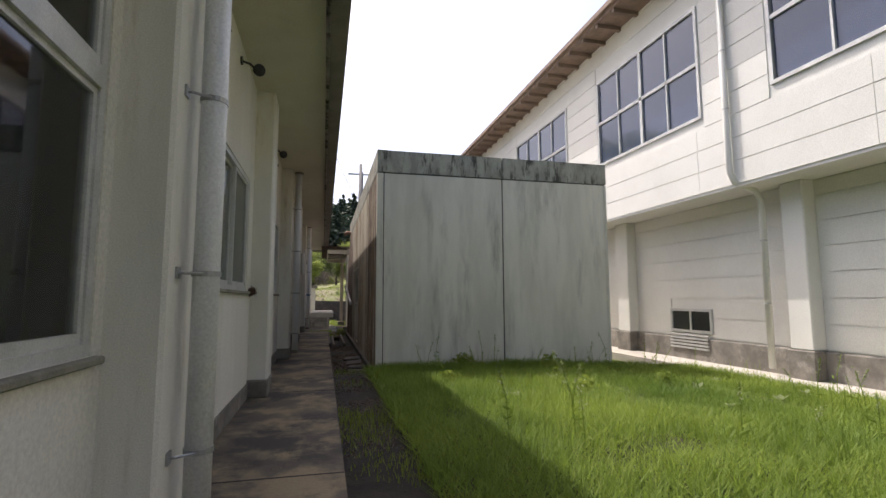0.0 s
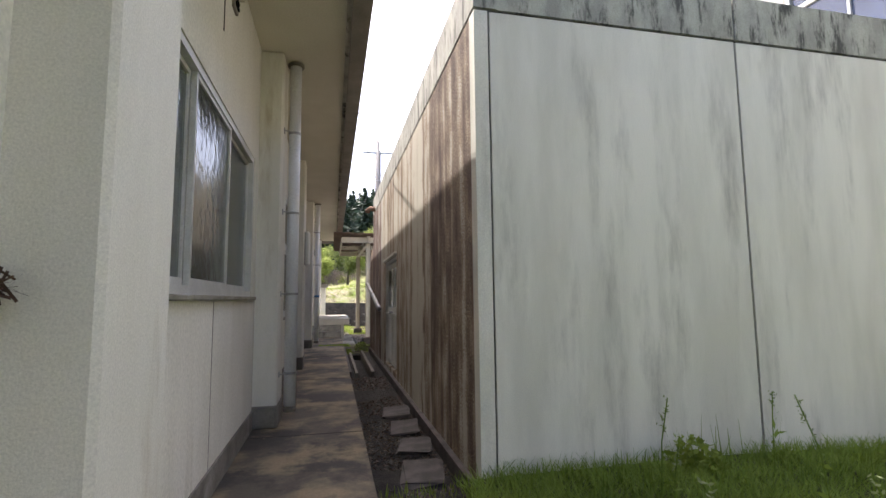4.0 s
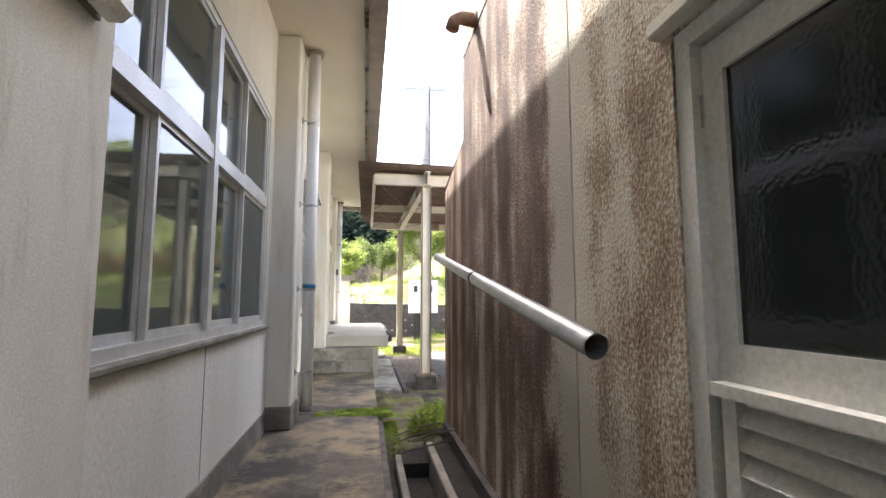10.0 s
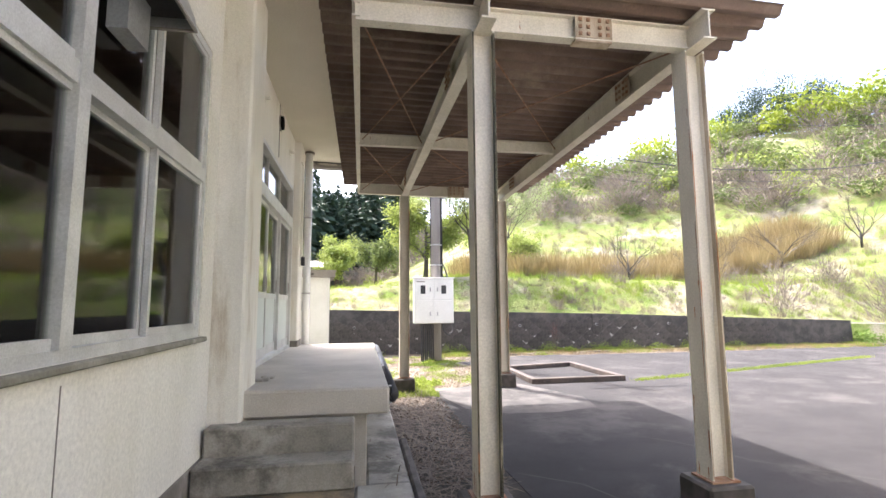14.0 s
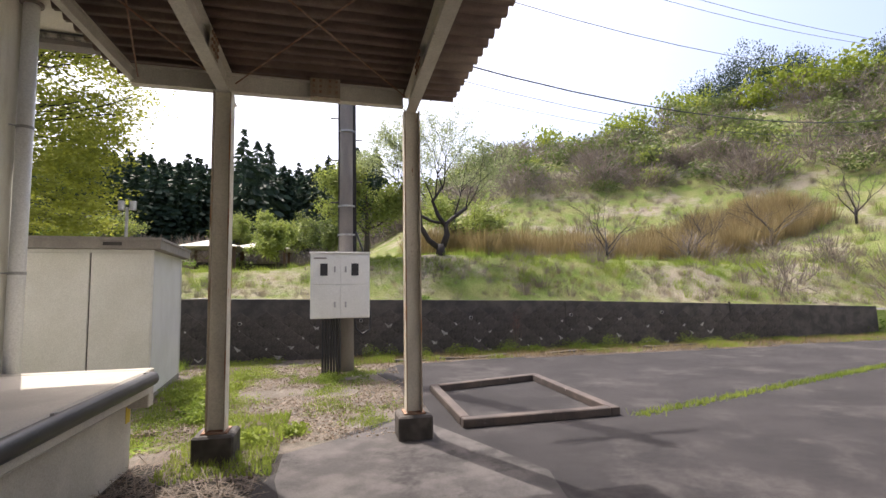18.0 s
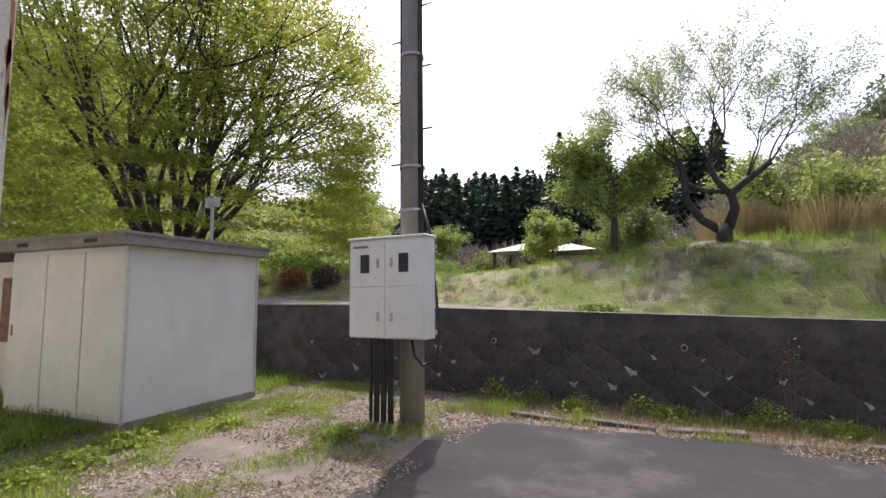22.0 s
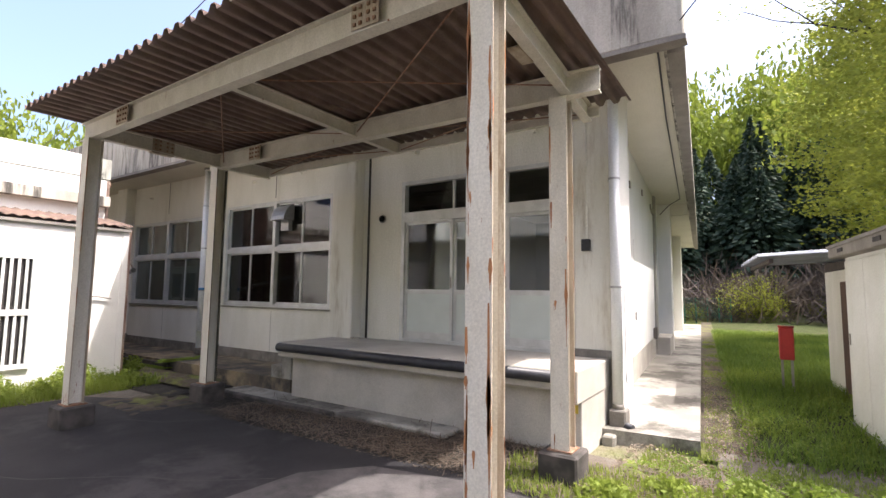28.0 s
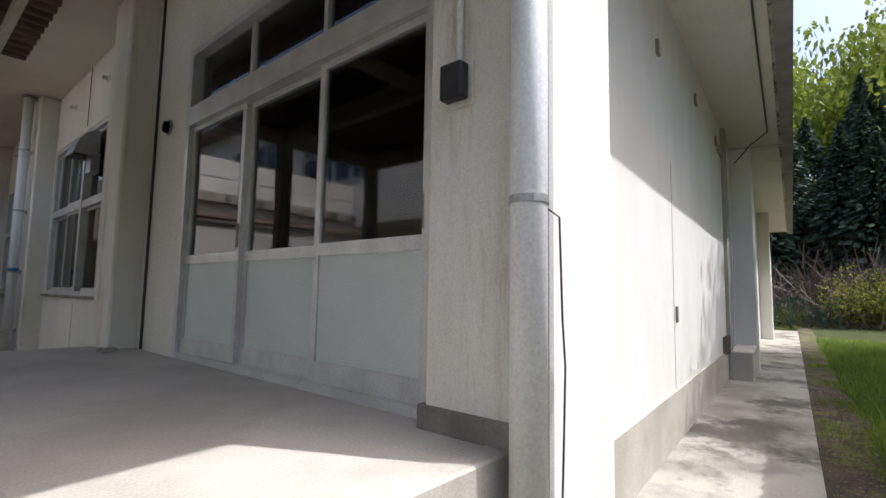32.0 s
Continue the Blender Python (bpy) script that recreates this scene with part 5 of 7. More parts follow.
gd = thing("gym_downpipe", "cream downpipe stepping back under the overhang", "downpipe")
part("upper_pipe", tubes(0.06, [(7.60, 8.9, 8.9), (7.60, 8.9, 3.75), (7.66, 8.85, 3.55), (8.1, 8.82, 3.38), (8.2, 8.80, 3.2), (8.2, 8.80, 0.0)], n=12), "siding", gd, smooth=True)
for z in (7.4, 6.2, 5.0, 2.4, 1.2):
    xx, yy = (7.60, 8.9) if z > 3.6 else (8.2, 8.80)
    part("bracket", tubes(0.066, [(xx, yy, z), (xx, yy, z + 0.03)], n=12), "alu", gd)
gg = thing("gutter", "brown eave gutter along the gymnasium roof", "gutter")
part("trough", boxes((6.86, 6.98, -14.6, 27.6, 8.75, 8.88)), "roofmetal", gg)
for k in range(56):
    link("rafter", boxes((6.97, 7.7, -14 + k * 0.75, -13.9 + k * 0.75, 8.54, 8.648)), "roofmetal", gym_roof)

# ---- meter cabinet, pole gear ----
for i, (a, b) in enumerate(((1.70, 2.26), (2.27, 2.83))):
    for c, d in ((0.84, 1.47), (1.485, 2.06)):
        dr = part("door", bbox(a, b, 35.505, 35.522, c, d, b=0.004), "whitepaint", mb)
        hx = b - 0.10 if i == 0 else a + 0.10
        part("handle", bbox(hx - 0.018, hx + 0.018, 35.485, 35.506, c + 0.20 if c < 1 else c + 0.24, c + 0.31 if c < 1 else c + 0.36, b=0.006), "steelgrey", dr)
        if c > 1:
            wx = a + 0.25 if i == 0 else b - 0.28
            part("window", boxes((wx - 0.07, wx + 0.07, 35.498, 35.506, 1.66, 1.90)), "black", dr, "dark glazed meter window")
            part("nameplate", boxes((a + 0.06, a + 0.30, 35.499, 35.506, 1.99, 2.02)), "greytrim", dr) if i == 0 else None
part("rain_cap", bbox(1.67, 2.86, 35.49, 35.82, 2.10, 2.13, b=0.006), "whitepaint", mb)
part("clamp", bbox(2.0, 2.84, 35.80, 35.86, 0.86, 0.92, b=0.006), "steelgrey", mb)
part("clamp", bbox(2.0, 2.84, 35.80, 35.86, 1.96, 2.02, b=0.006), "steelgrey", mb)
for k in range(7):
    xx = 1.93 + k * 0.055
    part("conduit", tubes(0.024, [(xx, 35.68 + 0.03 * (k % 2), -0.3), (xx, 35.68 + 0.03 * (k % 2), 0.83)], n=8), "black", pole)
part("cable_loop", tubes(0.02, [(2.55, 35.7, 0.82), (2.58, 35.72, 0.60), (2.7, 35.74, 0.48), (2.86, 35.8, 0.56), (2.88, 35.84, 0.9), (2.72, 35.88, 2.2), (2.58, 35.9, 2.6)], n=8), "black", pole, smooth=True)
for dx, r in ((0.17, 0.03), (0.20, 0.022), (-0.13, 0.02)):
    part("riser_cable", tubes(r, [(2.38 + dx, 35.93, 1.9), (2.38 + dx - 0.02, 35.95, 6.0), (2.40 + dx * 0.8, 35.96, 10.4)], n=8), "black", pole, smooth=True)
for z in (2.5, 3.1, 4.7, 5.6, 7.2, 8.5):
    part("band", tubes(0.20 - 0.006 * z, [(2.40, 35.97, z), (2.40, 35.97, z + 0.035)], n=14), "steelgrey", pole)
for k in range(10):
    z, sx = 3.2 + k * 0.45, (1 if k % 2 else -1)
    part("climbing_rung", tubes(0.014, [(2.39 + sx * 0.14, 35.97, z), (2.39 + sx * 0.33, 35.97, z)], n=6), "trim", pole)
part("cross_arm", boxes((1.5, 3.3, 35.92, 36.0, 10.2, 10.3)), "steelgrey", pole)
lamp = thing("cctv_mast", "thin grey mast with small twin antenna heads", "mast")
part("mast", tubes(0.03, [(-1.7, 35.9, 2.1), (-1.7, 35.9, 3.0)], n=8), "steelgrey", lamp)
for dx in (-0.1, 0.1):
    part("head", tubes(0.06, [(-1.7 + dx, 35.9, 2.95), (-1.7 + dx, 35.9, 3.12)], n=10), "steelgrey", lamp)

# ---- storage shed details ----
for k in range(3):
    xx = -2.43 + k * 0.81
    dr = part("door_panel", bbox(xx + 0.01, xx + 0.80, -0.02, 0.004, -0.18, 1.98, b=0.006), "shedpanel", store)
    if k == 0:
        part("handle", boxes((xx + 0.08, xx + 0.11, -0.03, -0.018, 0.85, 1.0)), "greytrim", dr)
    part("door_gap", boxes((xx - 0.005, xx + 0.012, -0.01, 0.006, -0.18, 1.98)), "trim", store)
part("roof_edge", boxes((-2.60, 0.15, -0.18, 2.40, 2.165, 2.205)), "greytrim", store)
for k in (-1.95, -0.5):
    part("vent", boxes((k - 0.12, k + 0.12, -0.17, -0.155, 2.08, 2.13)), "trim", store)
part("sill", boxes((-2.46, 0.01, -0.04, 2.26, -0.3, -0.18)), "greytrim", store)
for ty in (-0.012, 2.22):
    part("corner_trim", boxes((-0.03, 0.012, ty, ty + 0.042, -0.2, 2.03)), "alu", store)

hut = thing("brown_door_hut", "small old hut with brown door and corrugated awning", "hut")
hut.matrix_world = pose(-3.45, 33.95, 0, 0, 0, 6)
part("body", boxes((-2.6, 0, 0.0, 2.2, -0.3, 1.95)), "panel", hut)
part("door", bbox(-1.45, -0.65, -0.03, 0.006, -0.15, 1.75, b=0.008), "brown", hut)
# this second panel stands for the red-brown poster beside the door
part("door", bbox(-0.5, -0.05, -0.025, 0.006, 0.7, 1.7, b=0.008), "rust", hut)
V, Fq = [], []
for i in range(81):
    xx = -2.7 + 2.85 * i / 80
    o = 0.03 * math.cos(2 * math.pi * i / 6)
    V += [(xx, -1.35, 2.10 + o), (xx, 2.4, 2.32 + o), (xx, -1.35, 2.11 + o), (xx, 2.4, 2.33 + o)]
    if i:
        k = 4 * i
        Fq += [(k - 4, k, k + 1, k - 3), (k - 2, k - 1, k + 3, k + 2), (k - 4, k - 2, k + 2, k)]
quadmesh("roof_sheet", V, Fq, "corrgrey", hut)
part("awning_beam", boxes((-2.6, 0.05, -1.2, -1.14, 2.0, 2.06), (-2.6, 0.05, 0.0, 0.06, 1.97, 2.1)), "wood", hut)
ext = thing("extinguisher_box", "red metal fire extinguisher box on the hut", "box")
part("body", bbox(-5.12, -4.88, 32.88, 33.10, 0.38, 0.94, b=0.015), "red", ext)
part("lid", bbox(-5.13, -4.87, 32.87, 33.11, 0.94, 0.97, b=0.01), "red", ext)
part("leg", boxes((-5.10, -5.06, 32.90, 32.94, -0.3, 0.38), (-4.94, -4.90, 33.04, 33.08, -0.3, 0.38)), "greytrim", ext)

# ---- platform and canopy details ----
part("label_plate", boxes((0.268, 0.276, 30.82, 30.91, 0.17, 0.32)), "yellow", plat, "small yellow notice plate")
part("north_rim", bbox(-0.9, 0.455, 30.84, 30.962, 0.30, 0.655, b=0.01), "slab", plat)
for k, y in enumerate((26.12, 27.6, 29.2, 30.7)):
    part("bumper_clip", boxes((0.455, 0.48, y - 0.02, y + 0.02, 0.5, 0.65)), "steelgrey", plat)
rub = thing("broken_bits", "few broken concrete bits on the platform", "rubble")
for k in range(6):
    c = (-0.72 + rg.uniform(-0.08, 0.08), 26.75 + rg.uniform(-0.25, 0.25))
    part("bit", bbox(c[0] - 0.03, c[0] + 0.03, c[1] - 0.04, c[1] + 0.04, 0.65, 0.67 + rg.uniform(0, 0.02), b=0.008), "slab", rub)
for (xa, ya), (xb, yb) in (POSTS[:2], POSTS[2:]):
    for y in (26.2, 30.2):
        x = xa + (xb - xa) * (y - ya) / (yb - ya)
        for s in (-0.0,):
            if 25 < y + s < 31.3:
                pl = part("splice_plate", boxes((x - 0.068, x - 0.061, y + s - 0.14, y + s + 0.14, 3.48, 3.69), (x + 0.061, x + 0.068, y + s - 0.14, y + s + 0.14, 3.48, 3.69)), "grime", canopy)
                for by in (-0.1, -0.04, 0.04, 0.1):
                    for bz in (3.52, 3.585, 3.65):
                        for sx in (-0.0745, 0.0745):
                            part("bolt", boxes((x + sx - 0.0075, x + sx + 0.0075, y + s + by - 0.013, y + s + by + 0.013, bz - 0.013, bz + 0.013)), "rust", pl)
for y in PY:
    for x0 in (2.05,):
        pl = part("splice_plate", boxes((x0 - 0.16, x0 + 0.16, y - 0.058, y - 0.051, 3.50, 3.68), (x0 - 0.16, x0 + 0.16, y + 0.051, y + 0.058, 3.50, 3.68), (x0 - 0.16, x0 + 0.16, y - 0.05, y + 0.05, 3.472, 3.488)), "grime", canopy)
        for bx in (-0.12, -0.05, 0.05, 0.12):
            for bz in (3.53, 3.59, 3.65):
                for sy in (-0.064, 0.064):
                    part("bolt", boxes((x0 + bx - 0.013, x0 + bx + 0.013, y + sy - 0.008, y + sy + 0.008, bz - 0.013, bz + 0.013)), "rust", pl)
rgp = random.Random(4)


def run_patch(post, face, u, z, w, h):
    """A ragged vertical rust run on one face of a post; face gives the plane and its sign."""
    bm = bmesh.new()
    axis, c0, sg = face
    cols = ([], [])
    n = 7
    for i in range(n):
        f = i / (n - 1)
        half = w * (0.25 + 0.75 * math.sin(math.pi * min(1, f * 1.15 + 0.08)) ** 0.7) * rgp.uniform(0.6, 1.3) / 2
        for k, sd_ in enumerate((-1, 1)):
            uu, zz = u + sd_ * half + rgp.uniform(-0.002, 0.002), z + h * (1 - f)
            cols[k].append(bm.verts.new((c0 + sg * 0.0012, uu, zz) if axis == "x" else (uu, c0 + sg * 0.0012, zz)))
    for i in range(n - 1):
        bm.faces.new((cols[0][i], cols[1][i], cols[1][i + 1], cols[0][i + 1]))
    part("rust_run", bm, "ruststreak", post)


for post in [o for o in canopy.children if o.name.startswith("post")]:
    x, y = min(POSTS, key=lambda q: (post.data.vertices[0].co.xy - Vector(q)).length)
    for sx in (-1, 1):
        for sy in (-1, 1):
            e0, e1 = sorted((x + sx * 0.0772, x + sx * 0.0892))
            f0, f1 = sorted((y + sy * 0.0902, y + sy * 0.0914))
            gm = "algae" if x < 2 and y < 28 else "grime"
            part("grime_strip", boxes((e0, e1, f0, f1, 0.02, 3.44)), gm, post, "dark grime along the flange")
            e0, e1 = sorted((x + sx * 0.0752, x + sx * 0.0768))
            f0, f1 = sorted((y + sy * 0.048, y + sy * 0.0895))
            part("grime_strip", boxes((e0, e1, f0, f1, 0.02, 3.44)), gm, post, "dark grime along the flange")
    heavy = (60 if y > 28 else 30) if x > 2 else (3 if y < 28 else 22)
    for k in range(heavy):
        sx = rgp.choice((-1, 1))
        u = y + rgp.choice((-0.08, -0.072, 0.072, 0.08, rgp.uniform(-0.07, 0.07)))
        run_patch(post, ("x", x + sx * 0.09, sx), u, rgp.uniform(0.03, 2.9), rgp.choice((0.006, 0.011, 0.018, 0.026) if y > 28 else (0.004, 0.007, 0.010)), rgp.choice((0.08, 0.2, 0.4, 0.8)) * rgp.uniform(0.7, 1.4))
    for k in range(14 if heavy > 3 else 3):
        sy = rgp.choice((-1, 1))
        run_patch(post, ("y", y + sy * 0.0914, sy), x + rgp.choice((-1, 1)) * 0.083, rgp.uniform(0.03, 2.9), 0.011, rgp.uniform(0.08, 0.45))
    for k in range(5):
        sx = rgp.choice((-1, 1))
        run_patch(post, ("x", x + sx * 0.09, sx), y + rgp.uniform(-0.07, 0.07), 0.014, 0.012, rgp.uniform(0.03, 0.16))

# ---- wires and the far pole ----
wires = thing("overhead_wires", "black overhead power lines", "wires")


def wire(a, b, sag, r=0.012):
    a, b = Vector(a), Vector(b)
    return tubes(r, [a.lerp(b, k / 14) - Vector((0, 0, sag * 4 * (k / 14) * (1 - k / 14))) for k in range(15)], n=5)


far_p = Vector((29.8, 40.3, 0))
for a, b, s, r in (((2.4, 36, 7.0), (29.4, 40.3, 9.1), 1.5, 0.018), ((2.4, 36, 6.6), (29.4, 40.3, 8.6), 1.5, 0.008), ((2.4, 36, 6.2), (29.4, 40.3, 8.2), 1.4, 0.006), ((2.4, 36, 8.9), (29.3, 40.3, 10.5), 1.2, 0.010),
                   ((1.7, 36, 10.3), (28.9, 40.5, 11.2), 0.9, 0.008), ((3.2, 36, 10.3), (30.4, 40.1, 11.2), 0.9, 0.008),
                   ((2.4, 36, 9.2), (0.15, 32.0, 4.4), 0.5, 0.008), ((2.4, 36, 10.2), (-60, 70, 22), 1.5, 0.008), ((2.4, 36, 8.4), (-1.0, 8.0, 6.5), 0.8, 0.01)):
    part("wire", wire(a, b, s, r), "black", wires)
fp = thing("far_utility_pole", "grey concrete utility pole with a transformer beyond the yard", "pole")
part("shaft", tube(bmesh.new(), [(29.8, 40.3, -0.5), (29.3, 40.3, 11.8)], 0.2, 12, True, 0.13), "polec", fp, smooth=True)
part("transformer", tubes(0.28, [(29.0, 40.3, 8.3), (29.0, 40.3, 9.1)], n=12), "steelgrey", fp)
for z in (11.2, 10.4, 9.6):
    part("cross_arm", boxes((28.6, 30.5, 40.25, 40.35, z, z + 0.1)), "steelgrey", fp)
part("guy_sleeve", tubes(0.04, [(28.5, 40.2, 0.2), (29.0, 40.25, 2.6)], n=6), "yellow", fp)

# ---- small pavilion among the far shrubs ----
for px, py, w in ((-8.5, 73, 2.6), (-4.6, 74.5, 2.8)):
    z0 = float(ground_h(px, py)) - 0.35
    s = thing("garden_pavilion", "small pale-roofed pavilion on posts far off", "pavilion", "pavilions in the park")
    bm = bmesh.new()
    top = bm.verts.new((px, py, z0 + 3.2))
    b4 = [bm.verts.new((px + sx * w, py + sy * w, z0 + 2.35)) for sx, sy in ((-1, -1), (1, -1), (1, 1), (-1, 1))]
    for k in range(4):
        bm.faces.new((b4[k], b4[(k + 1) % 4], top))
    bm.faces.new(b4[::-1])
    part("roof", bm, "slab", s)
    for sx, sy in ((-1, -1), (1, -1), (1, 1), (-1, 1)):
        part("post", boxes((px + sx * w * 0.8 - 0.12, px + sx * w * 0.8 + 0.12, py + sy * w * 0.8 - 0.12, py + sy * w * 0.8 + 0.12, z0 - 0.3, z0 + 2.36)), "brown", s)
    # low dark panel across the pavilion's back
    part("bench_wall", boxes((px - w * 0.8, px + w * 0.8, py + w * 0.7, py + w * 0.75, z0 - 0.2, z0 + 1.2)), "dark", s)


# ---- plants ----
def leaf_quads(rg, centres, size, flat=0.0, aspect=0.55):
    """Small leaf blades, one quad each, turned at random; flat pulls them level."""
    n = len(centres)
    d = rg.normal(0, 1, (n, 3))
    d[:, 2] *= 1 - flat
    d /= np.linalg.norm(d, axis=1)[:, None] + 1e-9
    e = np.cross(d, rg.normal(0, 1, (n, 3)))
    e /= np.linalg.norm(e, axis=1)[:, None] + 1e-9
    s = (size * rg.uniform(0.6, 1.3, n))[:, None]
    d, e = d * s, e * s * aspect
    V = np.stack([centres - d, centres + e, centres + d, centres - e], 1).reshape(-1, 3)
    return V, np.arange(4 * n).reshape(-1, 4)


def clump_points(rg, n, centre, radii, hollow=0.55):
    p = rg.normal(0, 1, (n, 3))
    p /= np.linalg.norm(p, axis=1)[:, None]
    p *= (hollow + (1 - hollow) * rg.uniform(0, 1, n) ** 0.5)[:, None]
    return np.asarray(centre) + p * np.asarray(radii)


def join_np(items):
    V, Q, o = [], [], 0
    for v, q in items:
        V.append(v)
        Q.append(q + o)
        o += len(v)
    return np.concatenate(V), np.concatenate(Q)


def limbs(rg, bm, p, d, length, r, depth, tips, spread=0.5, up=0.15, kids=3, keep=0.62):
    """A limb with its forks; tips collects the fine ends."""
    pts = [p]
    q, dd = p.copy(), d.normalized()
    for k in range(4):
        dd = (dd + Vector(rg.normal(0, 0.10, 3)) + Vector((0, 0, up * 0.15))).normalized()
        q = q + dd * (length / 4)
        pts.append(q.copy())
        if depth <= 1:
            tips.append((q.copy(), dd.copy()))
    tube(bm, pts, r, 7 if r > 0.05 else 4, True, r * keep)
    if depth > 0:
        for k in range(kids):
            a = rg.uniform(0, 2 * math.pi)
            side = dd.orthogonal().normalized()
            side = side * math.cos(a) + dd.cross(side) * math.sin(a)
            nd = (dd + side * spread * rg.uniform(0.6, 1.4) + Vector((0, 0, up))).normalized()
            src = pts[-1] if k < 2 else pts[rg.randint(2, 4)]
            limbs(rg, bm, src, nd, length * rg.uniform(0.62, 0.85), r * keep * 0.85, depth - 1, tips, spread, up, kids, keep)


def sprays(rg, centres, per, spread, size, flat=0.75, aspect=0.5):
    """Flat layered sprays of leaves round the given points."""
    C = np.repeat(np.asarray(centres), per, 0)
    C = C + rg.normal(0, 1, C.shape) * spread
    return leaf_quads(rg, C, size, flat, aspect)


# large broad tree beside the storage shed
def broad_tree(x, y, z, seed):
    rg = np.random.RandomState(seed)
    t = thing("broad_tree", "large spreading tree in fresh yellow-green leaf, many dark stems", "tree")
    bm = bmesh.new()
    tube(bm, [(x, y, z - 0.4), (x, y, z + 0.5), (x + 0.05, y, z + 1.3)], 0.75, 14, True, 0.6)
    part("trunk", bm, "barkdark", t, smooth=True)
    bm, tips = bmesh.new(), []
    for k in range(15):
        a = k * 2.399 + rg.uniform(-0.2, 0.2)
        lean = 0.12 + 0.85 * ((k + 0.5) / 15) ** 0.8
        limbs(rg, bm, Vector((x + 0.35 * math.cos(a), y + 0.35 * math.sin(a), z + 0.9)), Vector((math.cos(a) * lean, math.sin(a) * lean, 1)), rg.uniform(4.8, 5.8), 0.185, 3, tips, 0.42, 0.06, 3, 0.60)
    part("branching", bm, "barkdark", t, smooth=True)
    P = np.array([p for p, d in tips])
    P = P[P[:, 2] > z + 2.9]
    # crown envelope: lobed dome, sprays in layers
    n = 2300
    a, b = rg.uniform(0, 2 * math.pi, n), rg.uniform(-0.56, 1, n)
    lobe = np.array([noise.noise(Vector((math.cos(p) * 1.9, math.sin(p) * 1.9, q * 2.4))) for p, q in zip(a, b)])
    rad = 9.0 * np.sqrt(np.maximum(0.03, 1 - np.abs(b) ** 2.3)) * (1 + 0.16 * lobe) * rg.uniform(0.72, 1.0, n) ** 0.5
    # sprays gather in drooping layers
    level = np.round((6.6 + b * 8.3 * (1 + 0.10 * lobe)) / 0.85 + 0.35 * np.sin(3 * a)) * 0.85 + rg.normal(0, 0.09, n) - 0.012 * rad ** 2 + 0.35
    D = np.stack([x + rad * np.cos(a), y + rad * np.sin(a), z + level], -1)
    I = P[rg.randint(0, len(P), 1500)]
    v1 = sprays(rg, D, 64, (0.50, 0.50, 0.055), 0.072, 0.88, 0.6)
    v2 = sprays(rg, I, 26, (0.42, 0.42, 0.06), 0.072, 0.85)
    V, Q = join_np([v1, v2])
    np_mesh("crown", V, Q, "leafnew", t)
    return t


broad_tree(-14.0, 43.2, 1.5, 3)


def plum_tree(x, y, z, seed):
    rg = np.random.RandomState(seed)
    t = thing("plum_tree", "crooked pruned tree with dark forked trunk and pale young leaves", "tree")
    bm = bmesh.new()
    tube(bm, [(x, y, z - 0.3), (x, y, z + 0.40)], 0.23, 10, True, 0.17)
    tube(bm, [(x - 0.1, y, z + 0.25), (x - 0.5, y, z + 0.55), (x - 0.85, y - 0.1, z + 1.1), (x - 0.9, y, z + 1.9), (x - 1.0, y, z + 2.3)], 0.125, 9, True, 0.075)
    tube(bm, [(x + 0.1, y, z + 0.3), (x + 0.28, y, z + 0.8), (x + 0.22, y, z + 1.2), (x + 0.55, y, z + 1.5), (x + 1.15, y, z + 1.95)], 0.145, 9, True, 0.075)
    tube(bm, [(x + 0.22, y, z + 1.15), (x - 0.1, y, z + 1.6), (x - 0.3, y + 0.1, z + 2.2), (x + 0.1, y, z + 2.8)], 0.095, 8, True, 0.055)
    tube(bm, [(x - 0.88, y, z + 1.6), (x - 0.4, y, z + 1.35), (x + 0.2, y + 0.05, z + 1.25)], 0.07, 7, True, 0.06)
    part("trunk", bm, "barkdark", t, smooth=True)
    bm, tips = bmesh.new(), []
    for px, pz, dx, dy in ((-1.0, 2.3, -0.8, 0.1), (-1.0, 2.2, -0.2, -0.4), (-0.9, 2.0, -1.1, 0.3), (-0.6, 2.3, -0.5, -0.3), (0.1, 2.8, 0.0, 0.3), (0.1, 2.7, 0.45, -0.3), (-0.3, 2.2, -0.3, 0.5), (1.1, 1.9, 0.3, 0.3), (1.1, 1.9, 0.55, -0.2), (0.55, 1.5, 0.6, 0.1), (-0.9, 1.9, -1.0, -0.1), (-0.2, 2.4, 0.1, 0.1), (0.6, 1.6, 0.4, 0.5)):
        limbs(rg, bm, Vector((x + px, y, z + pz)), Vector((dx * 0.85, dy, 0.98)), 1.34, 0.036, 3, tips, 0.56, 0.08, 3, 0.58)
    part("branching", bm, "barkdark", t, smooth=True)
    P = np.array([p for p, d in tips])
    C = P[rg.randint(0, len(P), 21000)] + rg.normal(0, 0.12, (21000, 3))
    V, Q = leaf_quads(rg, C, 0.047, 0.2, 0.38)
    np_mesh("crown", V, Q, "leafplum", t)


plum_tree(6.43, 45.25, float(ground_h(6.43, 45.25)) + 0.02, 8)


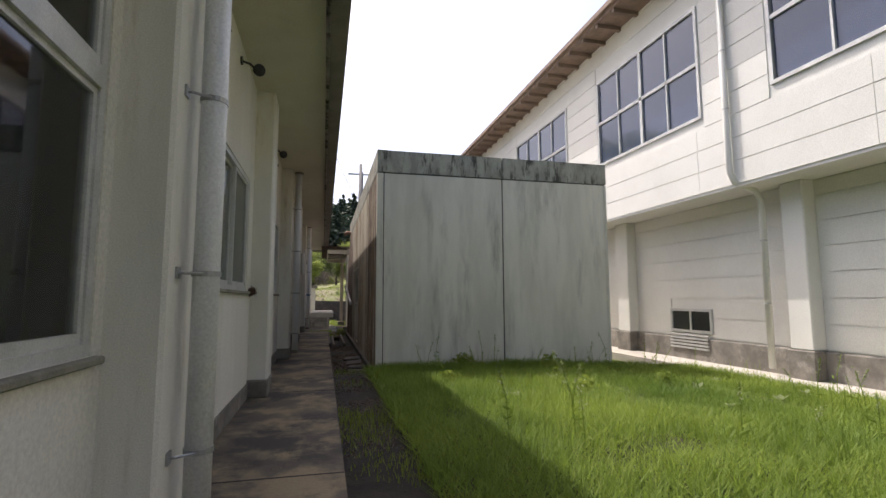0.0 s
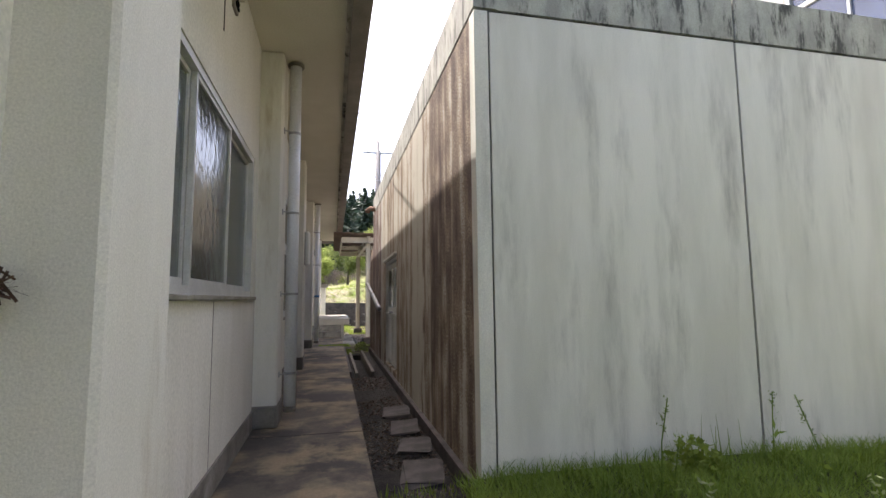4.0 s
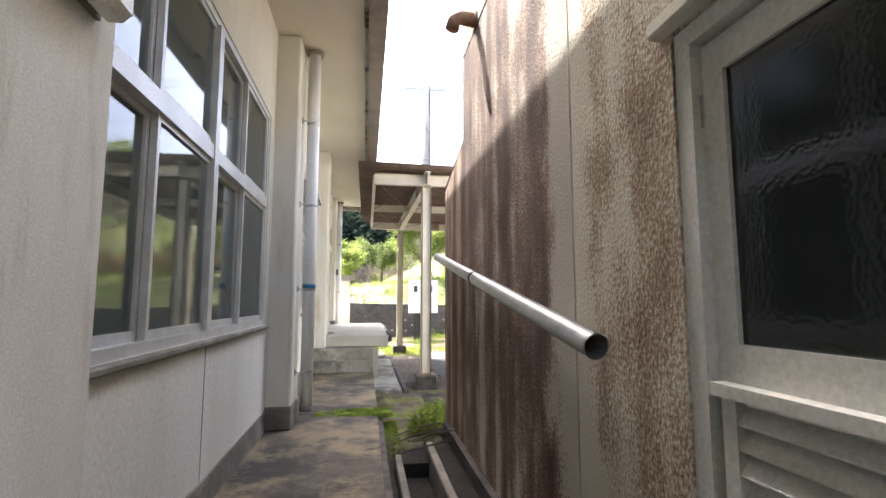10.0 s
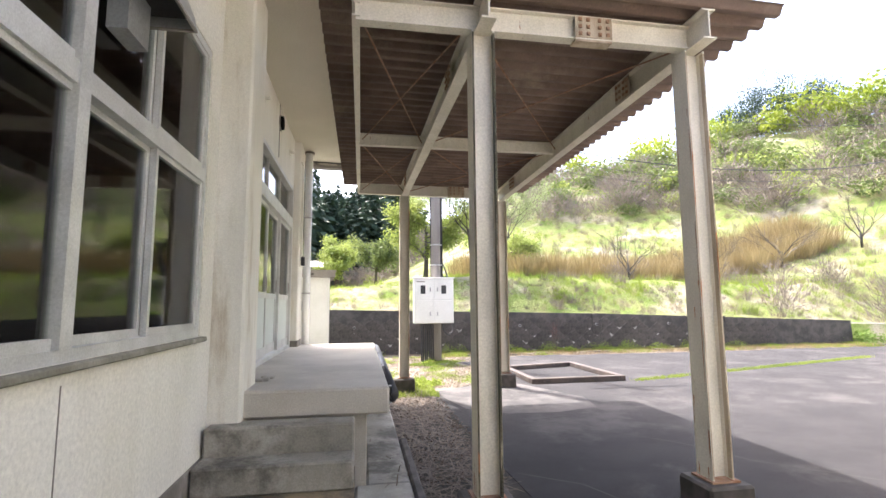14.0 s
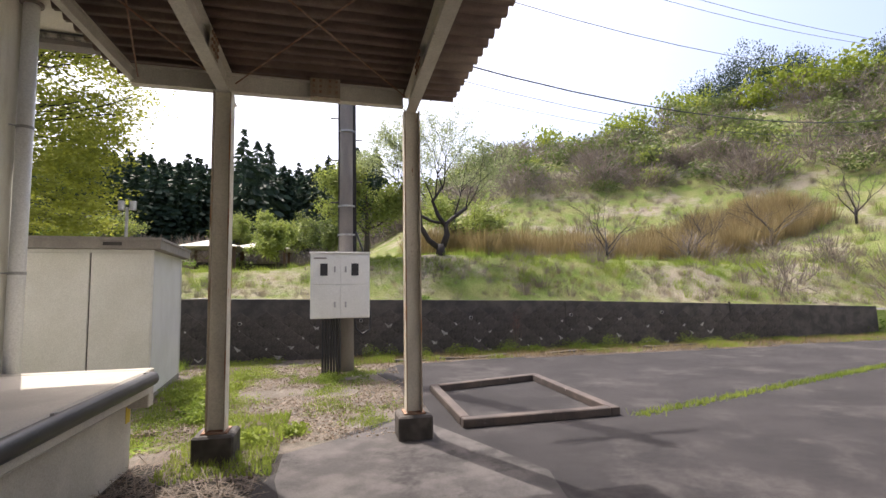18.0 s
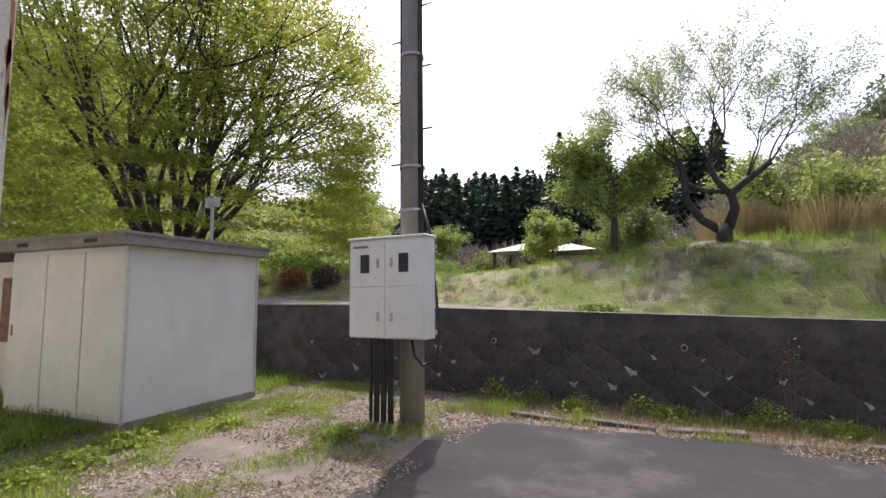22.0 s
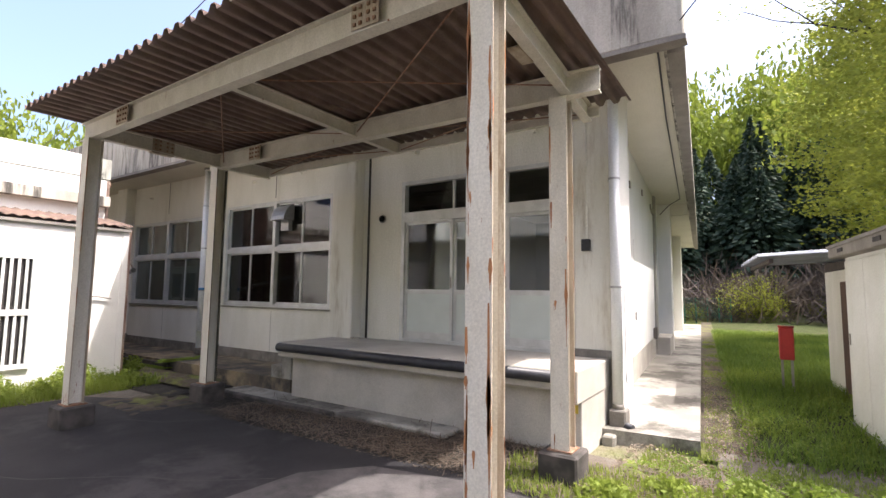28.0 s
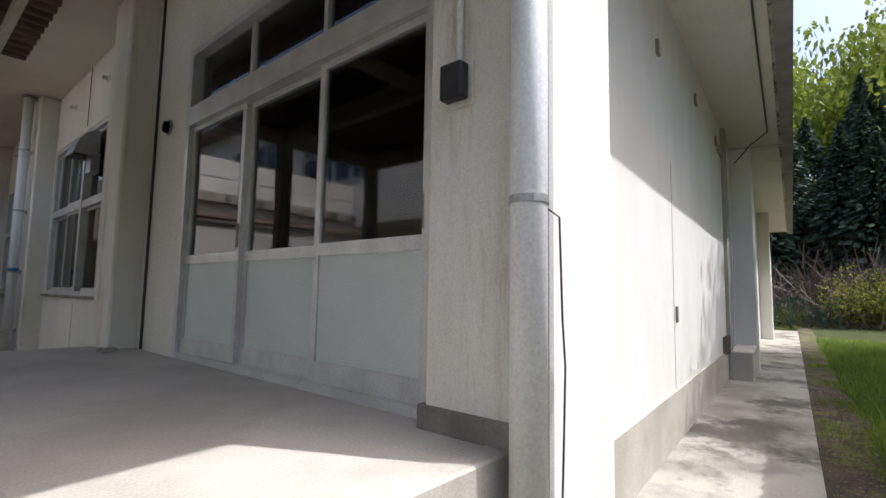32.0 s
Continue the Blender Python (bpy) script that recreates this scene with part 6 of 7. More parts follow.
def small_tree(x, y, h, w, seed, material="leafmid", name="small_tree", label="dense small leafy tree on the bank", n=15000, ls=0.10):
    rg = np.random.RandomState(seed)
    z = float(ground_h(x, y))
    t = thing(name, label, "tree")
    bm = bmesh.new()
    tube(bm, [(x, y, z - 0.3), (x + 0.05, y, z + h * 0.35), (x, y, z + h * 0.7)], 0.05 * h * 0.5 + 0.05, 8, True, 0.03)
    part("trunk", bm, "bark", t, smooth=True)
    bm, tips = bmesh.new(), []
    for k in range(11):
        a, f = rg.uniform(0, 6.28), rg.uniform(0.2, 0.7)
        limbs(rg, bm, Vector((x, y, z + h * f)), Vector((math.cos(a), math.sin(a), rg.uniform(0.3, 1.0))), w * rg.uniform(0.45, 0.8) * (1.1 - f * 0.5), 0.05, 1, tips, 0.6, 0.1, 3)
    part("branching", bm, "bark", t)
    P = np.array([p for p, d in tips])
    C = P[rg.randint(0, len(P), n)] + rg.normal(0, 0.17 * w / 2, (n, 3))
    V, Q = leaf_quads(rg, C, ls * 0.62, 0.4)
    np_mesh("crown", V, Q, material, t)


small_tree(3.45, 46.3, 4.2, 2.4, 21, "hillfresh")
small_tree(-1.2, 56.0, 3.2, 1.9, 22, "hillfresh", "shrub_tree", "rounded pale green shrub in the field", 11000, 0.13)
small_tree(-11.6, 54.8, 1.7, 1.7, 23, "leafmid", "shrub_tree", "low rounded dark green shrub in the field", 7000, 0.12)
small_tree(-17.2, 72.9, 4.6, 2.9, 24, "hillfresh", "shrub_tree", "rounded pale green shrub in the field", 9000, 0.15)
small_tree(-7.6, 79.5, 5.2, 3.0, 27, "hillfresh", "shrub_tree", "fresh green tree behind the pavilion", 8000, 0.16)
small_tree(-2.4, 80.0, 5.4, 3.2, 28, "hillfresh", "shrub_tree", "fresh green tree behind the pavilion", 8000, 0.16)
small_tree(1.5, 66.0, 4.4, 2.8, 25, "hillmid", "shrub_tree", "rounded olive green shrub in the field", 9000, 0.15)
small_tree(8.6, 51.5, 3.2, 2.6, 26, "hillfresh", "shrub_tree", "pale green shrub behind the plum tree", 9000, 0.12)


def bare_tree(x, y, h, seed):
    rg = np.random.RandomState(seed)
    z = float(ground_h(x, y))
    t = thing("bare_tree", "small leafless tree with grey twigs on the bank", "tree", "leafless trees on the bank")
    bm, tips = bmesh.new(), []
    tube(bm, [(x, y, z - 0.3), (x + 0.05 * h * rg.uniform(-1, 1), y, z + 0.30 * h)], 0.028 * h, 7, True, 0.02 * h)
    part("trunk", bm, "barkdark", t, smooth=True)
    bm = bmesh.new()
    for k in range(5):
        a = k * 2.4 + rg.uniform(-0.3, 0.3)
        limbs(rg, bm, Vector((x, y, z + h * (0.10 + 0.045 * k))), Vector((math.cos(a), math.sin(a), rg.uniform(0.8, 1.5))), h * 0.36, 0.013 * h, 3, tips, 0.5, 0.12, 3, 0.55)
    part("branching", bm, "bark", t)


for x, y, h, seed in ((15.5, 47.6, 3.2, 301), (20.5, 48.0, 2.6, 302), (28.0, 50.0, 3.8, 303), (34.0, 49.5, 3.4, 304), (24.5, 51.5, 3.0, 305), (38.5, 48.5, 4.2, 306), (-10.5, 55.0, 3.6, 307), (-15.0, 58.0, 4.0, 309)):
    bare_tree(x, y, h, seed)


# base plants for the woods, as arrays about the origin
def conifer_base(rg, h=12.0, w=2.3, n=270, size=0.84):
    f = rg.uniform(0, 1, n) ** 0.75
    tier = (1 - f ** 1.6) * (0.8 + 0.2 * np.abs(np.sin(f * 26)))
    a = rg.uniform(0, 6.283, n)
    r = w * tier * rg.uniform(0.25, 1, n) ** 0.5
    C = np.stack([r * np.cos(a), r * np.sin(a), h * (0.08 + 0.92 * f) - 0.12 * r], -1)
    out = np.stack([np.cos(a), np.sin(a), -0.45 + 0 * a], -1)
    out /= np.linalg.norm(out, axis=1)[:, None]
    e = np.cross(out, rg.normal(0, 1, (n, 3)))
    e /= np.linalg.norm(e, axis=1)[:, None] + 1e-9
    s = (size * rg.uniform(0.6, 1.2, n) * (0.45 + 0.55 * (1 - f)))[:, None]
    V = np.stack([C - out * s, C + e * s * 0.45, C + out * s, C - e * s * 0.45], 1).reshape(-1, 3)
    k = 5
    tv, tq = [], []
    for i in range(k):
        b = 2 * math.pi * i / k
        tv += [(0.22 * math.cos(b), 0.22 * math.sin(b), -0.6), (0.03 * math.cos(b), 0.03 * math.sin(b), h * 0.97)]
    for i in range(k):
        j = (i + 1) % k
        tq.append((2 * i, 2 * j, 2 * j + 1, 2 * i + 1))
    return join_np([(V, np.arange(4 * n).reshape(-1, 4)), (np.array(tv), np.array(tq))])


def bush_base(rg, n=430, s=0.080, lobes=9):
    C = []
    for k in range(lobes):
        c = rg.normal(0, 0.5, 3) * (1, 1, 0.35) + (0, 0, 0.75)
        C.append(clump_points(rg, n // lobes, c, rg.uniform(0.35, 0.75, 3) * (1, 1, 0.8), 0.35))
    C = np.concatenate(C)
    C[:, 2] = np.maximum(C[:, 2], 0.0)
    return leaf_quads(rg, C, s, 0.4)


def brush_base(rg, n=230, w=0.013):
    """A leafless thicket: fine twigs fanning up and out."""
    a, r = rg.uniform(0, 6.283, n), rg.uniform(0, 0.75, n) ** 0.7
    h = rg.uniform(0.0, 1.0, n)
    p = np.stack([r * np.cos(a), r * np.sin(a), h * 0.95 * (1.1 - r * 0.55)], -1)
    d = np.stack([np.cos(a) * r, np.sin(a) * r, np.full(n, 0.7)], -1) + rg.normal(0, 0.42, (n, 3))
    d /= np.linalg.norm(d, axis=1)[:, None]
    ln = rg.uniform(0.18, 0.5, n)[:, None]
    e = np.cross(d, rg.normal(0, 1, (n, 3)))
    e /= np.linalg.norm(e, axis=1)[:, None]
    V = np.stack([p - e * w, p + e * w, p + d * ln + e * w * 0.3, p + d * ln - e * w * 0.3], 1).reshape(-1, 3)
    return V, np.arange(4 * n).reshape(-1, 4)


def reed_base(rg, n=115):
    a, r = rg.uniform(0, 6.283, n), rg.uniform(0, 0.5, n)
    p = np.stack([r * np.cos(a), r * np.sin(a), np.zeros(n)], -1)
    d = np.stack([np.cos(a) * rg.uniform(0, 0.45, n), np.sin(a) * rg.uniform(0, 0.45, n), np.ones(n)], -1)
    ln = rg.uniform(0.7, 1.6, n)[:, None]
    e = np.cross(d, rg.normal(0, 1, (n, 3)))
    e /= np.linalg.norm(e, axis=1)[:, None]
    w = 0.014
    V = np.stack([p - e * w, p + e * w, p + d * ln + e * w * 0.4, p + d * ln - e * w * 0.4], 1).reshape(-1, 3)
    return V, np.arange(4 * n).reshape(-1, 4)


def scatter(name, bases, spots, material, label, category):
    """Many far plants as one mesh. spots: x, y, scale, height factor."""
    rg = np.random.RandomState(len(spots))
    out = []
    for x, y, s, hf in spots:
        V, Q = bases[rg.randint(len(bases))]
        a = rg.uniform(0, 6.283)
        c, sn = math.cos(a), math.sin(a)
        W = np.stack([(V[:, 0] * c - V[:, 1] * sn) * s + x, (V[:, 0] * sn + V[:, 1] * c) * s + y, V[:, 2] * s * hf + float(ground_h(x, y)) - 0.1 * min(1.0, s)], -1)
        out.append((W, Q))
    V, Q = join_np(out)
    ob = np_mesh(name, V, Q, material)
    return tagged(ob, label, category, kind="stuff")


rg = np.random.RandomState(77)
CON = [conifer_base(rg, 11, 2.9), conifer_base(rg, 12.5, 2.6), conifer_base(rg, 10.5, 3.0)]
BUSH = [bush_base(rg, 330, 0.097) for k in range(5)]
BIG = [bush_base(rg, 2900, 0.035, 18) for k in range(3)]
rgf = np.random.RandomState(78)
FINE_CON = [conifer_base(rgf, h, w, 1700, 0.43) for h, w in ((11, 2.9), (12.5, 2.6), (10.5, 3.0))]
FINE_BIG = [bush_base(rgf, 4000, 0.047, 14) for k in range(3)]
BRUSH = [brush_base(rg) for k in range(4)]
REED = [reed_base(rg) for k in range(3)]


def polar(az, r):
    return 4 + r * math.sin(radians(az)), 28 + r * math.cos(radians(az))


# dark cedars: the far wood, two taller groups, a lone tree, the ridge on the hill
spots = []
for k in range(420):
    az, r = rg.uniform(-29.5, 3.5), rg.uniform(66, 97)
    spots.append((*polar(az, r), rg.uniform(1.2, 1.45), rg.uniform(0.72, 0.86)))
for az, r, s in ((-12, 63, 1.35), (-10.5, 64, 1.5), (-9.2, 66, 1.45), (-3.5, 74, 1.3), (-2.2, 75, 1.4), (-0.8, 76, 1.3)):
    spots.append((*polar(az, r), s, 1.05))
lone = thing("lone_fir", "single dark fir on the green slope", "tree")
V, Q = FINE_CON[0]
np_mesh("crown", V * (1.25, 1.25, 0.98) + (-33.5, 79.5, float(ground_h(-33.5, 79.5))), Q, "leafdark", lone)
ridge = [(*polar(az + rg.uniform(-0.6, 0.6), rg.uniform(66, 72)), rg.uniform(2.2, 2.9), rg.uniform(1.7, 2.2)) for az in (41.5, 42.6, 44, 45.2, 49, 50.2, 51.4, 55.5, 59, 60.5, 64)]
scatter("ridge_pines", BIG, ridge, "leafdark", "dark pines along the hill's ridge", "woodland")
scatter("ridge_trees", BUSH, [(*polar(rg.uniform(24, 66), rg.uniform(60, 72)), rg.uniform(1.8, 3.2), rg.uniform(1.1, 1.6)) for k in range(30)] + [(*polar(az, r), q, 1.5) for az, r, q in ((67, 46, 4.2), (71, 44, 4.6), (75, 48, 4.4))], "woodgreen", "fresh green trees along the hill's ridge", "woodland")
scatter("far_conifer_wood", CON, spots, "leafdark", "dark cedar wood on the far slope", "woodland")
spots = []
for k in range(30):
    spots.append((rg.uniform(-42, -36), rg.uniform(23, 38), rg.uniform(0.85, 1.1), rg.uniform(0.9, 1.1)))
scatter("west_conifer_wood", FINE_CON, spots, "leafdark", "dark cedars behind the lawn", "woodland")
spots = []
for k in range(40):
    spots.append((rg.uniform(-62, -47), rg.uniform(14, 66), rg.uniform(4.0, 5.4), rg.uniform(1.7, 2.2)))
for x, y, s in ((-41, 40, 4.4), (-38, 43, 4.2), (-41, 47, 4.4), (-35, 48, 3.8)):
    spots.append((x, y, s, 2.3))
south = []
for k in range(18):
    a, r = radians(rg.uniform(-182, -150)), rg.uniform(62, 84)
    south.append((5 + r * math.sin(a), 32 + r * math.cos(a), rg.uniform(5.0, 6.6), rg.uniform(2.0, 2.6)))
scatter("south_wood", FINE_BIG, south[:15], "woodgreen", "fresh green wooded hill beyond the courtyard", "woodland")
scatter("west_broadleaf_wood", FINE_BIG, spots[8:], "woodgreen", "green broadleaf trees above the cedars", "woodland")
spots = [(rg.uniform(-40, -31.5), rg.uniform(22, 46), rg.uniform(1.0, 1.7), rg.uniform(0.8, 1.1)) for k in range(9)]
spots += [(-31.4, 31.9, 1.7, 1.3), (-31.6, 28.4, 0.9, 1.0)]
scatter("west_shrubs", BIG, spots, "leafnew", "yellow-green shrubs at the wood's edge", "shrubs")
spots = [(rg.uniform(-40, -31), rg.uniform(22, 44), rg.uniform(1.8, 3.4), rg.uniform(0.9, 1.2)) for k in range(80)]
scatter("west_brushwood", BRUSH, spots, "twigdark", "bare brown brushwood at the wood's edge", "shrubs")
spots = []
for k in range(210):
    az, r = rg.uniform(-56, 78), rg.uniform(44, 108)
    s = rg.uniform(0.8, 2.0) * (0.6 + r / 90)
    if az < 12 and r > 60:
        s *= 0.7
    if -30 < az < 10 and r > 66:
        continue
    spots.append((*polar(az, r), s, rg.uniform(0.7, 1.1)))
for k in range(130):
    spots.append((*polar(rg.uniform(10, 78), rg.uniform(46, 80)), rg.uniform(1.2, 2.4), rg.uniform(0.7, 1.1)))
scatter("green_hill_scrub", BUSH, spots, "hillmid", "green scrub and young trees over the hillside", "shrubs")
spots = []
for k in range(210):
    az, r = rg.uniform(-60, 78), rg.uniform(45, 108)
    s = rg.uniform(0.8, 1.9) * (0.6 + r / 90)
    if -30 < az < 10 and r > 60:
        continue
    spots.append((*polar(az, r), s, rg.uniform(0.7, 1.1)))
for k in range(150):
    spots.append((*polar(rg.uniform(-64, -30), rg.uniform(52, 106)), rg.uniform(1.5, 2.9), rg.uniform(0.8, 1.1)))
scatter("fresh_hill_scrub", BUSH, spots, "hillfresh", "fresh yellow-green scrub over the hillside", "shrubs")
spots = []
for k in range(250):
    az, r = rg.uniform(8, 78), rg.uniform(44, 84)
    spots.append((*polar(az, r), rg.uniform(1.6, 3.6), rg.uniform(0.6, 1.0)))
for k in range(90):
    az, r = rg.uniform(-26, 8), rg.uniform(50, 66)
    spots.append((*polar(az, r), rg.uniform(1.6, 3.2), rg.uniform(0.8, 1.2)))
for k in range(16):
    az, r = rg.uniform(24, 60), rg.uniform(22, 34)
    spots.append((*polar(az, r), rg.uniform(0.8, 1.5), rg.uniform(0.9, 1.3)))
scatter("bare_brushwood", BRUSH, spots, "brush", "grey leafless brushwood on the hillside", "shrubs")
spots = []
for k in range(470):
    x = rg.uniform(6.5, 34)
    y = 48.2 + rg.uniform(0, 5.5) + 0.10 * (x - 8) + (1.5 if x < 9 else 0)
    spots.append((x, y, rg.uniform(0.9, 1.3), rg.uniform(0.7, 1.0)))
scatter("dry_reed_bed", REED, spots, "reed", "orange-brown thicket along the top of the bank", "shrubs")
TUFT = [reed_base(rg, 46) for k in range(4)]
for nm, mt, lab, n, a0, a1, r0, r1, s0 in (("slope_straw", "straw", "pale dry grass over the slope", 650, 14, 72, 26, 48, 0.5), ("slope_grass", "grass", "green grass tufts over the slope", 800, 8, 72, 18, 42, 0.36), ("slope_brush", "brush", "low grey twigs over the slope", 420, 14, 72, 15, 46, 0.5)):
    spots = []
    for k in range(n):
        x, y = polar(rg.uniform(a0, a1), rg.uniform(r0, r1))
        if y > 41.6:
            spots.append((x, y, s0 * rg.uniform(0.5, 1.3), rg.uniform(0.5, 0.9)))
    scatter(nm, TUFT, spots, mt, lab, "grass")
for nm, mt, lab, n, u0, u1 in (("bank_tufts", "grass", "grass tufts on the bank", 800, 42.6, 49), ("bank_dry_tufts", "straw", "dry grass tufts on the bank", 450, 41.1, 44), ("bank_twigs", "brush", "dead stems on the lower bank", 450, 41.2, 44.5)):
    scatter(nm, TUFT, [(rg.uniform(-14, 26), rg.uniform(u0, u1), rg.uniform(0.10, 0.26), rg.uniform(0.5, 1.0)) for k in range(n)], mt, lab, "grass")
for nm, mt, lab, x, y, h in (("azalea_bush", "azalea", "small azalea bush in red blossom by the road", -6.9, 43.0, 0.75), ("maroon_bush", "maroon", "maroon-leaved garden bush by the road", -5.4, 43.0, 0.8), ("road_bush", "leafmid", "low dark green bush on the wall top", 4.3, 38.62, 0.24)):
    rgl = np.random.RandomState(int(h * 100))
    bush = thing(nm, lab, "bush")
    z0 = float(ground_h(x, y)) if y > 40 else float(road_z(x)) - 0.05
    wd = 0.6 if y > 40 else 0.42
    V, Q = leaf_quads(rgl, clump_points(rgl, 1500, (x, y, z0 + h * 0.45), (wd, wd * 0.7, h * 0.55), 0.3), 0.045 if y > 40 else 0.03, 0.3)
    np_mesh("leaves", V, Q, mt, bush)
    bm = bmesh.new()
    for k in range(7):
        a = k * 0.9
        tube(bm, [(x, y, z0 - 0.05), (x + 0.2 * math.cos(a), y + 0.15 * math.sin(a), z0 + h * 0.6)], 0.012, 5)
    part("stems", bm, "bark", bush)
dp = thing("dead_flower_stalk", "dry reddish flower stalk before the retaining wall", "plant")
bm = bmesh.new()
for k, (dx, hh) in enumerate(((0.0, 0.95), (0.05, 0.8), (-0.06, 0.7), (0.1, 0.5))):
    tube(bm, [(6.72 + dx * 0.3, 37.6, -0.3), (6.72 + dx, 37.6, -0.3 + hh * 0.6), (6.72 + dx * 1.4, 37.59, -0.3 + hh)], 0.006, 5)
part("stalk", bm, "oldleaf", dp)
rgl = np.random.RandomState(71)
V, Q = leaf_quads(rgl, np.array((6.72, 37.6, 0.45)) + rgl.normal(0, 1, (160, 3)) * (0.06, 0.03, 0.14), 0.02, 0.0)
tagged(np_mesh("seed_heads", V, Q, "maroon", dp), kind="stuff")
spots = [(x, 38.6 + rg.uniform(0, 0.25), rg.uniform(0.12, 0.2), 0.8) for x in (3.2, 6.5, 9.0)]
spots += [(rg.uniform(-14, -6.5), rg.uniform(47, 57), rg.uniform(0.5, 1.1), 0.9) for k in range(18)]
spots += [(19.3 + k * 0.9, 37.75, rg.uniform(0.4, 0.7), 0.9) for k in range(14)]
scatter("low_bushes", BUSH, spots, "leafmid", "low green bushes by the road", "shrubs")


# ---- grass and weeds ----
def blades(rg, xs, ys, zs, h, w=0.006, lean=0.45):
    n = len(xs)
    a = rg.uniform(0, 6.283, n)
    hh = h * rg.uniform(0.45, 1.25, n)
    l = lean * hh * rg.uniform(0.2, 1.4, n)
    ww = w * rg.uniform(0.7, 1.5, n)
    b = np.stack([xs, ys, zs], -1)
    s = np.stack([-np.sin(a) * ww, np.cos(a) * ww, 0 * a], -1)
    o = np.stack([np.cos(a) * l, np.sin(a) * l, hh], -1)
    V = np.stack([b - s, b + s, b + o + s * 0.2, b + o - s * 0.2], 1).reshape(-1, 3)
    return V, np.arange(4 * n).reshape(-1, 4)


def sod(name, n, region, z, h, label, material="grass", patch=0.0, seed=1, w=0.006, dens=None, lean=0.45):
    rg = np.random.RandomState(seed)
    x0, x1, y0, y1 = region
    xs, ys = rg.uniform(x0, x1, n), rg.uniform(y0, y1, n)
    keep = np.ones(n, bool)
    hs = np.full(n, h)
    if patch:
        v = np.array([noise.noise(Vector((x * 1.1, y * 1.1, seed))) for x, y in zip(xs, ys)])
        keep = v + rg.uniform(-0.2, 0.2, n) > patch
        hs = h * (0.6 + 0.8 * np.clip(v - patch, 0, 0.6))
    if dens:
        keep &= dens(xs, ys)
    xs, ys, hs = xs[keep], ys[keep], hs[keep]
    V, Q = blades(rg, xs, ys, z(xs) - 0.01 if callable(z) else np.full(len(xs), z), hs, w, lean)
    ob = np_mesh(name, V, Q, material)
    return tagged(ob, label, "grass", kind="stuff")


sod("lawn_grass", 125000, (0.75, 7.58, 2.4, 10.55), lawn_z, 0.12, "lush bright green lawn grass", "lawn", patch=-0.62, seed=1, w=0.0045, lean=1.2)
sod("lawn_weeds", 2000, (1.2, 7.5, 2.5, 10.5), lawn_z, 0.42, "taller weeds in the lawn", "lawn", patch=0.04, seed=2, w=0.005)
sod("north_grass", 60000, (-20, -0.4, 32.85, 38.2), verge_z, 0.17, "green grass strip north of the building", "lawn", patch=-0.5, seed=3, w=0.007, lean=0.9).matrix_world = SKEW
sod("strip_weeds", 9000, (-14, -0.4, 32.45, 33.2), verge_z, 0.09, "weeds in the litter strip", patch=0.08, seed=13, w=0.004).matrix_world = SKEW
def yard_cover(xs, ys):
    """Thick along the shed side and round the pole, thin elsewhere."""
    v = np.array([noise.noise(Vector((x * 1.7, y * 1.7, 4))) + 0.5 * noise.noise(Vector((x * 6, y * 6, 9))) for x, y in zip(xs, ys)])
    m = 1.1 * np.exp(-((xs - 0.15) / 0.75) ** 2) + 0.9 * np.exp(-((xs - 2.2) ** 2 + (ys - 35.2) ** 2) / 0.45) + 0.5 * np.exp(-((xs - 2.2) / 0.5) ** 2)
    return m * 0.70 + v * 1.0 + np.random.RandomState(3).uniform(-0.45, 0.45, len(xs)) > 0.66


sod("yard_grass", 90000, (-1.0, 3.2, 31.5, 37.9), -0.275, 0.050, "grass patches among dry leaves", seed=4, w=0.004, dens=yard_cover)
def leafy(name, n, region, z, h, label, seed, dens=None, size=0.017):
    rg = np.random.RandomState(seed)
    x0, x1, y0, y1 = region
    xs, ys = rg.uniform(x0, x1, n), rg.uniform(y0, y1, n)
    v = np.array([noise.noise(Vector((x * 2.1, y * 2.1, seed))) for x, y in zip(xs, ys)])
    keep = v + rg.uniform(-0.1, 0.1, n) > 0.08
    if dens:
        keep &= dens(xs, ys)
    xs, ys, v = xs[keep], ys[keep], v[keep]
    P = np.stack([xs, ys, z + rg.uniform(0, 1, len(xs)) * h * (0.3 + 1.6 * np.clip(v, 0, 0.6))], -1)
    V, Q = leaf_quads(rg, P, size, 0.55, 0.5)
    return tagged(np_mesh(name, V, Q, "grass"), label, "weeds", kind="stuff")


leafy("verge_weeds", 16000, (-9, -0.3, 32.75, 35.5), -0.20, 0.20, "leafy weeds in the grass strip", 84, size=0.022).matrix_world = SKEW
leafy("yard_leafy_weeds", 60000, (-1.0, 3.2, 31.6, 37.85), -0.27, 0.16, "low leafy weeds in the yard", 81, yard_cover)
leafy("wall_foot_weeds", 20000, (2.8, 14, 37.25, 37.84), -0.27, 0.30, "leafy weeds along the wall foot", 82)
leafy("shed_end_weeds", 9000, (0.9, 5.4, 22.1, 23.5), -0.27, 0.30, "leafy weeds before the lean-to", 83, size=0.024)
sod("yard_tall_grass", 8000, (-2.2, 0.7, 33.2, 37.9), -0.275, 0.17, "taller grass beside the storage shed", patch=0.12, seed=24, w=0.005)
sod("wall_foot_grass", 26000, (2.6, 19, 36.6, 37.85), -0.27, 0.14, "weeds along the foot of the retaining wall", patch=0.16, seed=5, w=0.006)
sod("wall_foot_straw", 9000, (2.6, 19, 36.6, 37.85), -0.27, 0.10, "dry straw along the foot of the retaining wall", "reed", patch=0.0, seed=15, w=0.005)
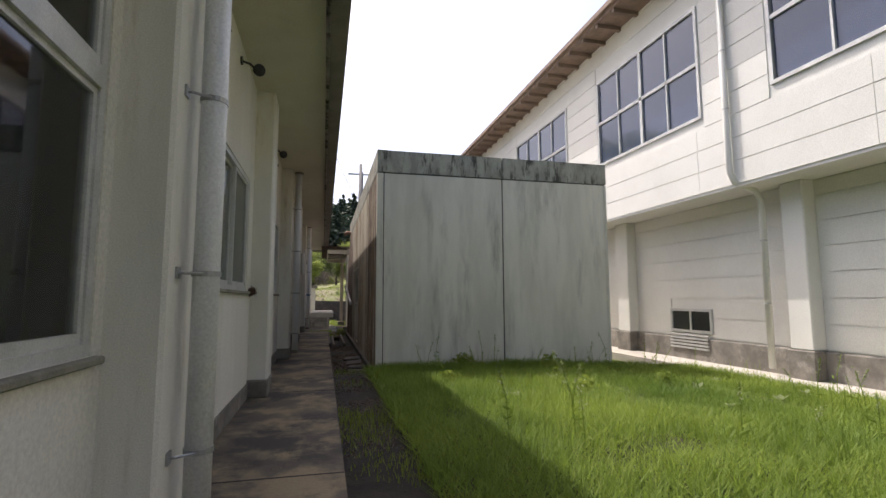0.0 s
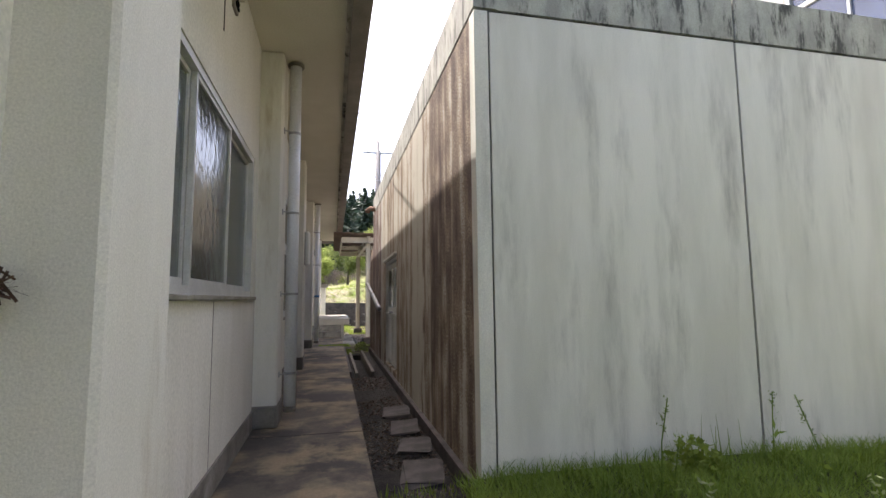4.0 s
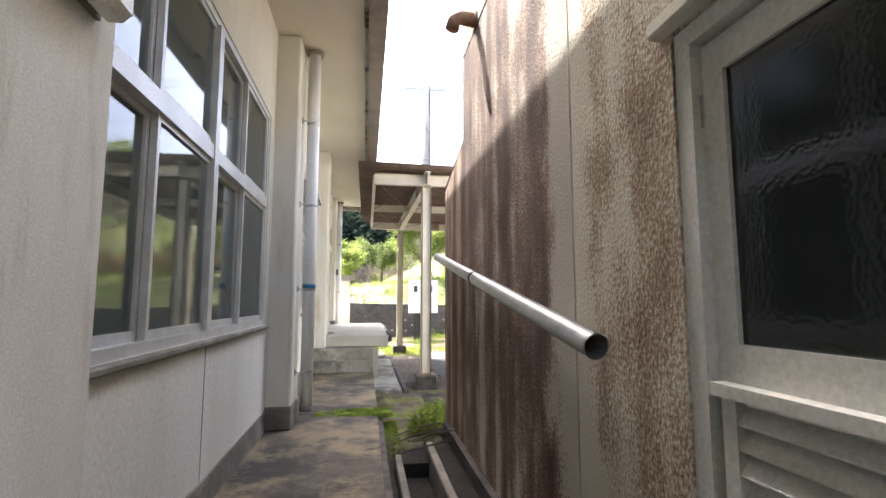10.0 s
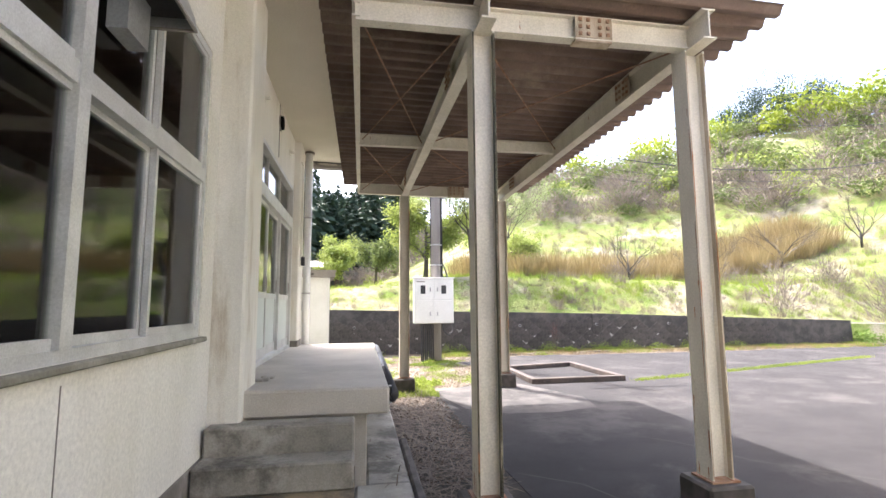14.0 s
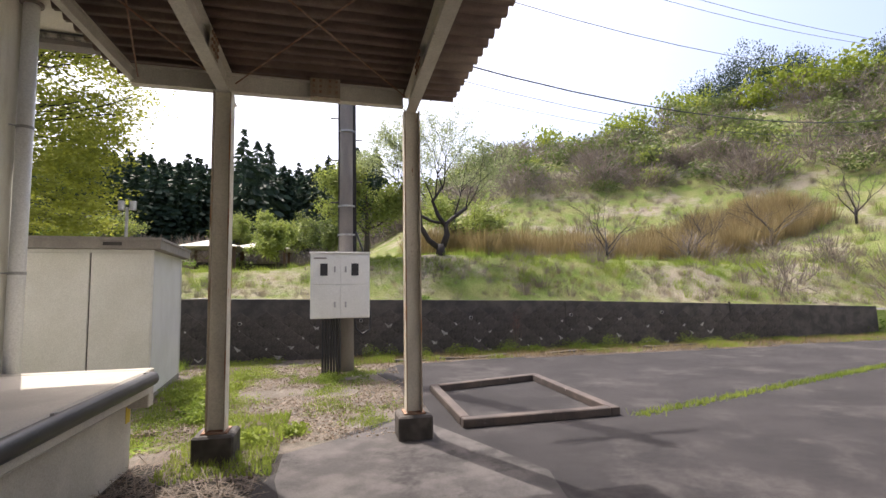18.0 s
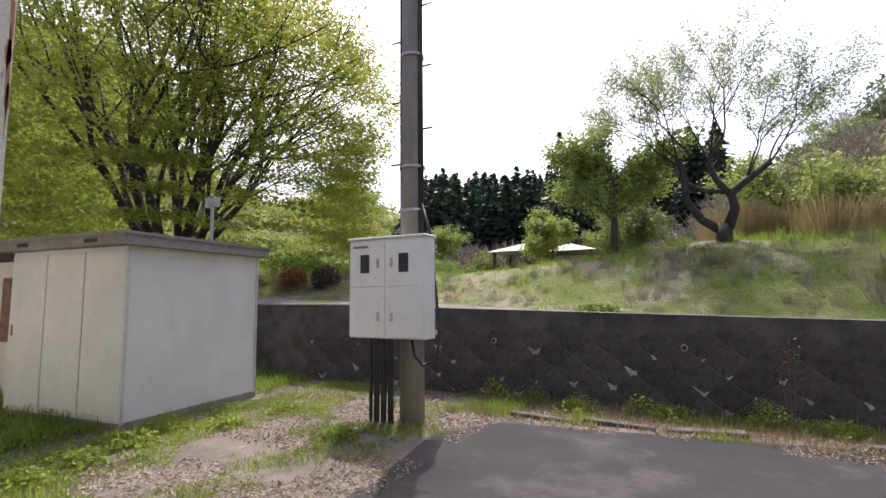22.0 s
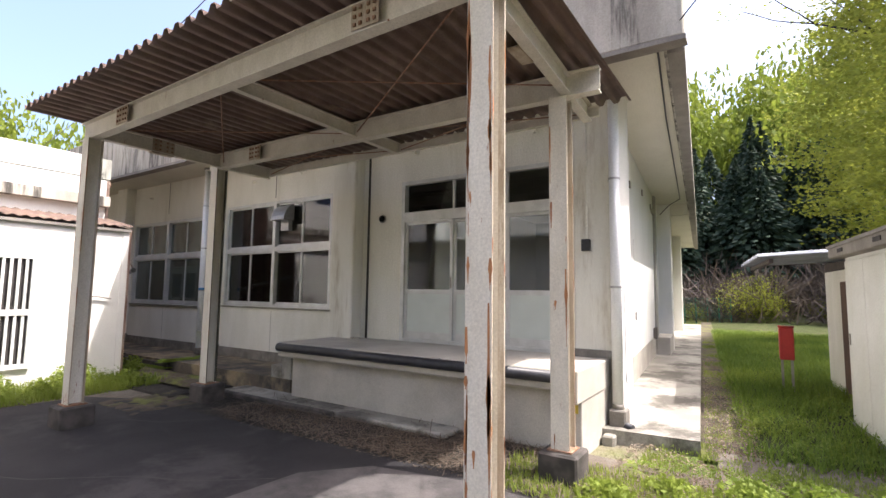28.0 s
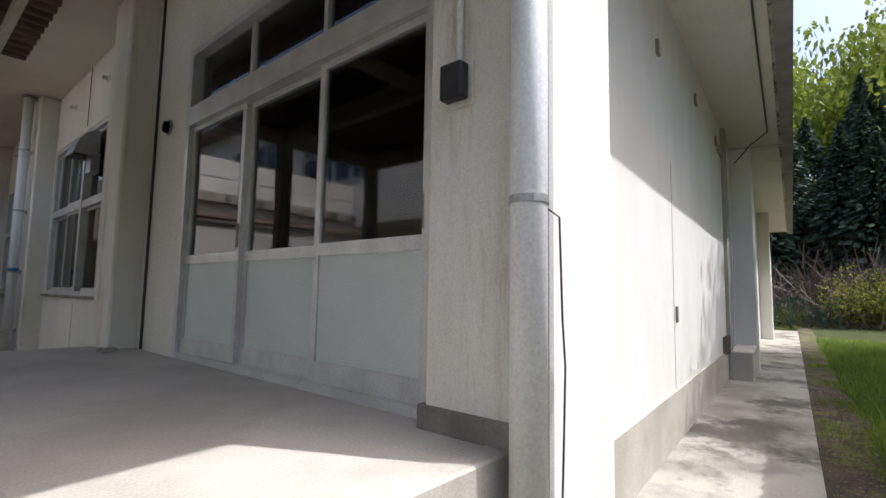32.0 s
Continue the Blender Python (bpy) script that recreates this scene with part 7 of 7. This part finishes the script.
sod("walk_moss", 7000, (-0.6, 0.34, 22.1, 22.5), -0.004, 0.022, "moss cushion in the walkway joint", patch=-0.15, seed=51, w=0.006)
sod("strip_moss", 6000, (0.16, 0.40, 20.8, 22.4), -0.14, 0.02, "moss along the drain strip", patch=-0.05, seed=52, w=0.006)
sod("post_grass", 3500, (0.6, 1.6, 30.4, 32.6), -0.27, 0.08, "weeds round the canopy post", patch=0.0, seed=6, w=0.006)
sod("shed_corner_grass", 5000, (0.8, 5.2, 22.15, 23.4), -0.27, 0.18, "weeds at the shed's end wall", patch=0.0, seed=7, w=0.007)
sod("bank_grass", 125000, (-14, 28, 41.0, 48.8), 0.0, 0.15, "grass on the bank", "grass", patch=-0.02, seed=8, w=0.009, dens=lambda xs, ys: ys + np.random.RandomState(1).normal(0, 0.9, len(xs)) > 42.5)
sod("bank_straw", 70000, (-14, 28, 41.0, 47.5), 0.0, 0.12, "dry straw-coloured grass on the bank", "straw", patch=-0.05, seed=18, w=0.008, dens=lambda xs, ys: ys + np.random.RandomState(2).normal(0, 0.9, len(xs)) < 43.0)
for nm in ("bank_grass", "bank_straw"):
    me = bpy.data.objects[nm].data
    co = np.zeros(len(me.vertices) * 3, np.float32)
    me.vertices.foreach_get("co", co)
    co = co.reshape(-1, 3)
    base = np.repeat(co.reshape(-1, 4, 3)[:, 0, :2], 4, 0)
    co[:, 2] += ground_h(base[:, 0], base[:, 1]) - 0.05
    me.vertices.foreach_set("co", co.ravel())
    me.update()
sod("road_edge_grass", 9000, (-2, 19, 38.2, 38.75), 1.0, 0.10, "short grass on top of the retaining wall", "grass", patch=-0.05, seed=9, w=0.008)
me = bpy.data.objects["road_edge_grass"].data
co = np.zeros(len(me.vertices) * 3, np.float32)
me.vertices.foreach_get("co", co)
co = co.reshape(-1, 3)
co[:, 2] += road_z(np.repeat(co.reshape(-1, 4, 3)[:, 0, 0], 4)) - 1.04
me.vertices.foreach_set("co", co.ravel())
me.update()


def litter(name, n, region, z, size, label, seed, patch=-0.2, material="dryleaf"):
    rg = np.random.RandomState(seed)
    x0, x1, y0, y1 = region
    P = np.stack([rg.uniform(x0, x1, n), rg.uniform(y0, y1, n), z + rg.uniform(0, 0.02, n)], -1)
    v = np.array([noise.noise(Vector((p[0] * 0.9, p[1] * 0.9, seed))) for p in P])
    V, Q = leaf_quads(rg, P[v > patch], size, 0.8, 0.38)
    return tagged(np_mesh(name, V, Q, material), label, "leaf litter", kind="stuff")


litter("fallen_leaves", 30000, (-0.9, 3.4, 31.3, 37.8), -0.268, 0.019, "dry leaves scattered over the soil", 31)
litter("fallen_leaves", 24000, (3.0, 14, 36.4, 37.85), -0.266, 0.019, "dry leaves at the wall foot", 32)
litter("platform_leaves", 5000, (0.3, 1.6, 26.2, 32.4), -0.266, 0.02, "dead leaves before the platform", 33, -0.25, "oldleaf")
litter("shade_leaves", 2500, (-9, 0.0, 32.45, 33.0), -0.165, 0.018, "dead leaves along the apron", 36, -0.4).matrix_world = SKEW
rgl = np.random.RandomState(61)
n = 2600
p = np.stack([rgl.uniform(0.3, 1.5, n), rgl.uniform(25.9, 32.2, n), -0.262 + rgl.uniform(0, 0.03, n)], -1)
d = np.stack([rgl.normal(0, 1, n), rgl.normal(0, 1, n), rgl.normal(0, 0.12, n)], -1)
d = d / np.linalg.norm(d, axis=1)[:, None] * rgl.uniform(0.05, 0.22, n)[:, None]
e = np.cross(d, (0, 0, 1.0))
e = e / np.linalg.norm(e, axis=1)[:, None] * 0.0035
tagged(np_mesh("dead_stalks", np.stack([p - d - e, p - d + e, p + d + e, p + d - e], 1).reshape(-1, 3), np.arange(4 * n).reshape(-1, 4), "oldleaf"), "dead plant stalks before the platform", "leaf litter", kind="stuff")
litter("strip_litter", 4000, (0.2, 0.9, 10.8, 16.9), -0.165, 0.018, "dead leaves in the drain strip", 34, -0.1, "oldleaf")
litter("edge_litter", 5000, (0.18, 0.85, 1.5, 10.6), -0.016, 0.016, "dead leaves along the lawn edge", 37, -0.15, "oldleaf")
sod("edge_weeds", 5000, (0.18, 0.9, 1.5, 10.6), -0.02, 0.09, "weeds along the lawn edge", patch=0.12, seed=38, w=0.004)
litter("walk_litter", 900, (-0.95, 0.15, 0, 22), 0.003, 0.010, "leaf scraps on the walkway", 35, 0.1)

for x, y, z, s, n in ((0.70, 21.85, -0.15, 0.27, 420), (2.6, 10.3, 0.02, 0.28, 420), (1.9, 8.6, 0.02, 0.22, 160), (3.5, 7.4, 0.02, 0.25, 160), (5.1, 7.8, 0.02, 0.22, 140), (4.2, 9.9, 0.02, 0.28, 200), (1.3, 23.0, -0.25, 0.28, 400), (2.5, 23.0, -0.25, 0.3, 500), (4.0, 22.9, -0.25, 0.35, 600), (0.15, 33.6, -0.27, 0.24, 420), (1.25, 31.45, -0.27, 0.20, 420), (0.85, 31.9, -0.27, 0.18, 360), (0.55, 32.5, -0.27, 0.20, 420), (0.35, 33.0, -0.27, 0.22, 460), (-0.1, 34.2, -0.27, 0.24, 460), (0.4, 34.6, -0.27, 0.20, 380), (1.7, 31.7, -0.27, 0.15, 240), (2.1, 34.9, -0.27, 0.2, 260), (0.5, 35.6, -0.27, 0.22, 300), (4.2, 37.3, -0.27, 0.24, 260), (5.4, 37.5, -0.27, 0.26, 260), (7.2, 37.5, -0.27, 0.25, 260), (1.9, 22.4, -0.25, 0.45, 900), (3.1, 22.6, -0.25, 0.4, 800)):
    rgl = np.random.RandomState(int(x * 100 + y))
    pl = thing("weed_clump", "leafy green weed clump at a wall foot", "weed", "leafy weeds")
    flat = 1.35 if y > 31 else 0.8
    C = clump_points(rgl, n, (x, y, z + s * 0.25 / flat), (s * flat, s * flat, s * 0.42 / flat + 0.05), 0.05)
    C[:, 2] = np.maximum(C[:, 2], z)
    V, Q = leaf_quads(rgl, C, 0.034, 0.4)
    np_mesh("leaves", V, Q, "grass", pl)
    V, Q = blades(rgl, x + rgl.normal(0, s * 0.2, 25), y + rgl.normal(0, s * 0.2, 25), np.full(25, z), s * 0.9, 0.006)
    tagged(np_mesh("stalks", V, Q, "grass", pl), kind="stuff")

rgl = np.random.RandomState(131)
for k in range(34):
    x, y = rgl.uniform(1.3, 7.2), rgl.uniform(4.6, 10.4)
    z = float(lawn_z(x))
    h = rgl.uniform(0.35, 0.75)
    st = thing("tall_weed", "tall thin weed stalk with pale seed head in the lawn", "weed", "tall weeds in the lawn")
    lean = rgl.normal(0, 0.10, 2)
    pts = [(x, y, z), (x + lean[0] * 0.3, y + lean[1] * 0.3, z + h * 0.6), (x + lean[0], y + lean[1], z + h)]
    part("stalk", tubes(0.004, pts, n=4), "lawn", st)
    c = np.array(pts[1]) + (np.array(pts[2]) - np.array(pts[1])) * rgl.uniform(0.2, 1.05, (26, 1)) + rgl.normal(0, 0.014, (26, 3))
    V, Q = leaf_quads(rgl, c, 0.016, 0.0, 0.4)
    tagged(np_mesh("seed_head", V, Q, "leafplum", st), kind="stuff")
    c = np.array(pts[0]) + (np.array(pts[1]) - np.array(pts[0])) * rgl.uniform(0.3, 1.0, (7, 1)) + rgl.normal(0, 0.03, (7, 3))
    V, Q = leaf_quads(rgl, c, 0.05, 0.3, 0.22)
    np_mesh("leaves", V, Q, "lawn", st)
for x, y, q in ((3.5, 8.4, 0.10), (5.3, 7.4, 0.13), (5.9, 6.6, 0.12), (4.7, 6.2, 0.10), (6.4, 8.2, 0.11), (2.4, 7.2, 0.08), (6.8, 7.0, 0.10)):
    pl = thing("broad_leaf_plant", "low plant with broad pale leaves in the lawn", "weed", "broad-leaved plants in the lawn")
    z = float(lawn_z(x)) + 0.06
    for k in range(7):
        a = k * 0.9 + rgl.uniform(-0.3, 0.3)
        d = Vector((math.cos(a), math.sin(a), rgl.uniform(0.3, 1.1))).normalized() * q * rgl.uniform(0.8, 1.5)
        e = Vector((-math.sin(a), math.cos(a), 0)) * q * 0.34
        bm = bmesh.new()
        o = Vector((x, y, z))
        v4 = [bm.verts.new(p) for p in (o, o + d * 0.5 + e, o + d * 1.0 - Vector((0, 0, 0.02)), o + d * 0.5 - e)]
        mid = bm.verts.new(o + d * 0.55 - Vector((0, 0, 0.012)))
        for i in range(4):
            bm.faces.new((v4[i], v4[(i + 1) % 4], mid))
        part("leaf", bm, "leafplum", pl)

# ---- moss and twigs beside the steps ----
def moss_bed(name, x0, x1, y0, y1, z, h, label, seed, material="moss"):
    """A lumpy cushion with an uneven outline."""
    nx, ny = max(6, int((x1 - x0) / 0.035)), max(6, int((y1 - y0) / 0.035))
    X, Y = np.meshgrid(np.linspace(x0, x1, nx), np.linspace(y0, y1, ny))
    lump = np.array([noise.noise(Vector((a * 5, b * 5, seed))) + 0.5 * noise.noise(Vector((a * 14, b * 14, seed))) for a, b in zip(X.ravel(), Y.ravel())]).reshape(X.shape)
    rim = np.minimum(np.minimum(X - x0, x1 - X) / 0.12, np.minimum(Y - y0, y1 - Y) / 0.12)
    Z = z - 0.03 + h * np.clip(np.clip(rim, 0, 1) * 1.1 + lump * 0.9 - 0.15, 0, 1.4)
    i = (np.arange(ny - 1)[:, None] * nx + np.arange(nx - 1)[None]).ravel()
    ob = np_mesh(name, np.stack([X, Y, Z], -1).reshape(-1, 3), np.stack([i, i + 1, i + nx + 1, i + nx], -1), material)
    for p in ob.data.polygons:
        p.use_smooth = True
    return tagged(ob, label, "moss", kind="stuff")


moss_bed("moss_cushion", -0.62, 0.40, 22.12, 22.32, 0.0, 0.075, "bright green moss cushion in the walkway joint", 3.0)
moss_bed("moss_cushion", -0.60, 0.16, 22.36, 22.52, 0.0, 0.07, "bright green moss cushion in the walkway joint", 5.0)
moss_bed("moss_bed", 0.20, 0.92, 21.3, 24.4, -0.175, 0.05, "green and brown moss over the soil beside the steps", 7.0, "mosslitter")
moss_bed("moss_bed", 0.70, 2.3, 24.05, 25.35, -0.262, 0.04, "brown and yellow-green moss round the post footing", 11.0, "mosslitter")
moss_bed("moss_bed", 0.0, 0.9, 31.3, 31.9, -0.272, 0.04, "yellow-green moss beside the landing", 9.0)
tw = thing("twig_pile", "dead brown twigs lying over the drain", "twigs")
for k in range(9):
    a = Vector((rgl.uniform(0.30, 0.50), rgl.uniform(20.9, 21.2), -0.10 + 0.02 * k))
    part("twig", tubes(0.007, [a, a + Vector((0.25, 0.05 + 0.02 * k, 0.02)), a + Vector((rgl.uniform(0.40, 0.52), rgl.uniform(0.0, 0.3), 0.05))], n=5), "twigdark", tw)
ln = thing("landing_slab", "small worn concrete landing slab beside the platform", "slab")
part("slab", bbox(-0.86, -0.40, 30.97, 31.12, -0.4, -0.20, b=0.02), "apron", ln)
dr = thing("drain_elbow", "short black drain pipe at the downpipe's foot", "pipe")
part("pipe", tubes(0.055, [(-0.80, 31.08, 0.06), (-0.80, 31.10, -0.08), (-0.77, 31.15, -0.14), (-0.70, 31.26, -0.15)], n=10), "black", dr, smooth=True)

# ---- diamond-laid stones of the retaining wall, white webs in their joints ----
DW, DH = 0.29, 0.225


def wall_y(z):
    return 37.86 + 0.04 * (z + 0.5) / 1.7


rgl = np.random.RandomState(9)


def stone_mesh(k):
    bm = bmesh.new()
    g = 0.005
    outer = [(-DW + g, 0), (0, -DH + g), (DW - g, 0), (0, DH - g)]
    back = [bm.verts.new((x, 0.03, z)) for x, z in outer]
    rim = [bm.verts.new((x, -0.004, z)) for x, z in outer]
    top = [bm.verts.new((x * 0.93 + rgl.uniform(-0.008, 0.008), -0.008 - rgl.uniform(0, 0.005), z * 0.93 + rgl.uniform(-0.008, 0.008))) for x, z in outer]
    for lo, hi in ((back, rim), (rim, top)):
        for i in range(4):
            bm.faces.new((lo[i], lo[(i + 1) % 4], hi[(i + 1) % 4], hi[i]))
    bm.faces.new(top)
    bmesh.ops.recalc_face_normals(bm, faces=bm.faces)
    me = bpy.data.meshes.new("stone")
    bm.to_mesh(me)
    bm.free()
    me.materials.append(M["stone"])
    return me


stone_data = [stone_mesh(k) for k in range(6)]
joints = []
for row in range(-1, 6):
    cz = -0.22 + row * DH
    for i in range(-2, 27):
        cx = i * 2 * DW + (DW if row % 2 else 0)
        top_z = 1.16 - 0.02 * max(0.0, cx) if cx < 8.5 else 1.0 - 0.036 * (cx - 8.5)
        if cz + DH > top_z - 0.03:
            continue
        st = new("stone", stone_data[rgl.randint(6)])
        st.parent = retaining
        st.matrix_world = pose(cx, wall_y(cz), cz, 1.3)
        joints.append((cx, cz - DH))
for x, z in joints:
    if z < -0.3 or z > 0.55 or rgl.uniform() > 0.62 - 0.5 * z or x > 13:
        continue
    bm = bmesh.new()
    y = wall_y(z) - 0.016
    l, r = rgl.uniform(0.10, 0.50) * rgl.choice((0.2, 0.6, 1)), rgl.uniform(0.10, 0.50) * rgl.choice((0.2, 0.6, 1))
    dip = rgl.choice((0.08, 0.12, 0.5)) * rgl.uniform(0.6, 1.3)
    tail = rgl.uniform(0.02, 0.16) * rgl.choice((0.4, 1, 1.6))
    mid = min(l, r) * DH * dip + 0.015
    pts = [(x - 0.004, z - tail), (x + 0.006, z - tail), (x + r * DW, z + r * DH), (x + r * DW - 0.012, z + r * DH + 0.004), (x, z + mid), (x - l * DW + 0.012, z + l * DH + 0.004), (x - l * DW, z + l * DH)]
    f0 = [bm.verts.new((px, y, pz)) for px, pz in pts]
    f1 = [bm.verts.new((px, y + 0.03, pz)) for px, pz in pts]
    bm.faces.new(f0)
    for i in range(len(pts)):
        k = (i + 1) % len(pts)
        bm.faces.new((f0[i], f1[i], f1[k], f0[k]))
    bmesh.ops.recalc_face_normals(bm, faces=bm.faces)
    bmesh.ops.triangulate(bm, faces=[f for f in bm.faces if len(f.verts) > 4])
    link("lichen_web", bm, "lichen", retaining)
for x in (2.79, 5.59, 0.0, 8.4, 11.2):
    link("weep_hole", tubes(0.045, [(x, 37.92, 0.62), (x, 37.84, 0.62)], n=12), "lichen", retaining)
    # solid black disc paints the dark of the hole within its ring
    link("weep_hole", tubes(0.034, [(x, 37.92, 0.62), (x, 37.836, 0.62)], n=12), "black", retaining)
for x in (8.25, 13.5, -3.0):
    link("joint", boxes((x - 0.012, x + 0.012, 37.87, 37.93, -0.3, 0.98 - 0.02 * max(0, x - 8))), "trim", retaining)
link("coping", boxes((-14, -0.5, 37.88, 38.22, 1.195, 1.215)), "block", retaining)

kb = thing("broken_kerb", "broken concrete kerb stones before the wall", "kerb")
for k in range(9):
    x = 3.9 + k * 0.95
    if k in (3, 6):
        continue
    bm = bbox(-0.42, 0.42, -0.06, 0.06, -0.08, 0.05, b=0.012)
    bmesh.ops.transform(bm, matrix=pose(x, 36.78 + 0.075 * (x - 4), -0.27, rgl.uniform(-6, 6), rgl.uniform(-3, 3), 5 + rgl.uniform(-5, 5)), verts=bm.verts)
    part("kerb_stone", bm, "wetblock", kb)

# ---- cracks with weeds in the asphalt ----
crk = thing("asphalt_crack", "thin dark crack across the asphalt", "crack")
for pts in ([(2.6, 28.8), (3.1, 28.2), (3.3, 27.7), (3.9, 27.0), (4.2, 26.3), (4.9, 25.6)], [(1.7, 26.4), (2.2, 26.0), (2.4, 25.5), (3.2, 25.2)]):
    V, Fq = [], []
    for i, (x, y) in enumerate(pts):
        V += [(x - 0.008, y, -0.2595), (x + 0.008, y + 0.004, -0.2595)]
        if i:
            Fq.append((2 * i - 2, 2 * i, 2 * i + 1, 2 * i - 1))
    quadmesh("line", V, Fq, "trim", crk)
rgl = np.random.RandomState(41)
n = 2600
tt = rgl.uniform(0, 1, n)
xs, ys = 5.9 + tt * 9 + rgl.normal(0, 0.05, n), 31.3 + tt * 2.6 + rgl.normal(0, 0.05, n)
V, Q = blades(rgl, xs, ys, np.full(n, -0.265), np.full(n, 0.06), 0.006)
tagged(np_mesh("crack_weeds", V, Q, "grass"), "line of small weeds along an asphalt joint", "grass", kind="stuff")
